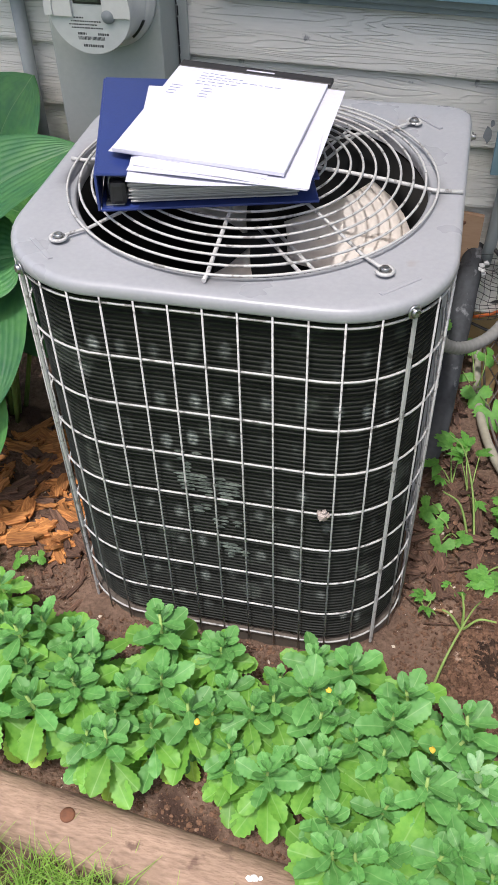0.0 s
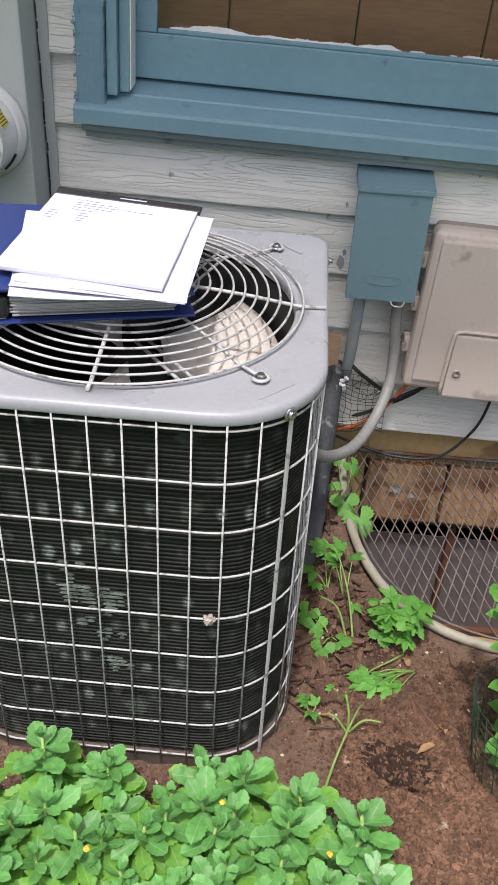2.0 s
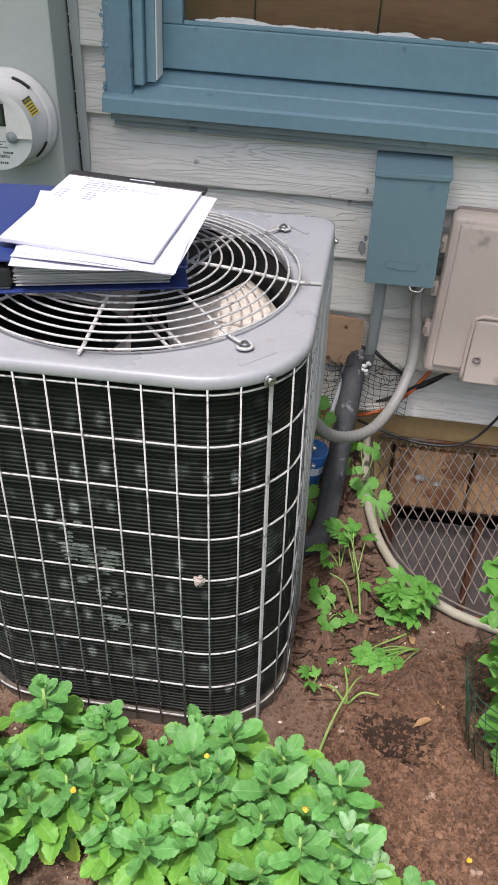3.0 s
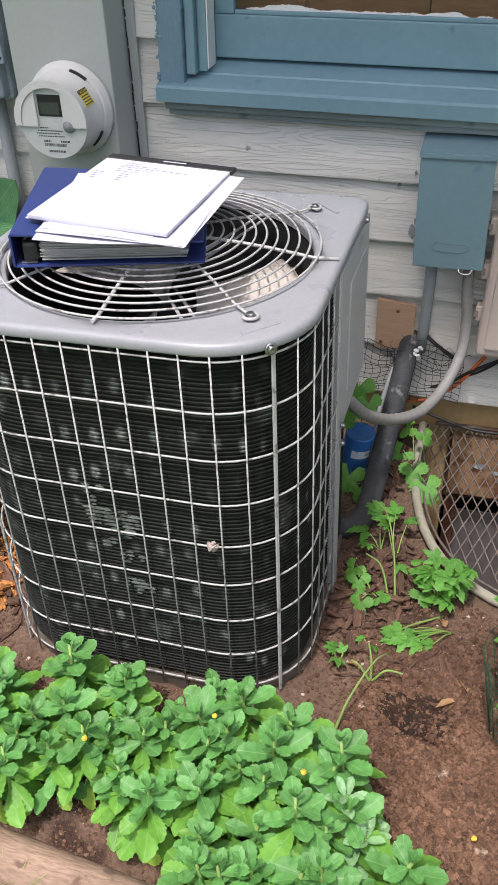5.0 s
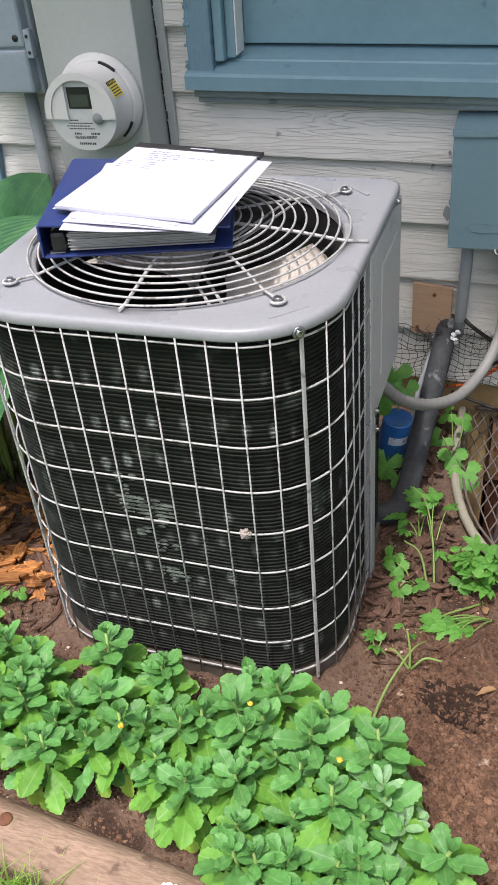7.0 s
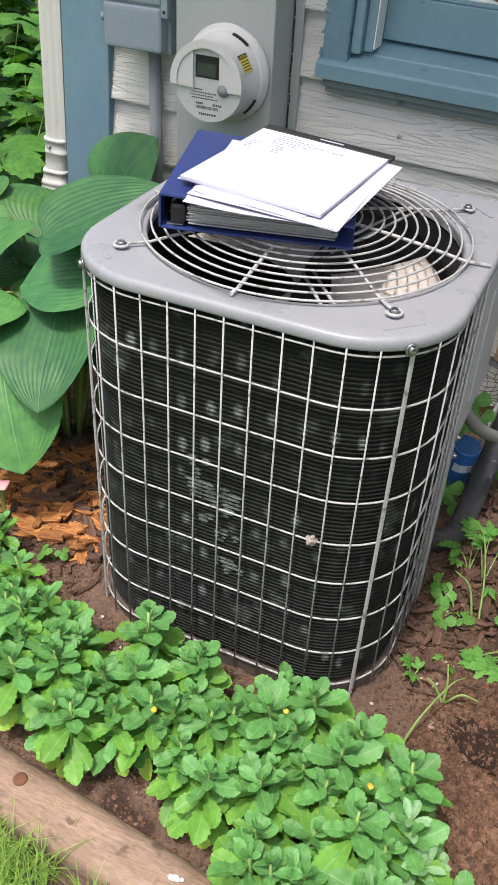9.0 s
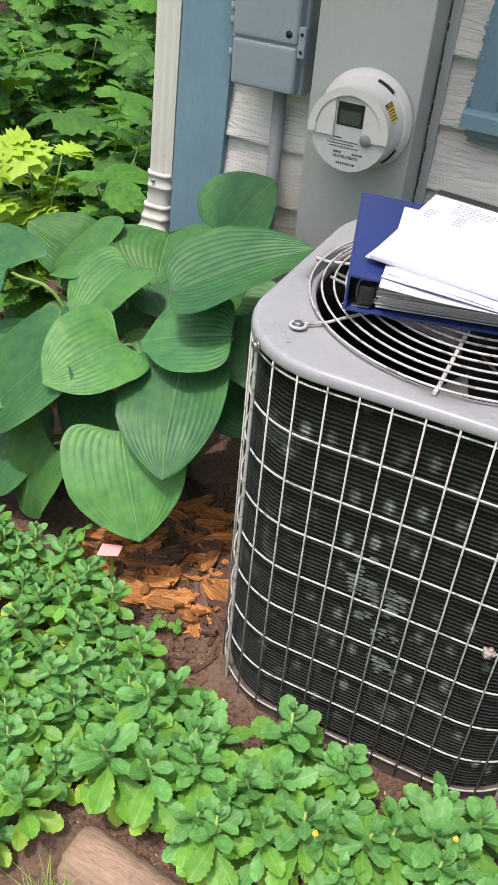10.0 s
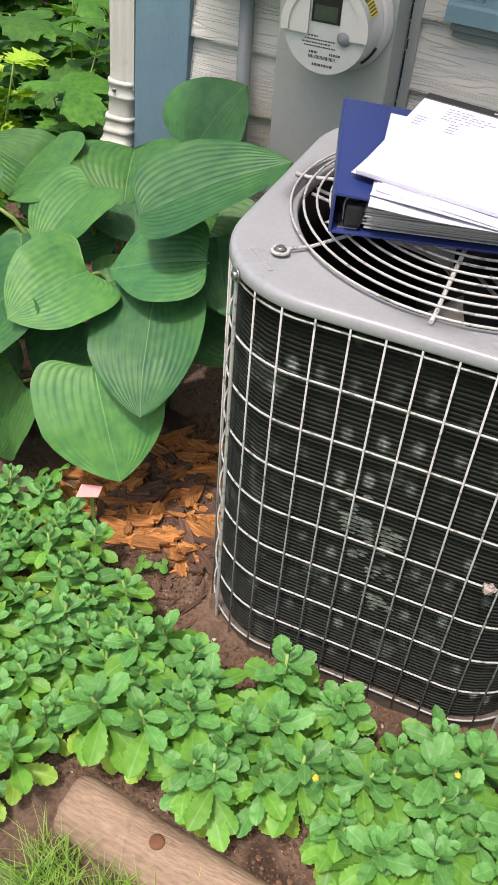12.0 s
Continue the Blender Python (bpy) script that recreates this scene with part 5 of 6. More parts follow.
bm = B()
for x, z, s in ((0.086, 0.527, 0.016), (0.093, 0.550, 0.008), (0.094, 0.760, 0.007), (0.086, 0.655, 0.006), (0.345, 0.735, 0.006)):
    n = 9
    prism(bm, [(s * rnd.uniform(0.4, 1.0) * math.cos(2 * math.pi * k / n) * 0.7, s * rnd.uniform(0.6, 1.5) * math.sin(2 * math.pi * k / n)) for k in range(n)], -0.001, 0.0012, on_wall(x, siding_y(z) - 0.001, z) @ Matrix.Rotation(radians(-8.5), 4, "X"))
solo("paint_scars", bm, GREYPAINT, "dark scars in the siding paint", "paint marks", kind="stuff")

can = thing("blue_can", "blue can with a white label strip, leaning behind the unit", "can", (0.008, 1.505, 0.0))
CM = Matrix.Translation((0.008, 1.505, 0.010)) @ Matrix.Rotation(radians(9), 4, "Y") @ Matrix.Rotation(radians(4), 4, "X")
part("body", lathe(B(), [(0.0, 0.0), (0.031, 0.0), (0.033, 0.003), (0.033, 0.120), (0.031, 0.126), (0.031, 0.128)], CM, 30), BLUECAN, can)
part("lid", lathe(B(), [(0.033, 0.127), (0.0335, 0.133), (0.030, 0.133), (0.028, 0.130), (0.0, 0.130)], CM, 30), BLUECAN, can)
bm = B()
for k in range(9):
    a = radians(-104 + k * 9)
    a2 = a + radians(9.1)
    vs = [bm.verts.new(CM @ Vector((0.0334 * math.cos(q), 0.0334 * math.sin(q), h))) for q, h in ((a, 0.078), (a2, 0.078), (a2, 0.100), (a, 0.100))]
    bm.faces.new(vs)
part("label_strip", bm, WHITELABEL, can)

# ---- timber edging ----
def build_log():
    log = thing("timber_edging", "weathered round landscape timber edging the bed", "timber", (-0.28, 0.45, -0.06))
    a, b = Vector((-0.548, 0.480, -0.014)), Vector((0.30, 0.395, -0.018))
    bm = B()
    rings, n, seg = [], 60, 26
    d = (b - a).normalized()
    s, u = d.cross(Vector((0, 0, 1))).normalized(), Vector((0, 0, 1))
    for i in range(n + 1):
        c = a.lerp(b, i / n)
        ring = []
        for k in range(seg):
            t = 2 * math.pi * k / seg
            r = 0.0475 + 0.0022 * noise.noise(Vector((i * 0.10, math.cos(t) * 2, math.sin(t) * 2))) + 0.0008 * noise.noise(Vector((i * 0.3, math.cos(t) * 9, math.sin(t) * 9)))
            end = min(i, n - i)
            if end == 0:
                r *= 0.93
            off = Vector((0, 0, 0))
            if i == 0:
                off = d * 0.004 * noise.noise(Vector((math.cos(t) * 3, math.sin(t) * 3, 5)))
            up = math.sin(t) * r
            up = min(up, 0.043) if up > 0 else max(up, -0.043)
            ring.append(bm.verts.new(c + s * math.cos(t) * r + u * up + off))
        rings.append(ring)
    for r0, r1 in zip(rings, rings[1:]):
        for k in range(seg):
            f = bm.faces.new((r0[k], r0[(k + 1) % seg], r1[(k + 1) % seg], r1[k]))
            f.smooth = True
    bm.faces.new(rings[0])
    bm.faces.new(rings[-1][::-1])
    part("log", bm, LOGWOOD, log)
    part("spike_head", lathe(B(), [(0.0, 0.0036), (0.008, 0.0033), (0.0112, 0.0015), (0.0114, 0.0), (0.0, -0.002)], Matrix.Translation((-0.399, 0.468, 0.0285)), 20), RUST, log, "rusty round spike head")
    bm = B()
    for _ in range(5):
        lump(bm, (-0.112 + rnd.uniform(-0.008, 0.008), 0.440 + rnd.uniform(-0.003, 0.003), 0.030), rnd.uniform(0.003, 0.006), rnd, 0.35)
    part("white_splash", bm, WHITEPAINT, log, "white splash dried on the wood")


build_log()

# ---- leaves ----


def leaf_mesh(name, outline, length, material, cup=0.25, droop=0.25, nl=9, ripple=0.0, fold=0.0, seed=0):
    """A leaf blade along +y from the origin, face up. outline(t) gives the half width for 0..1; cup lifts the edges, droop bends the tip down."""
    bm = B()
    cols = (-1, -0.5, 0, 0.5, 1)
    rows = []
    for i in range(nl + 1):
        t = i / nl
        w = outline(t)
        rows.append([bm.verts.new((c * w, t * length, cup * abs(c) ** 1.6 * w - droop * length * t * t + fold * abs(c) * w + ripple * noise.noise(Vector((c * 2 + seed, t * 4, seed))))) for c in cols])
    for a, b in zip(rows, rows[1:]):
        for k in range(len(cols) - 1):
            bm.faces.new((a[k], a[k + 1], b[k + 1], b[k]))
    return mesh_of(name, bm, material, smooth=True)


def sedum_outline(width, teeth, seed):
    def f(t):
        w = width * (0.17 + 0.83 * math.sin(math.pi * 0.5 * min(1, t / 0.66)) ** 1.5)
        if t > 0.66:
            w *= max(0.0, 1 - ((t - 0.66) / 0.34) ** 2.4) ** 0.66 * 0.96 + 0.04
        if 0.40 < t < 0.97:
            w *= 1 + teeth * ((round(t * 24) + seed) % 3 - 1.0)
        return w
    return f


SEDUM_LEAF = [[leaf_mesh("leaf", sedum_outline(0.0124 + 0.0013 * k, 0.095, k), 0.053 + 0.004 * k, SEDUM[tone], cup=0.10, droop=0.02 + 0.09 * k + 0.05 * tone, nl=24, ripple=0.0030, fold=0.16, seed=k + 3 * tone) for k in range(3)] for tone in range(3)]


def sedum_plant(seed, height, spread, levels=7):
    rng = random.Random(seed)
    plant = thing("sedum_plant", "fleshy green stonecrop rosette with toothed leaves in the bed", "plant", group="stonecrop in the bed")
    lean = Vector((rng.uniform(-0.25, 0.25), rng.uniform(-0.25, 0.15), 1)).normalized()
    bm = B()
    tube(bm, [lean * 0, lean * height * 0.5 + Vector((0.003, 0, 0)), lean * height], [0.0034, 0.003, 0.0022], 6)
    part("stem", bm, STEM, plant, local=True)
    turn = rng.uniform(0, 6.28)
    for q in range(levels):
        q += 7 - levels
        u = (q - 7 + levels) / (levels - 1)
        at = lean * height * (0.36 + 0.64 * u)
        count = 4
        size = (0.84, 0.98, 1.04, 0.98, 0.80, 0.54, 0.28)[q] * spread
        rise = (-32, -16, -4, 8, 22, 40, 66)[q]
        tone = (2, 1, 1, 1, 0, 0, 0)[q] if levels == 7 else (2, 2, 2, 1, 1, 0, 0)[q]
        if tone == 1 and rng.random() < 0.3:
            tone = 0
        for k in range(count):
            a = turn + 2 * math.pi * (k + rng.uniform(-0.13, 0.13)) / count + q * 0.62
            me = SEDUM_LEAF[tone][rng.randrange(3)]
            ob = part("leaf", me, None, plant, local=True)
            s = size * rng.uniform(0.85, 1.15)
            ob.matrix_basis = Matrix.Translation(at) @ Matrix.Rotation(a, 4, "Z") @ Matrix.Rotation(radians(rise + rng.uniform(-16, 16)), 4, "X") @ Matrix.Rotation(radians(rng.uniform(-28, 28)), 4, "Y") @ Matrix.Diagonal((s, s, s, 1))
    return plant


KINDS = [sedum_plant(40 + k, h, s) for k, (h, s) in enumerate(((0.140, 0.98), (0.155, 1.05), (0.125, 0.90), (0.165, 1.12), (0.150, 1.15), (0.145, 0.95)))]
KINDS += [sedum_plant(70 + k, h, s, 5) for k, (h, s) in enumerate(((0.120, 0.95), (0.130, 1.0), (0.110, 0.9)))]
PALE = leaf_mat("stonecrop_pale_grey_green", srgb("7ba873"), srgb("9cc08f"), rough=0.5, glow=0.15, rib=0.0014)
PALE_LEAF = [leaf_mesh("leaf", sedum_outline(0.0135, 0.05, k), 0.068, PALE, cup=0.25, droop=0.10 + 0.05 * k, nl=24, ripple=0.004, fold=0.25, seed=20 + k) for k in range(2)]
used = [False] * len(KINDS)


def pale_plant(x, y, height, seed):
    rng_ = random.Random(seed)
    plant = thing("sedum_plant", "pale grey-green stonecrop with long toothed leaves at the bed's end", "plant", (x, y, ground_z(x, y) - 0.004), group="stonecrop in the bed")
    part("stem", tube(B(), [(0, 0, 0), (0.006, -0.004, height * 0.5), (0.012, -0.012, height)], [0.004, 0.0035, 0.0025], 6), STEM, plant, local=True)
    for k in range(18):
        u = k / 17
        ob = part("leaf", PALE_LEAF[k % 2], None, plant, local=True)
        size = (1.1 - 0.65 * u) * rng_.uniform(0.9, 1.1)
        ob.matrix_basis = Matrix.Translation((0.012 * u, -0.012 * u, height * (0.45 + 0.55 * u))) @ Matrix.Rotation(2.4 * k, 4, "Z") @ Matrix.Rotation(radians(-8 + 62 * u + rng_.uniform(-8, 8)), 4, "X") @ Matrix.Diagonal((size, size, size, 1))


pale_plant(0.150, 0.600, 0.150, 1)
pale_plant(0.185, 0.565, 0.120, 2)


def back_edge(x):
    pts = ((-1.4, 0.97), (-1.02, 0.945), (-0.84, 0.915), (-0.74, 0.875), (-0.66, 0.815), (-0.55, 0.762), (-0.42, 0.733), (-0.2, 0.742), (0.0, 0.746), (0.08, 0.712), (0.16, 0.645), (0.225, 0.54), (0.26, 0.36))
    for (x0, y0), (x1, y1) in zip(pts, pts[1:]):
        if x0 <= x <= x1:
            return y0 + (y1 - y0) * (x - x0) / (x1 - x0)
    return 0.0


def front_edge(x):
    if x < -0.60:
        return 0.36
    if x < -0.50:
        return 0.555
    if x < -0.40:
        return 0.525
    if x < -0.10:
        return 0.522 - 0.012 * math.sin(x * 30)
    return 0.575 - (x + 0.10) * 2.0 if x < 0 else 0.36


def place_sedum():
    rng = random.Random(11)
    spots, step = [], 0.0575
    y = 0.36
    while y < 0.95:
        x = -1.34 + rng.uniform(0, 0.02)
        while x < 0.29:
            px_, py_ = x + rng.uniform(-0.016, 0.016), y + rng.uniform(-0.016, 0.016)
            if front_edge(px_) <= py_ <= back_edge(px_) and not (-0.340 < px_ < -0.290 and py_ < 0.59):
                spots.append((px_, py_))
            x += step * (0.98 if x > -0.6 else 0.93)
        y += step * 0.95
    for px_, py_ in spots:
        k = rng.randrange(6) if px_ > -0.55 else 6 + rng.randrange(3)
        s = rng.uniform(0.88, 1.14) if px_ > -0.55 else rng.uniform(0.84, 1.06)
        m = Matrix.Translation((px_, py_, ground_z(px_, py_) - 0.004)) @ Matrix.Rotation(rng.uniform(0, 6.28), 4, "Z") @ Matrix.Diagonal((s, s, s, 1))
        if used[k]:
            ob = copy_thing(KINDS[k], m)
            ob.matrix_basis = m
        else:
            used[k] = True
            KINDS[k].matrix_basis = m


place_sedum()

# ---- hosta ----


def hosta_blade(seed, fold, material, lobe, veins=8):
    """A heart-shaped blade 1 long and 1 wide: stalk at the origin, tip along +y, sunken veins that run from stalk to tip, quilted between them."""
    bm = B()
    rng_ = random.Random(seed)
    half, nl = veins * 5, 58
    phase = [rng_.uniform(0, 6.28) for _ in range(2 * veins + 2)]
    rows = []
    for i in range(nl + 1):
        t = (i / nl) ** 1.25
        wd = 0.5 * math.sin(math.pi * 0.5 * min(1, t / 0.36)) ** 0.62 if t < 0.36 else 0.5 * max(0.0, 1 - ((t - 0.36) / 0.64) ** 2.1) ** 0.88
        row = []
        for k in range(-half, half + 1):
            c = k / half
            a = abs(c)
            wave = 0.018 * a ** 3 * math.sin(9 * t + seed * 2 + (1.7 if c > 0 else 0))
            x = c * (wd + 0.004 * a * noise.noise(Vector((t * 16, c, seed))))
            y = t - lobe * a ** 0.75 * math.sin(math.pi * min(1, t / 0.5)) * (1 - t) ** 2
            u = a * veins
            ridge = abs(math.sin(math.pi * u)) ** 0.8
            patch = max(0.0, 0.55 + 1.1 * noise.noise(Vector((c * 1.7 + seed * 5, t * 2.6, seed))))
            quilt = 0.5 + 0.5 * math.sin(t * 62 + phase[int(u) + (veins if c > 0 else 0)] + 4 * noise.noise(Vector((c * 6, t * 8, seed))))
            body = min(1, 7 * t) * min(1, 5 * (1.0 - t)) * (1 - 0.75 * a ** 6)
            z = 0.0080 * ridge * (0.80 + 0.8 * patch * (quilt - 0.4)) * body
            z += 0.30 * a ** 1.7 * wd * (1 - 0.9 * t) * (1 - fold) + fold * 0.75 * a * wd
            z += -0.22 * t * t - 0.07 * a ** 3 * math.sin(math.pi * min(1, t / 0.5)) * (1 - t) ** 2 + wave
            z += 0.030 * noise.noise(Vector((c * 1.3 + seed, t * 2.1, seed))) - 0.012 * math.exp(-(c * 14) ** 2) * (1 - t)
            row.append(bm.verts.new((x, y, z)))
        rows.append(row)
    for a, b in zip(rows, rows[1:]):
        for k in range(2 * half):
            bm.faces.new((a[k], a[k + 1], b[k + 1], b[k]))
    return mesh_of("leaf", bm, material, smooth=True)


HOSTA_LEAF = [hosta_blade(k + 1, (0.0, 0.12, 0.05, 0.55)[k], HOSTA[k % 2], (0.60, 0.42, 0.22, 0.30)[k]) for k in range(4)]
# stalk end, tip, width, roll about the midrib, kind of blade
HOSTA_AT = [
    ((-0.830, 1.045, 0.312), (-0.722, 0.920, 0.204), 0.205, 0, 1),
    ((-0.768, 1.150, 0.406), (-0.706, 0.968, 0.337), 0.182, 4, 0),
    ((-0.810, 1.190, 0.540), (-0.620, 1.300, 0.668), 0.190, -10, 2),
    ((-0.920, 1.600, 0.467), (-0.852, 1.635, 0.615), 0.222, 0, 2),
    ((-0.685, 1.190, 0.490), (-0.848, 1.140, 0.470), 0.150, -8, 2),
    ((-0.895, 1.140, 0.432), (-0.955, 0.995, 0.425), 0.170, -12, 1),
    ((-1.155, 1.450, 0.382), (-1.285, 1.400, 0.496), 0.165, 0, 1),
    ((-0.972, 1.300, 0.500), (-1.015, 1.160, 0.460), 0.160, 8, 1),
    ((-0.971, 1.450, 0.517), (-0.934, 1.330, 0.486), 0.185, 0, 3),
    ((-0.977, 1.360, 0.466), (-0.886, 1.280, 0.446), 0.110, 0, 0),
    ((-0.718, 1.300, 0.470), (-0.650, 1.200, 0.400), 0.120, 0, 2),
    ((-1.004, 1.08, 0.400), (-1.150, 1.00, 0.259), 0.200, 0, 0),
    ((-0.988, 1.04, 0.225), (-1.065, 0.98, 0.060), 0.178, 0, 1),
    ((-1.001, 1.18, 0.400), (-1.074, 1.12, 0.340), 0.150, 0, 2),
    ((-1.191, 1.20, 0.474), (-1.395, 1.25, 0.476), 0.160, 0, 0),
    ((-1.068, 1.36, 0.460), (-1.150, 1.30, 0.430), 0.150, 0, 1),
    ((-1.180, 1.18, 0.270), (-1.340, 1.16, 0.240), 0.190, 0, 0),
    ((-1.100, 1.18, 0.200), (-1.190, 1.10, 0.080), 0.170, 0, 2),
    ((-0.930, 1.16, 0.300), (-0.980, 1.06, 0.240), 0.170, 0, 0),
    ((-1.020, 1.22, 0.380), (-1.060, 1.10, 0.320), 0.200, 0, 1),
    ((-1.120, 1.12, 0.330), (-1.240, 1.02, 0.260), 0.190, 0, 0),
    ((-1.100, 1.10, 0.160), (-1.190, 0.99, 0.070), 0.180, 0, 2),
    ((-0.960, 1.34, 0.420), (-1.080, 1.32, 0.380), 0.180, 0, 0),
    ((-1.050, 1.32, 0.500), (-1.180, 1.34, 0.480), 0.170, 0, 1),
    # from here on fillers, added to shade the ground between hosta and unit
    ((-0.780, 1.28, 0.400), (-0.680, 1.26, 0.360), 0.150, 0, 0),
    ((-0.760, 1.36, 0.440), (-0.650, 1.34, 0.420), 0.170, 0, 1),
    ((-0.700, 1.40, 0.360), (-0.580, 1.40, 0.320), 0.170, 0, 2),
    ((-0.740, 1.30, 0.300), (-0.620, 1.26, 0.280), 0.170, 0, 0),
    ((-0.840, 1.20, 0.330), (-0.780, 1.10, 0.290), 0.160, 0, 2),
    ((-0.860, 1.40, 0.460), (-0.760, 1.42, 0.440), 0.170, 0, 1),
    ((-0.880, 1.28, 0.400), (-0.820, 1.22, 0.370), 0.150, 0, 1),
]


def build_hosta():
    heart = Vector((-0.88, 1.30, 0.0))
    hosta = thing("hosta", "large hosta with broad ribbed blue-green leaves beside the unit", "plant", heart)
    up = Vector((0.0, -0.45, 1.0))
    for b, t, w, roll, kind in HOSTA_AT:
        b, t = Vector(b), Vector(t)
        d = t - b
        L = d.length * 1.04
        yv = d.normalized()
        zv = (up - yv * up.dot(yv)).normalized()
        zv = Matrix.Rotation(radians(roll), 3, yv) @ zv
        xv = yv.cross(zv)
        back = b + zv * 0.006
        m = Matrix.Identity(4)
        for i, (vec, sc) in enumerate(((xv, w * 1.12), (yv, L), (zv, (w + L) / 2))):
            for j in range(3):
                m[j][i] = vec[j] * sc
        m.translation = back
        ob = part("leaf", HOSTA_LEAF[kind], None, hosta)
        ob.matrix_basis = m
        bm = B()
        q = heart + Vector((b.x - heart.x, b.y - heart.y, 0)) * 0.25
        tube(bm, smooth_path([(q.x, q.y, 0.0), q.lerp(b, 0.55) + Vector((0, 0, b.z * 0.30)), b + Vector((0, 0, -0.003))], 5), [0.006 - 0.0003 * i for i in range(11)], 6)
        part("stalk", bm, STEM, hosta)
    return hosta


build_hosta()

# ---- wild foliage behind the corner, weeds ----


def lobed_mesh(name, material, lobes=3, size=0.1, seed=0, wide=0.40, teeth=0.10):
    """A cut leaf: lobes fanned from the stalk, each with a toothed edge."""
    rng = random.Random(seed)
    bm = B()
    for q in range(lobes):
        a = (q - (lobes - 1) / 2) * radians(150 / lobes)
        L = size * (1.0 if q == lobes // 2 else 0.82 if abs(q - lobes // 2) == 1 else 0.6)
        n = 9
        rows = []
        for i in range(n + 1):
            t = i / n
            w = L * wide * math.sin(math.pi * min(1, t ** 0.75)) ** 0.9 * (1 + (teeth if i % 2 else -teeth * 1.6)) + (0.002 if t < 0.2 else 0)
            z0 = -0.30 * L * t * t + 0.01 * size
            row = []
            for c in (-1, 0, 1):
                x, y = c * w, t * L
                row.append(bm.verts.new((x * math.cos(a) + y * math.sin(a), -x * math.sin(a) + y * math.cos(a), z0 + 0.25 * abs(c) * w + 0.002 * q)))
            rows.append(row)
        for r0, r1 in zip(rows, rows[1:]):
            for k in range(2):
                bm.faces.new((r0[k], r0[k + 1], r1[k + 1], r1[k]))
    return mesh_of(name, bm, material, smooth=True)




def palmate_mesh(name, material, size, cut, seed, sharp=0.8):
    """A maple-like leaf of five lobes with a toothed edge, stalk at the origin, facing up."""
    rng = random.Random(seed)
    bm = B()
    n = 46
    edge, mid = [], []
    hub = bm.verts.new((0, size * 0.30, 0.0))
    for k in range(n):
        a = radians(-150 + 300 * k / (n - 1))
        lobe = abs(math.cos(a * 2.5 * 0.60)) ** sharp
        r = size * (1 - cut + cut * lobe) * (0.72 + 0.28 * math.cos(a * 0.55)) * (1 + (0.07 if k % 2 else -0.05)) * rng.uniform(0.96, 1.04)
        x, y = math.sin(a) * r, size * 0.30 + math.cos(a) * r * 0.95
        q = r / size
        edge.append(bm.verts.new((x, y, -0.20 * size * q * q + 0.05 * size * math.sin(a * 4 + seed))))
        mid.append(bm.verts.new((x * 0.5, size * 0.30 + (y - size * 0.30) * 0.5, -0.03 * size + 0.035 * size * lobe)))
    for k in range(n - 1):
        bm.faces.new((hub, mid[k + 1], mid[k]))
        bm.faces.new((mid[k], mid[k + 1], edge[k + 1], edge[k]))
    return mesh_of(name, bm, material, smooth=True)


WILD_LEAF = [palmate_mesh("leaf", WILD, 0.074 + 0.008 * k, 0.60, k) for k in range(4)]
WEED_LEAF = [lobed_mesh("leaf", WEED, 3 + 2 * (k % 2), 0.036 + 0.005 * k, 9 + k, wide=0.24, teeth=0.13) for k in range(3)]
LIME_LEAF = [lobed_mesh("leaf", LIME, 5, 0.07, 20 + k, teeth=0.2) for k in range(2)]


def leafy(name, label, leaves, count, height, spread, seed, stems=5, group="", face=None):
    """A plant of a few thin stems with leaves along them."""
    rng = random.Random(seed)
    plant = thing(name, label, "plant", group=group)
    for s in range(stems):
        a = rng.uniform(0, 6.28)
        top = Vector((math.cos(a) * spread * rng.uniform(0.3, 1), math.sin(a) * spread * rng.uniform(0.3, 1), height * rng.uniform(0.6, 1.0)))
        path = smooth_path([(0, 0, 0), (top.x * 0.35, top.y * 0.35, top.z * 0.6), top], 5)
        part("stem", tube(B(), path, [0.0030 * (height / 0.4) ** 0.5 * (1 - 0.06 * i) for i in range(len(path))], 5), STEM, plant, local=True)
        for k in range(count // stems):
            p = path[min(int((0.35 + 0.65 * (k + 1) / (count // stems)) * (len(path) - 1)), len(path) - 1)]
            ob = part("leaf", leaves[rng.randrange(len(leaves))], None, plant, local=True)
            s_ = rng.uniform(0.7, 1.25)
            ob.matrix_basis = Matrix.Translation(p) @ Matrix.Rotation(rng.uniform(0, 6.28), 4, "Z") @ Matrix.Rotation(radians(rng.uniform(-32, 12)), 4, "X") @ Matrix.Rotation(radians(rng.uniform(-20, 20)), 4, "Y") @ Matrix.Diagonal((s_, s_, s_, 1))
    return plant


def scatter(kinds, spots, rng):
    first = [True] * len(kinds)
    for x, y, z, s in spots:
        k = rng.randrange(len(kinds))
        m = Matrix.Translation((x, y, z)) @ Matrix.Rotation(rng.uniform(0, 6.28), 4, "Z") @ Matrix.Diagonal((s, s, s, 1))
        if first[k]:
            first[k] = False
            kinds[k].matrix_basis = m
        else:
            copy_thing(kinds[k], m).matrix_basis = m


rng = random.Random(5)
wild = [leafy("wild_plant", "tall wild plant with cut green leaves behind the house corner", WILD_LEAF, 18, 0.55, 0.24, 60 + k, 3, "wild plants behind the corner") for k in range(4)]
spots = []
for i in range(6):
    for j in range(7):
        x, y = -1.38 - 0.24 * i - 0.07 * j + rng.uniform(-0.06, 0.06), 1.48 + 0.33 * j + rng.uniform(-0.08, 0.08)
        if x > -1.28:
            continue
        spots.append((x, y, 0.0, rng.uniform(0.75, 1.15) * (0.85 if y < 1.7 else 1.1)))
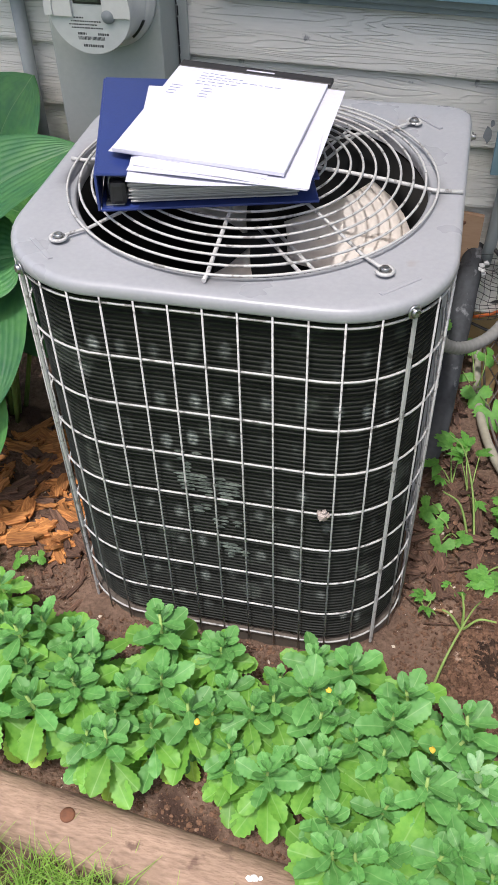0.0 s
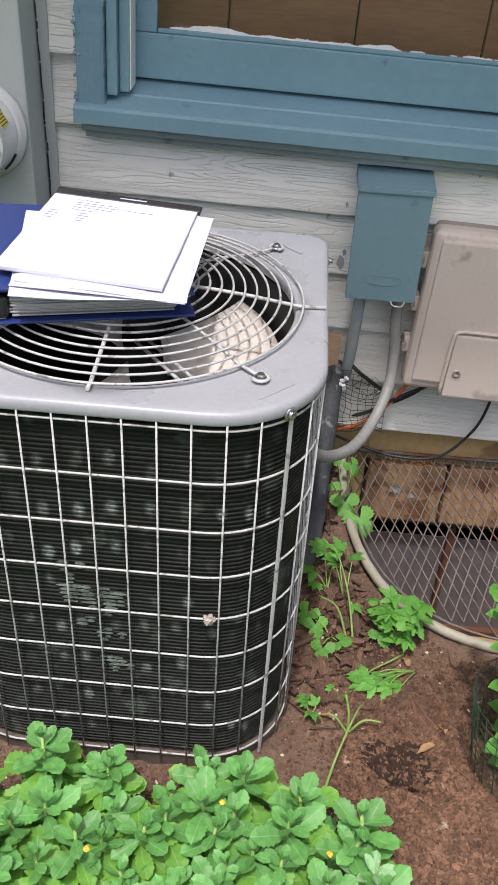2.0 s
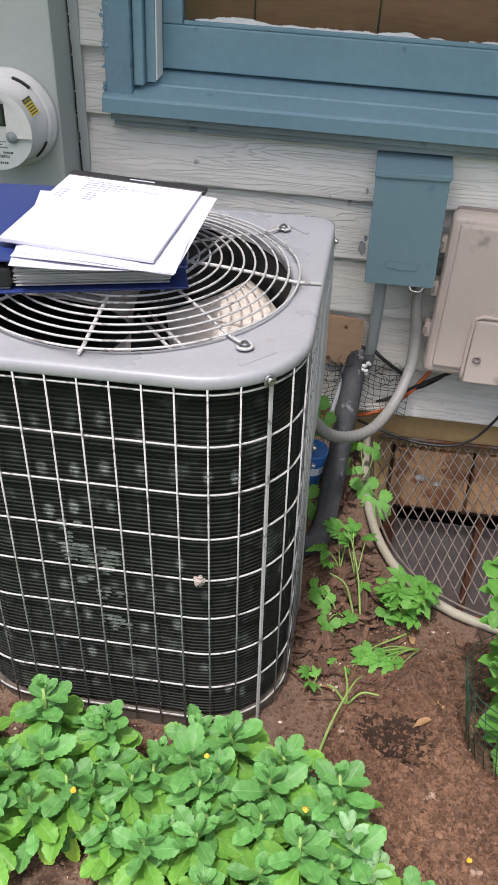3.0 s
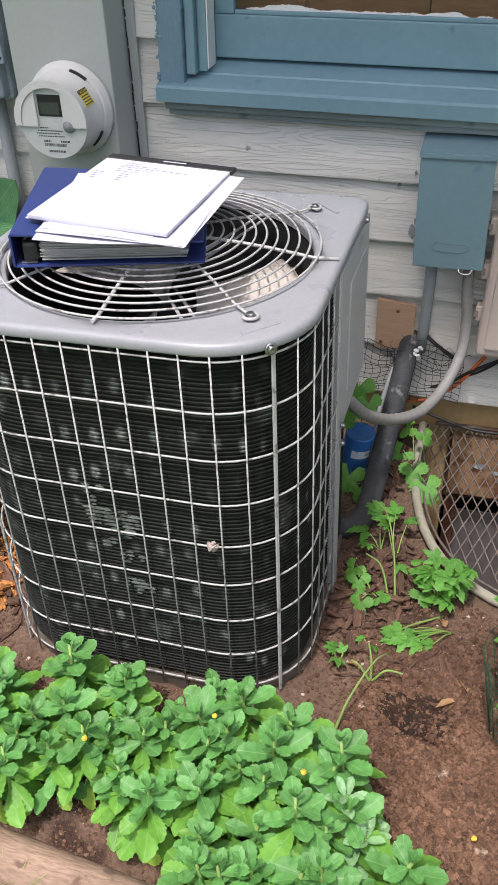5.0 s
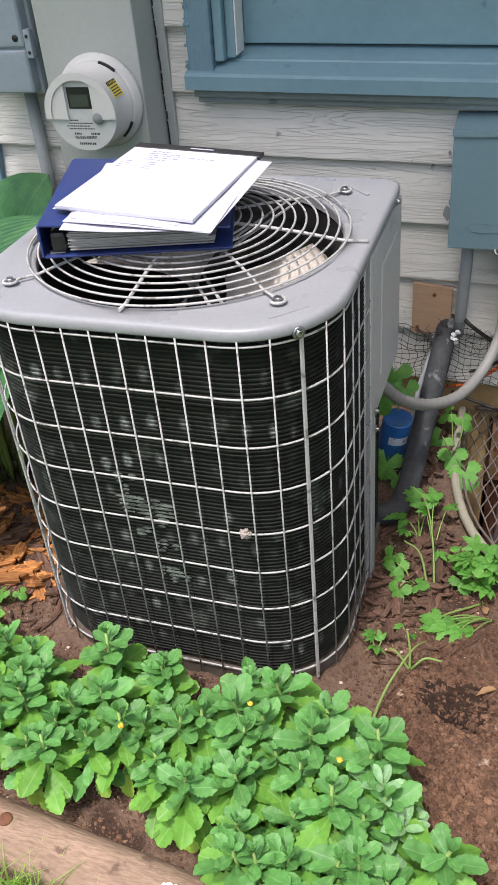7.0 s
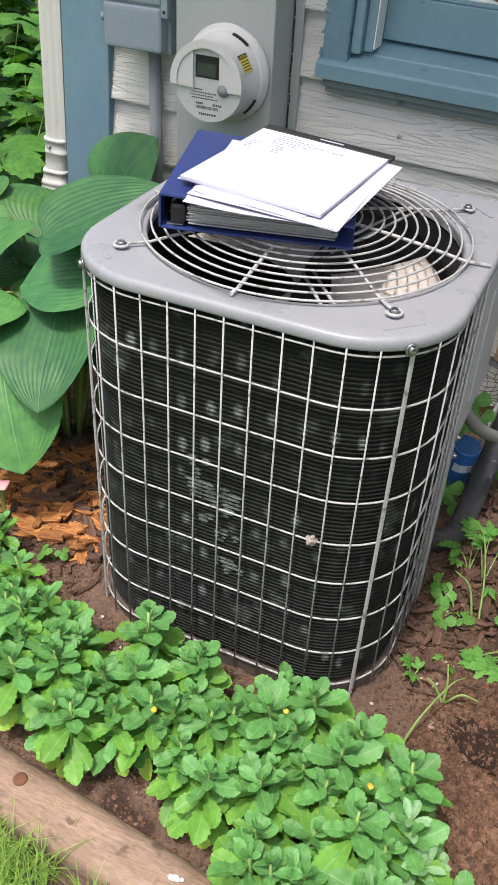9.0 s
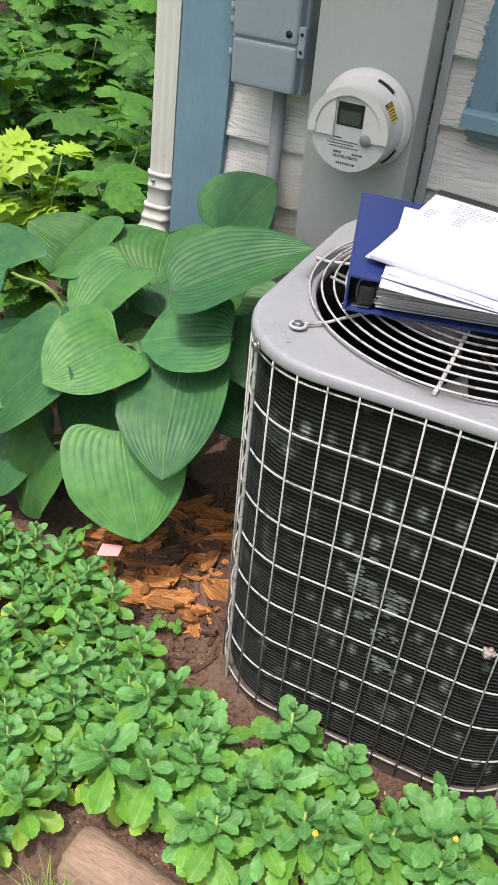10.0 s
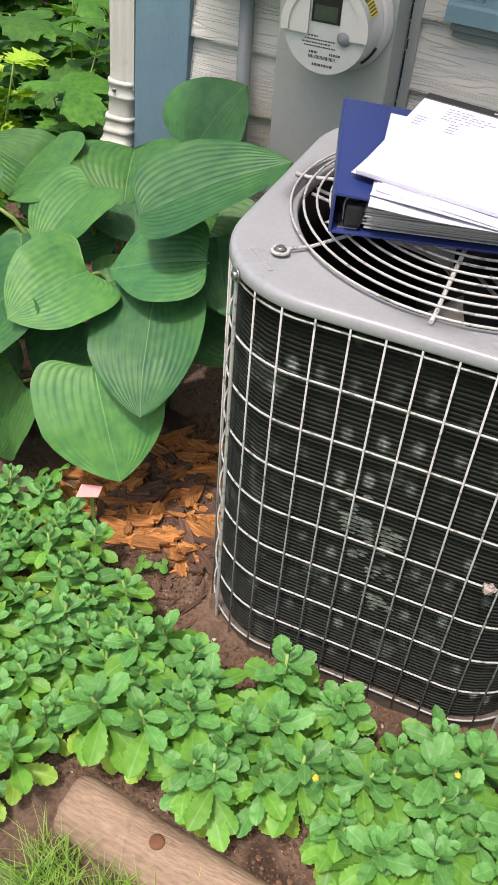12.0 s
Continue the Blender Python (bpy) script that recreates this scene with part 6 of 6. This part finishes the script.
for k in range(9):
    spots.append((-2.5 - 0.22 * k + rng.uniform(-0.1, 0.1), 3.9 + 0.5 * (k % 3) + rng.uniform(-0.2, 0.2), 0.0, rng.uniform(1.5, 1.9)))
scatter(wild, spots, rng)
ug = random.Random(44)
V, F = [], []
for _ in range(800):
    src = WILD_LEAF[ug.randrange(4)]
    j = ug.uniform(0, 1) ** 0.8
    y = 1.55 + 4.2 * j
    x = -1.32 - 0.45 * (y - 1.5) * 0.6 - ug.uniform(0, 1.5 + 0.5 * j)
    sc = ug.uniform(0.8, 1.5)
    m = Matrix.Translation((x, y, ug.uniform(0.03, 0.20))) @ Matrix.Rotation(ug.uniform(0, 6.28), 4, "Z") @ Matrix.Rotation(radians(ug.uniform(-35, 20)), 4, "X") @ Matrix.Diagonal((sc, sc, sc, 1))
    o = len(V)
    V += [m @ v.co for v in src.vertices]
    F += [[q + o for q in f.vertices] for f in src.polygons]
me = bpy.data.meshes.new("undergrowth")
me.from_pydata(V, [], F)
me.materials.append(WILD)
tagged(new("undergrowth", me), "low green undergrowth beneath the wild plants", "undergrowth", kind="stuff")
lime = [leafy("lime_plant", "small lime green plant among darker foliage", LIME_LEAF, 18, 0.50, 0.09, 81, 3)]
scatter(lime, [(-1.42, 1.55, 0.0, 1.5)], rng)
BROAD_LEAF = [palmate_mesh("leaf", WEED, 0.030, 0.55, 31 + k, 0.9) for k in range(3)]


def weed_spray(label, foot, leaves, seed):
    """A weed of single stalks from one foot; leaves: (place, size, turn in degrees, tilt in degrees, broad or cut)."""
    rng_ = random.Random(seed)
    foot = Vector((foot[0], foot[1], ground_z(foot[0], foot[1]) - 0.002))
    plant = thing("weed", label, "plant", foot, group="weeds by the unit")
    for at, size, turn, tilt, broad in leaves:
        at = Vector(at)
        path = smooth_path([foot, foot.lerp(at, 0.5) + Vector((rng_.uniform(-0.008, 0.008), 0, 0.006 + 0.06 * (at - foot).length)), at], 5)
        part("stalk", tube(B(), path, [0.0017 - 0.00007 * i for i in range(len(path))], 5), STEM, plant)
        ob = part("leaf", (BROAD_LEAF if broad else WEED_LEAF)[rng_.randrange(3)], None, plant)
        ob.matrix_basis = Matrix.Translation(at) @ Matrix.Rotation(radians(turn), 4, "Z") @ Matrix.Rotation(radians(tilt), 4, "X") @ Matrix.Rotation(radians(rng_.uniform(-20, 20)), 4, "Y") @ Matrix.Diagonal((size, size, size, 1))


weed_spray("weed with broad lobed green leaves behind the unit", (0.005, 1.56), [((0.020, 1.51, 0.265), 1.5, 170, -55, 1), ((0.042, 1.49, 0.235), 1.3, 200, -50, 1), ((0.010, 1.48, 0.215), 1.4, 150, -55, 1), ((-0.01, 1.52, 0.225), 1.2, 160, -50, 1)], 1)
weed_spray("low weed with one broad lobed leaf by the can", (0.000, 1.45), [((0.018, 1.445, 0.070), 1.5, 165, -55, 1), ((0.042, 1.425, 0.048), 1.2, 195, -45, 1)], 2)
weed_spray("weed with three lobed leaves by the well's rim", (0.150, 1.56), [((0.118, 1.60, 0.030), 1.5, 130, -40, 1), ((0.150, 1.53, 0.040), 1.4, 190, -40, 1), ((0.180, 1.49, 0.030), 1.5, 210, -30, 1), ((0.130, 1.66, 0.06), 1.1, 100, -40, 1), ((0.160, 1.62, 0.075), 1.0, 230, -40, 1)], 3)
weed_spray("sprawling cut-leaved weed on a long pale stalk", (0.150, 1.235), [((0.135, 1.330, 0.055), 1.1, 20, 25, 0), ((0.162, 1.315, 0.045), 1.0, -40, 15, 0), ((0.125, 1.285, 0.060), 0.9, 100, 35, 0), ((0.160, 1.200, 0.030), 0.8, 230, 10, 0)], 4)
weed_spray("cut-leaved weed beside the black pipe", (0.115, 1.270), [((0.082, 1.290, 0.030), 1.1, 120, 25, 0), ((0.105, 1.335, 0.050), 1.1, 80, 20, 0), ((0.090, 1.250, 0.030), 0.8, 160, 30, 0), ((0.125, 1.320, 0.040), 0.8, 10, 30, 0)], 12)
weed_spray("small broad-leaved weed in the bark", (0.120, 1.130), [((0.078, 1.185, 0.030), 1.0, 140, -40, 1), ((0.088, 1.150, 0.034), 1.0, 190, -40, 1), ((0.104, 1.095, 0.030), 1.0, 170, -40, 1), ((0.130, 1.110, 0.026), 0.8, 250, 20, 1)], 5)
bush = random.Random(6)
weed_spray("bushy bright green cut-leaved weed against the rim", (0.255, 1.135), [((0.252 + bush.uniform(-0.052, 0.048), 1.150 + bush.uniform(-0.035, 0.040), bush.uniform(0.025, 0.085)), bush.uniform(0.75, 1.15), bush.uniform(0, 360), bush.uniform(-35, 30), 1 if k % 4 == 0 else 0) for k in range(26)], 6)
weed_spray("wilted cut-leaved weed lying flat on the soil", (0.285, 1.075), [((0.175 + 0.012 * k, 1.020 + 0.018 * (k % 2), 0.016), 0.85, 60 + 25 * (k % 5), 5, 0) for k in range(7)], 7)
weed_spray("tiny green seedling in the soil", (0.085, 0.955), [((0.076, 0.970, 0.018), 0.65, 120, 30, 0), ((0.092, 0.962, 0.020), 0.6, 30, 30, 0), ((0.084, 0.945, 0.018), 0.6, 200, 30, 0)], 8)
weed_spray("tiny green seedling in the soil", (0.130, 1.000), [((0.124, 1.005, 0.014), 0.5, 120, 20, 0), ((0.138, 0.995, 0.014), 0.5, 220, 20, 0)], 9)
weed_spray("pale green weed beside the plant tag", (-0.86, 0.95), [((-0.880, 0.945, 0.06), 1.1, 160, -40, 1), ((-0.845, 0.940, 0.05), 1.0, 200, -40, 1), ((-0.900, 0.960, 0.09), 1.1, 140, -30, 1), ((-0.870, 0.970, 0.10), 1.0, 90, -30, 1)], 10)
weed_spray("small round-leaved seedling on the bark", (-0.645, 0.905), [((-0.655, 0.900, 0.035), 0.8, 150, -30, 1), ((-0.630, 0.910, 0.030), 0.6, 240, -30, 1)], 11)

# long shoots and grass tufts in the soil
for pts in ([(0.105, 0.79, 0.0), (0.125, 0.84, 0.05), (0.155, 0.91, 0.07), (0.175, 0.955, 0.05)], [(0.150, 0.925, 0.0), (0.148, 0.935, 0.04), (0.140, 0.95, 0.07)], [(0.152, 0.925, 0.0), (0.175, 0.930, 0.03), (0.205, 0.932, 0.028)], [(0.150, 0.922, 0.0), (0.128, 0.93, 0.03), (0.112, 0.935, 0.035)], [(0.165, 1.13, 0.0), (0.150, 1.20, 0.06), (0.125, 1.27, 0.10), (0.095, 1.30, 0.11)], [(0.155, 1.12, 0.0), (0.130, 1.17, 0.05), (0.095, 1.19, 0.06)], [(0.27, 1.12, 0.0), (0.235, 1.085, 0.012), (0.19, 1.05, 0.014), (0.15, 1.00, 0.004)]):
    solo("grass_shoot", tube(B(), smooth_path(pts, 6), [0.0028 * (1 - 0.035 * i) for i in range(6 * (len(pts) - 1) + 1)], 5), STEM, "single pale green grass shoot in the soil", "grass", group="shoots in the soil")

# ---- catmint in a wire basket ----
bk = thing("wire_basket", "cylinder of dark green wire fencing round a young plant", "wire guard", (0.446, 0.880, 0.0))
bm = B()
for k in range(24):
    a = 2 * math.pi * k / 24
    tube(bm, [(0.446 + 0.085 * math.cos(a), 0.880 + 0.085 * math.sin(a), -0.01), (0.422 + 0.094 * math.cos(a), 0.880 + 0.092 * math.sin(a), 0.19)], 0.0009, 4)
for k in range(9):
    z = 0.01 + k * 0.022
    tube(bm, [(0.446 - 0.126 * z + (0.0855 + 0.045 * z) * math.cos(2 * math.pi * q / 28), 0.880 + (0.0855 + 0.035 * z) * math.sin(2 * math.pi * q / 28), z) for q in range(28)], 0.0009, 4, closed=True)
part("wire_netting", bm, GREENWIRE, bk)


def mint_outline(t):
    return 0.011 * math.sin(math.pi * min(1, t ** 0.7)) ** 0.8 * (1 + (0.1 if int(t * 14) % 2 else -0.08))


MINT = [leaf_mesh("leaf", mint_outline, 0.030, WEED, cup=0.2, droop=0.25, nl=10, ripple=0.002, seed=k) for k in range(2)]
mint = thing("catmint", "catmint with toothed leaves and lilac flowers inside the wire guard", "plant", (0.446, 0.880, 0.0))
mr = random.Random(3)
for s in range(20):
    a = mr.uniform(0, 6.28)
    q = mr.uniform(0.2, 1)
    top = Vector((0.446 + math.cos(a) * 0.115 * q - 0.045, 0.900 + math.sin(a) * 0.10 * q, mr.uniform(0.20, 0.38)))
    path = smooth_path([(0.446 + math.cos(a) * 0.04, 0.880 + math.sin(a) * 0.04, 0.0), (0.446 + math.cos(a) * 0.07 * q, 0.880 + math.sin(a) * 0.07 * q, top.z * 0.6), top], 6)
    part("stem", tube(B(), path, 0.002, 5), STEM, mint)
    for k in range(2, len(path)):
        for h in range(2):
            ob = part("leaf", MINT[mr.randrange(2)], None, mint)
            sc = mr.uniform(1.2, 2.0) * (1.15 - 0.4 * k / len(path))
            ob.matrix_basis = Matrix.Translation(path[k]) @ Matrix.Rotation(k * 1.57 + math.pi * h + mr.uniform(-0.3, 0.3), 4, "Z") @ Matrix.Rotation(radians(mr.uniform(-20, 35)), 4, "X") @ Matrix.Diagonal((sc, sc, sc, 1))
    if s % 3 == 0:
        bm = B()
        for k in range(6):
            lump(bm, path[-2 - k % 3] + Vector((mr.uniform(-0.012, 0.012), mr.uniform(-0.014, 0.002), mr.uniform(-0.01, 0.01))), 0.004, mr, 0.8)
        part("flower", bm, PURPLE, mint, "lilac flower cluster")

# ---- mulch, clods, grit, twigs, grass ----


def chip_mesh(seed, material):
    rng_ = random.Random(seed)
    bm = B()
    cols, rows_ = 5, 4
    left, right = [rng_.uniform(-1.15, -0.55) for _ in range(cols)], [rng_.uniform(0.55, 1.15) for _ in range(cols)]
    lean = rng_.uniform(-0.3, 0.3)
    top, low = [], []
    for i in range(cols):
        u = i / (cols - 1) - 0.5
        a_, b_ = [], []
        for j in range(rows_):
            y = left[i] + (right[i] - left[i]) * j / (rows_ - 1)
            x = u * (1.0 - 0.35 * abs(y) ** 2) + lean * y * 0.4
            z = 0.10 * math.cos(u * 2.4) + 0.16 * noise.noise(Vector((u * 5, y * 1.5, seed))) + 0.10 * noise.noise(Vector((u * 11, y * 3, seed + 9)))
            a_.append(bm.verts.new((x * 0.019, y * 0.021, z * 0.019 + 0.0014 * (1 - abs(u)))))
            b_.append(bm.verts.new((x * 0.018, y * 0.020, z * 0.019 - 0.0032)))
        top.append(a_)
        low.append(b_)
    for i in range(cols - 1):
        for j in range(rows_ - 1):
            bm.faces.new((top[i][j], top[i + 1][j], top[i + 1][j + 1], top[i][j + 1]))
        bm.faces.new((low[i][0], low[i + 1][0], top[i + 1][0], top[i][0]))
        bm.faces.new((top[i][-1], top[i + 1][-1], low[i + 1][-1], low[i][-1]))
    for j in range(rows_ - 1):
        bm.faces.new((low[0][j], top[0][j], top[0][j + 1], low[0][j + 1]))
        bm.faces.new((top[-1][j], low[-1][j], low[-1][j + 1], top[-1][j + 1]))
    return mesh_of("chip", bm, material)


CHIPS = [[chip_mesh(k, CHIP) for k in range(5)], [chip_mesh(k + 9, CHIPORANGE) for k in range(5)]]


def mulch(label, tone, count, region, seed, scale):
    rng_ = random.Random(seed)
    bed = thing("bark_mulch", label, "bark mulch")
    made = 0
    while made < count:
        x, y, ok = region(rng_)
        if not ok:
            continue
        ob = part("chip", CHIPS[tone if rng_.random() < 0.72 else 0][rng_.randrange(5)], None, bed)
        s = rng_.uniform(*scale)
        ob.matrix_basis = Matrix.Translation((x, y, ground_z(x, y) + rng_.uniform(0.001, 0.014))) @ Matrix.Rotation(rng_.gauss(1.57, 0.65) if tone else rng_.uniform(0, 6.28), 4, "Z") @ Matrix.Rotation(radians(rng_.gauss(0, 12)), 4, "X") @ Matrix.Rotation(radians(rng_.gauss(0, 12)), 4, "Y") @ Matrix.Diagonal((s, s * rng_.uniform(0.6, 1.7), s, 1))
        made += 1


def right_bed(r):
    x, y = r.uniform(0.05, 0.22), r.uniform(0.98, 1.70)
    return x, y, x < 0.22 - 0.25 * max(0, 1.2 - y) and not in_well(x, y, 1.07)


def left_bed(r):
    x, y = r.uniform(-0.90, -0.55), r.uniform(0.92, 1.25)
    return x, y, y > 0.930 + 0.15 * max(0, -0.62 - x)


mulch("brown bark chips strewn beside the unit", 0, 270, right_bed, 1, (0.25, 0.95))
mulch("orange-brown bark chips under the hosta", 1, 290, left_bed, 2, (0.35, 1.7))


def scatter_lumps(name, material, label, category, count, region, sizes, seed, squash=0.7):
    rng_ = random.Random(seed)
    base = []
    for k in range(6):
        b = B()
        lump(b, (0, 0, 0), 1.0, rng_, squash, 1 if k < 3 else 2, 0.55)
        b.verts.ensure_lookup_table()
        base.append(([v.co.copy() for v in b.verts], [[v.index for v in f.verts] for f in b.faces]))
        b.free()
    V, F = [], []
    while count:
        x, y, ok = region(rng_)
        if not ok:
            continue
        count -= 1
        s = sizes[0] + (sizes[1] - sizes[0]) * rng_.random() ** 4.5
        co, fa = base[rng_.randrange(3) + (3 if s > 0.0045 else 0)]
        o = len(V)
        t, ex, ey = rng_.uniform(0, 6.28), rng_.uniform(0.6, 1.35), rng_.uniform(0.6, 1.35)
        z = ground_z(x, y) + s * 0.10
        V += [(x + s * (ex * c.x * math.cos(t) - ey * c.y * math.sin(t)), y + s * (ex * c.x * math.sin(t) + ey * c.y * math.cos(t)), z + s * c.z) for c in co]
        F += [[i + o for i in f] for f in fa]
    me = bpy.data.meshes.new(name)
    me.from_pydata(V, [], F)
    me.materials.append(material)
    return tagged(new(name, me), label, category, kind="stuff")


def bare(r):
    x, y = r.uniform(-0.75, 0.62), r.uniform(0.40, 1.40)
    in_unit = abs(x - UX) < UH and abs(y - UY) < UH
    return x, y, not in_unit and not in_well(x, y, 1.05) and not (y < 0.50 - 0.1 * (x + 0.548))


def mound(r):
    x, y = r.gauss(0.33, 0.13), r.gauss(0.76, 0.14)
    return x, y, x > 0.12 and not in_well(x, y, 1.05) and y > 0.35


scatter_lumps("soil_clods", CLOD, "loose brown clods of dug soil", "soil", 46000, bare, (0.0006, 0.0046), 21, 0.9)
scatter_lumps("soil_clods", CLOD, "heap of freshly dug reddish clods", "soil", 40000, mound, (0.0006, 0.0072), 22, 0.9)
scatter_lumps("soil_clods", CLOD, "larger clods of dug soil", "soil", 160, mound, (0.003, 0.013), 29, 0.8)


def hollow(r):
    x, y = r.gauss(0.236, 0.036), r.gauss(0.868, 0.024)
    return x, y, ((x - 0.236) / 0.062) ** 2 + ((y - 0.868) / 0.044) ** 2 < 0.85 + 0.45 * noise.noise(Vector((x * 40, y * 40, 1))) + 0.9 * r.random() ** 4


def dark_flecks(r):
    x, y = r.gauss(0.235, 0.05), r.gauss(0.70, 0.08)
    return x, y, x > 0.15


scatter_lumps("soil_clods", DARKSOIL, "dark crumbs in a freshly dug hollow", "soil", 13000, hollow, (0.0014, 0.0062), 31, 0.8)
scatter_lumps("soil_clods", DARKSOIL, "dark crumbs among the paler soil", "soil", 500, dark_flecks, (0.0006, 0.004), 32, 0.8)
scatter_lumps("grit", GRIT, "pale grit and wood crumbs in the soil", "grit", 1300, bare, (0.001, 0.0042), 23, 0.5)


def lawn():
    rng_ = random.Random(8)
    V, F = [], []
    for _ in range(6500):
        x, y = rng_.uniform(-0.75, 0.05), rng_.uniform(0.20, 0.430)
        if x < -0.56 or y > 0.424 - 0.1 * (x + 0.548) or noise.noise(Vector((x * 14, y * 14, 3))) < -0.15:
            continue
        L, w, a = rng_.uniform(0.03, 0.095), rng_.uniform(0.0008, 0.0020), rng_.uniform(0, 6.28)
        bend = rng_.uniform(0.2, 1.1)
        o, z0 = len(V), ground_z(x, y) - 0.004
        sx, sy = -math.sin(a) * w, math.cos(a) * w
        for k in range(4):
            t = k / 3
            px_, py_, pz_ = x + math.cos(a) * L * bend * t * t, y + math.sin(a) * L * bend * t * t, z0 + L * (t - 0.3 * bend * t * t)
            f = 1 - 0.9 * t
            V += [(px_ - sx * f, py_ - sy * f, pz_), (px_ + sx * f, py_ + sy * f, pz_)]
        F += [(o + 2 * k, o + 2 * k + 1, o + 2 * k + 3, o + 2 * k + 2) for k in range(3)]
    me = bpy.data.meshes.new("lawn_grass")
    me.from_pydata(V, [], F)
    me.materials.append(GRASS)
    tagged(new("lawn_grass", me), "uncut lawn grass in front of the timber", "grass", kind="stuff")


lawn()
bm = B()
prism(bm, [(-0.026, -0.012), (0.024, -0.010), (0.026, 0.012), (-0.024, 0.014)], 0, 0.002, Matrix.Translation((-0.786, 0.933, 0.118)) @ Matrix.Rotation(radians(-22), 4, "Y") @ Matrix.Rotation(radians(24), 4, "X"))
tag = thing("plant_tag", "faded pink plastic plant tag stuck in the bed", "plant tag", (-0.786, 0.935, 0.0))
part("tag", bm, PINK, tag)
part("stake", box(B(), -0.790, -0.782, 0.937, 0.939, -0.01, 0.115), STEM, tag)
bm = B()
lump(bm, (-0.091, 0.816, 0.372), 0.009, random.Random(4), 0.9)
for k in range(5):
    lump(bm, (-0.091 + 0.006 * math.cos(k * 1.3), 0.817, 0.372 + 0.007 * math.sin(k * 1.3)), 0.005, random.Random(k), 0.8)
solo("dried_blossom", bm, TANDARK, "dried beige blossom caught on the wire grille", "dried flower")
for x, y, z in ((-0.220, 0.570, 0.188), (0.100, 0.600, 0.180), (0.345, 0.640, 0.05), (-0.05, 0.66, 0.178)):
    bm = B()
    lump(bm, (x, y, z), 0.0045, random.Random(int(x * 1000) + 900), 0.6, 2)
    solo("fallen_petal", bm, BUD, "small yellow petal fallen on the leaves", "petal", group="fallen petals")
tw = random.Random(17)
for x, y in ((0.20, 0.93), (0.28, 0.90), (0.33, 0.92), (0.10, 0.93), (0.16, 1.05), (0.36, 1.05), (-0.18, 0.60)):
    a, L = tw.uniform(0, 6.28), tw.uniform(0.05, 0.13)
    pts = [(x + math.cos(a) * L * t + tw.uniform(-0.006, 0.006), y + math.sin(a) * L * t * 0.6 + tw.uniform(-0.006, 0.006), ground_z(x + math.cos(a) * L * t, y + math.sin(a) * L * t * 0.6) + 0.004 + 0.006 * tw.random()) for t in (0, 0.35, 0.7, 1)]
    solo("twig", tube(B(), smooth_path(pts, 5), 0.0016, 5), CHIP, "thin dry brown twig lying on the soil", "twig", group="twigs on the soil")

# dry leaves, pale petals, shredded bark on the soil
dl = random.Random(33)
DRY = [leaf_mesh("leaf", lambda t: 0.010 * math.sin(math.pi * min(1, t ** 0.8)), 0.045, DRYLEAF, cup=0.5, droop=0.3, ripple=0.006, seed=k) for k in range(2)]
for x, y, a, s in ((0.318, 0.925, 0.3, 1.0), (0.300, 0.905, 1.9, 0.8), (0.268, 1.075, 0.4, 0.8), (0.125, 0.945, 1.2, 0.6)):
    leaf = thing("dry_leaf", "curled dry tan leaf lying on the soil", "leaf", (x, y, ground_z(x, y)), group="dry leaves on the soil")
    ob = part("blade", DRY[dl.randrange(2)], None, leaf, local=True)
    ob.matrix_basis = Matrix.Translation((0, 0, 0.008)) @ Matrix.Rotation(a, 4, "Z") @ Matrix.Rotation(0.25, 4, "Y") @ Matrix.Diagonal((s, s, s, 1))
strewn = thing("bark_mulch", "few brown bark shreds strewn over the bare soil", "bark mulch")
for k in range(120):
    x, y = (dl.uniform(0.08, 0.42), dl.uniform(0.62, 1.10)) if k < 70 else (dl.uniform(-0.80, -0.53), dl.uniform(0.82, 0.96))
    if in_well(x, y, 1.05) or 0 < x < 0.10 and y > 0.78:
        continue
    ob = part("chip", CHIPS[0][dl.randrange(5)], None, strewn)
    s = dl.uniform(0.2, 0.75)
    ob.matrix_basis = Matrix.Translation((x, y, ground_z(x, y) + 0.003)) @ Matrix.Rotation(dl.uniform(0, 6.28), 4, "Z") @ Matrix.Rotation(dl.gauss(0, 0.15), 4, "X") @ Matrix.Diagonal((s * 0.7, s * dl.uniform(0.8, 2.2), s, 1))
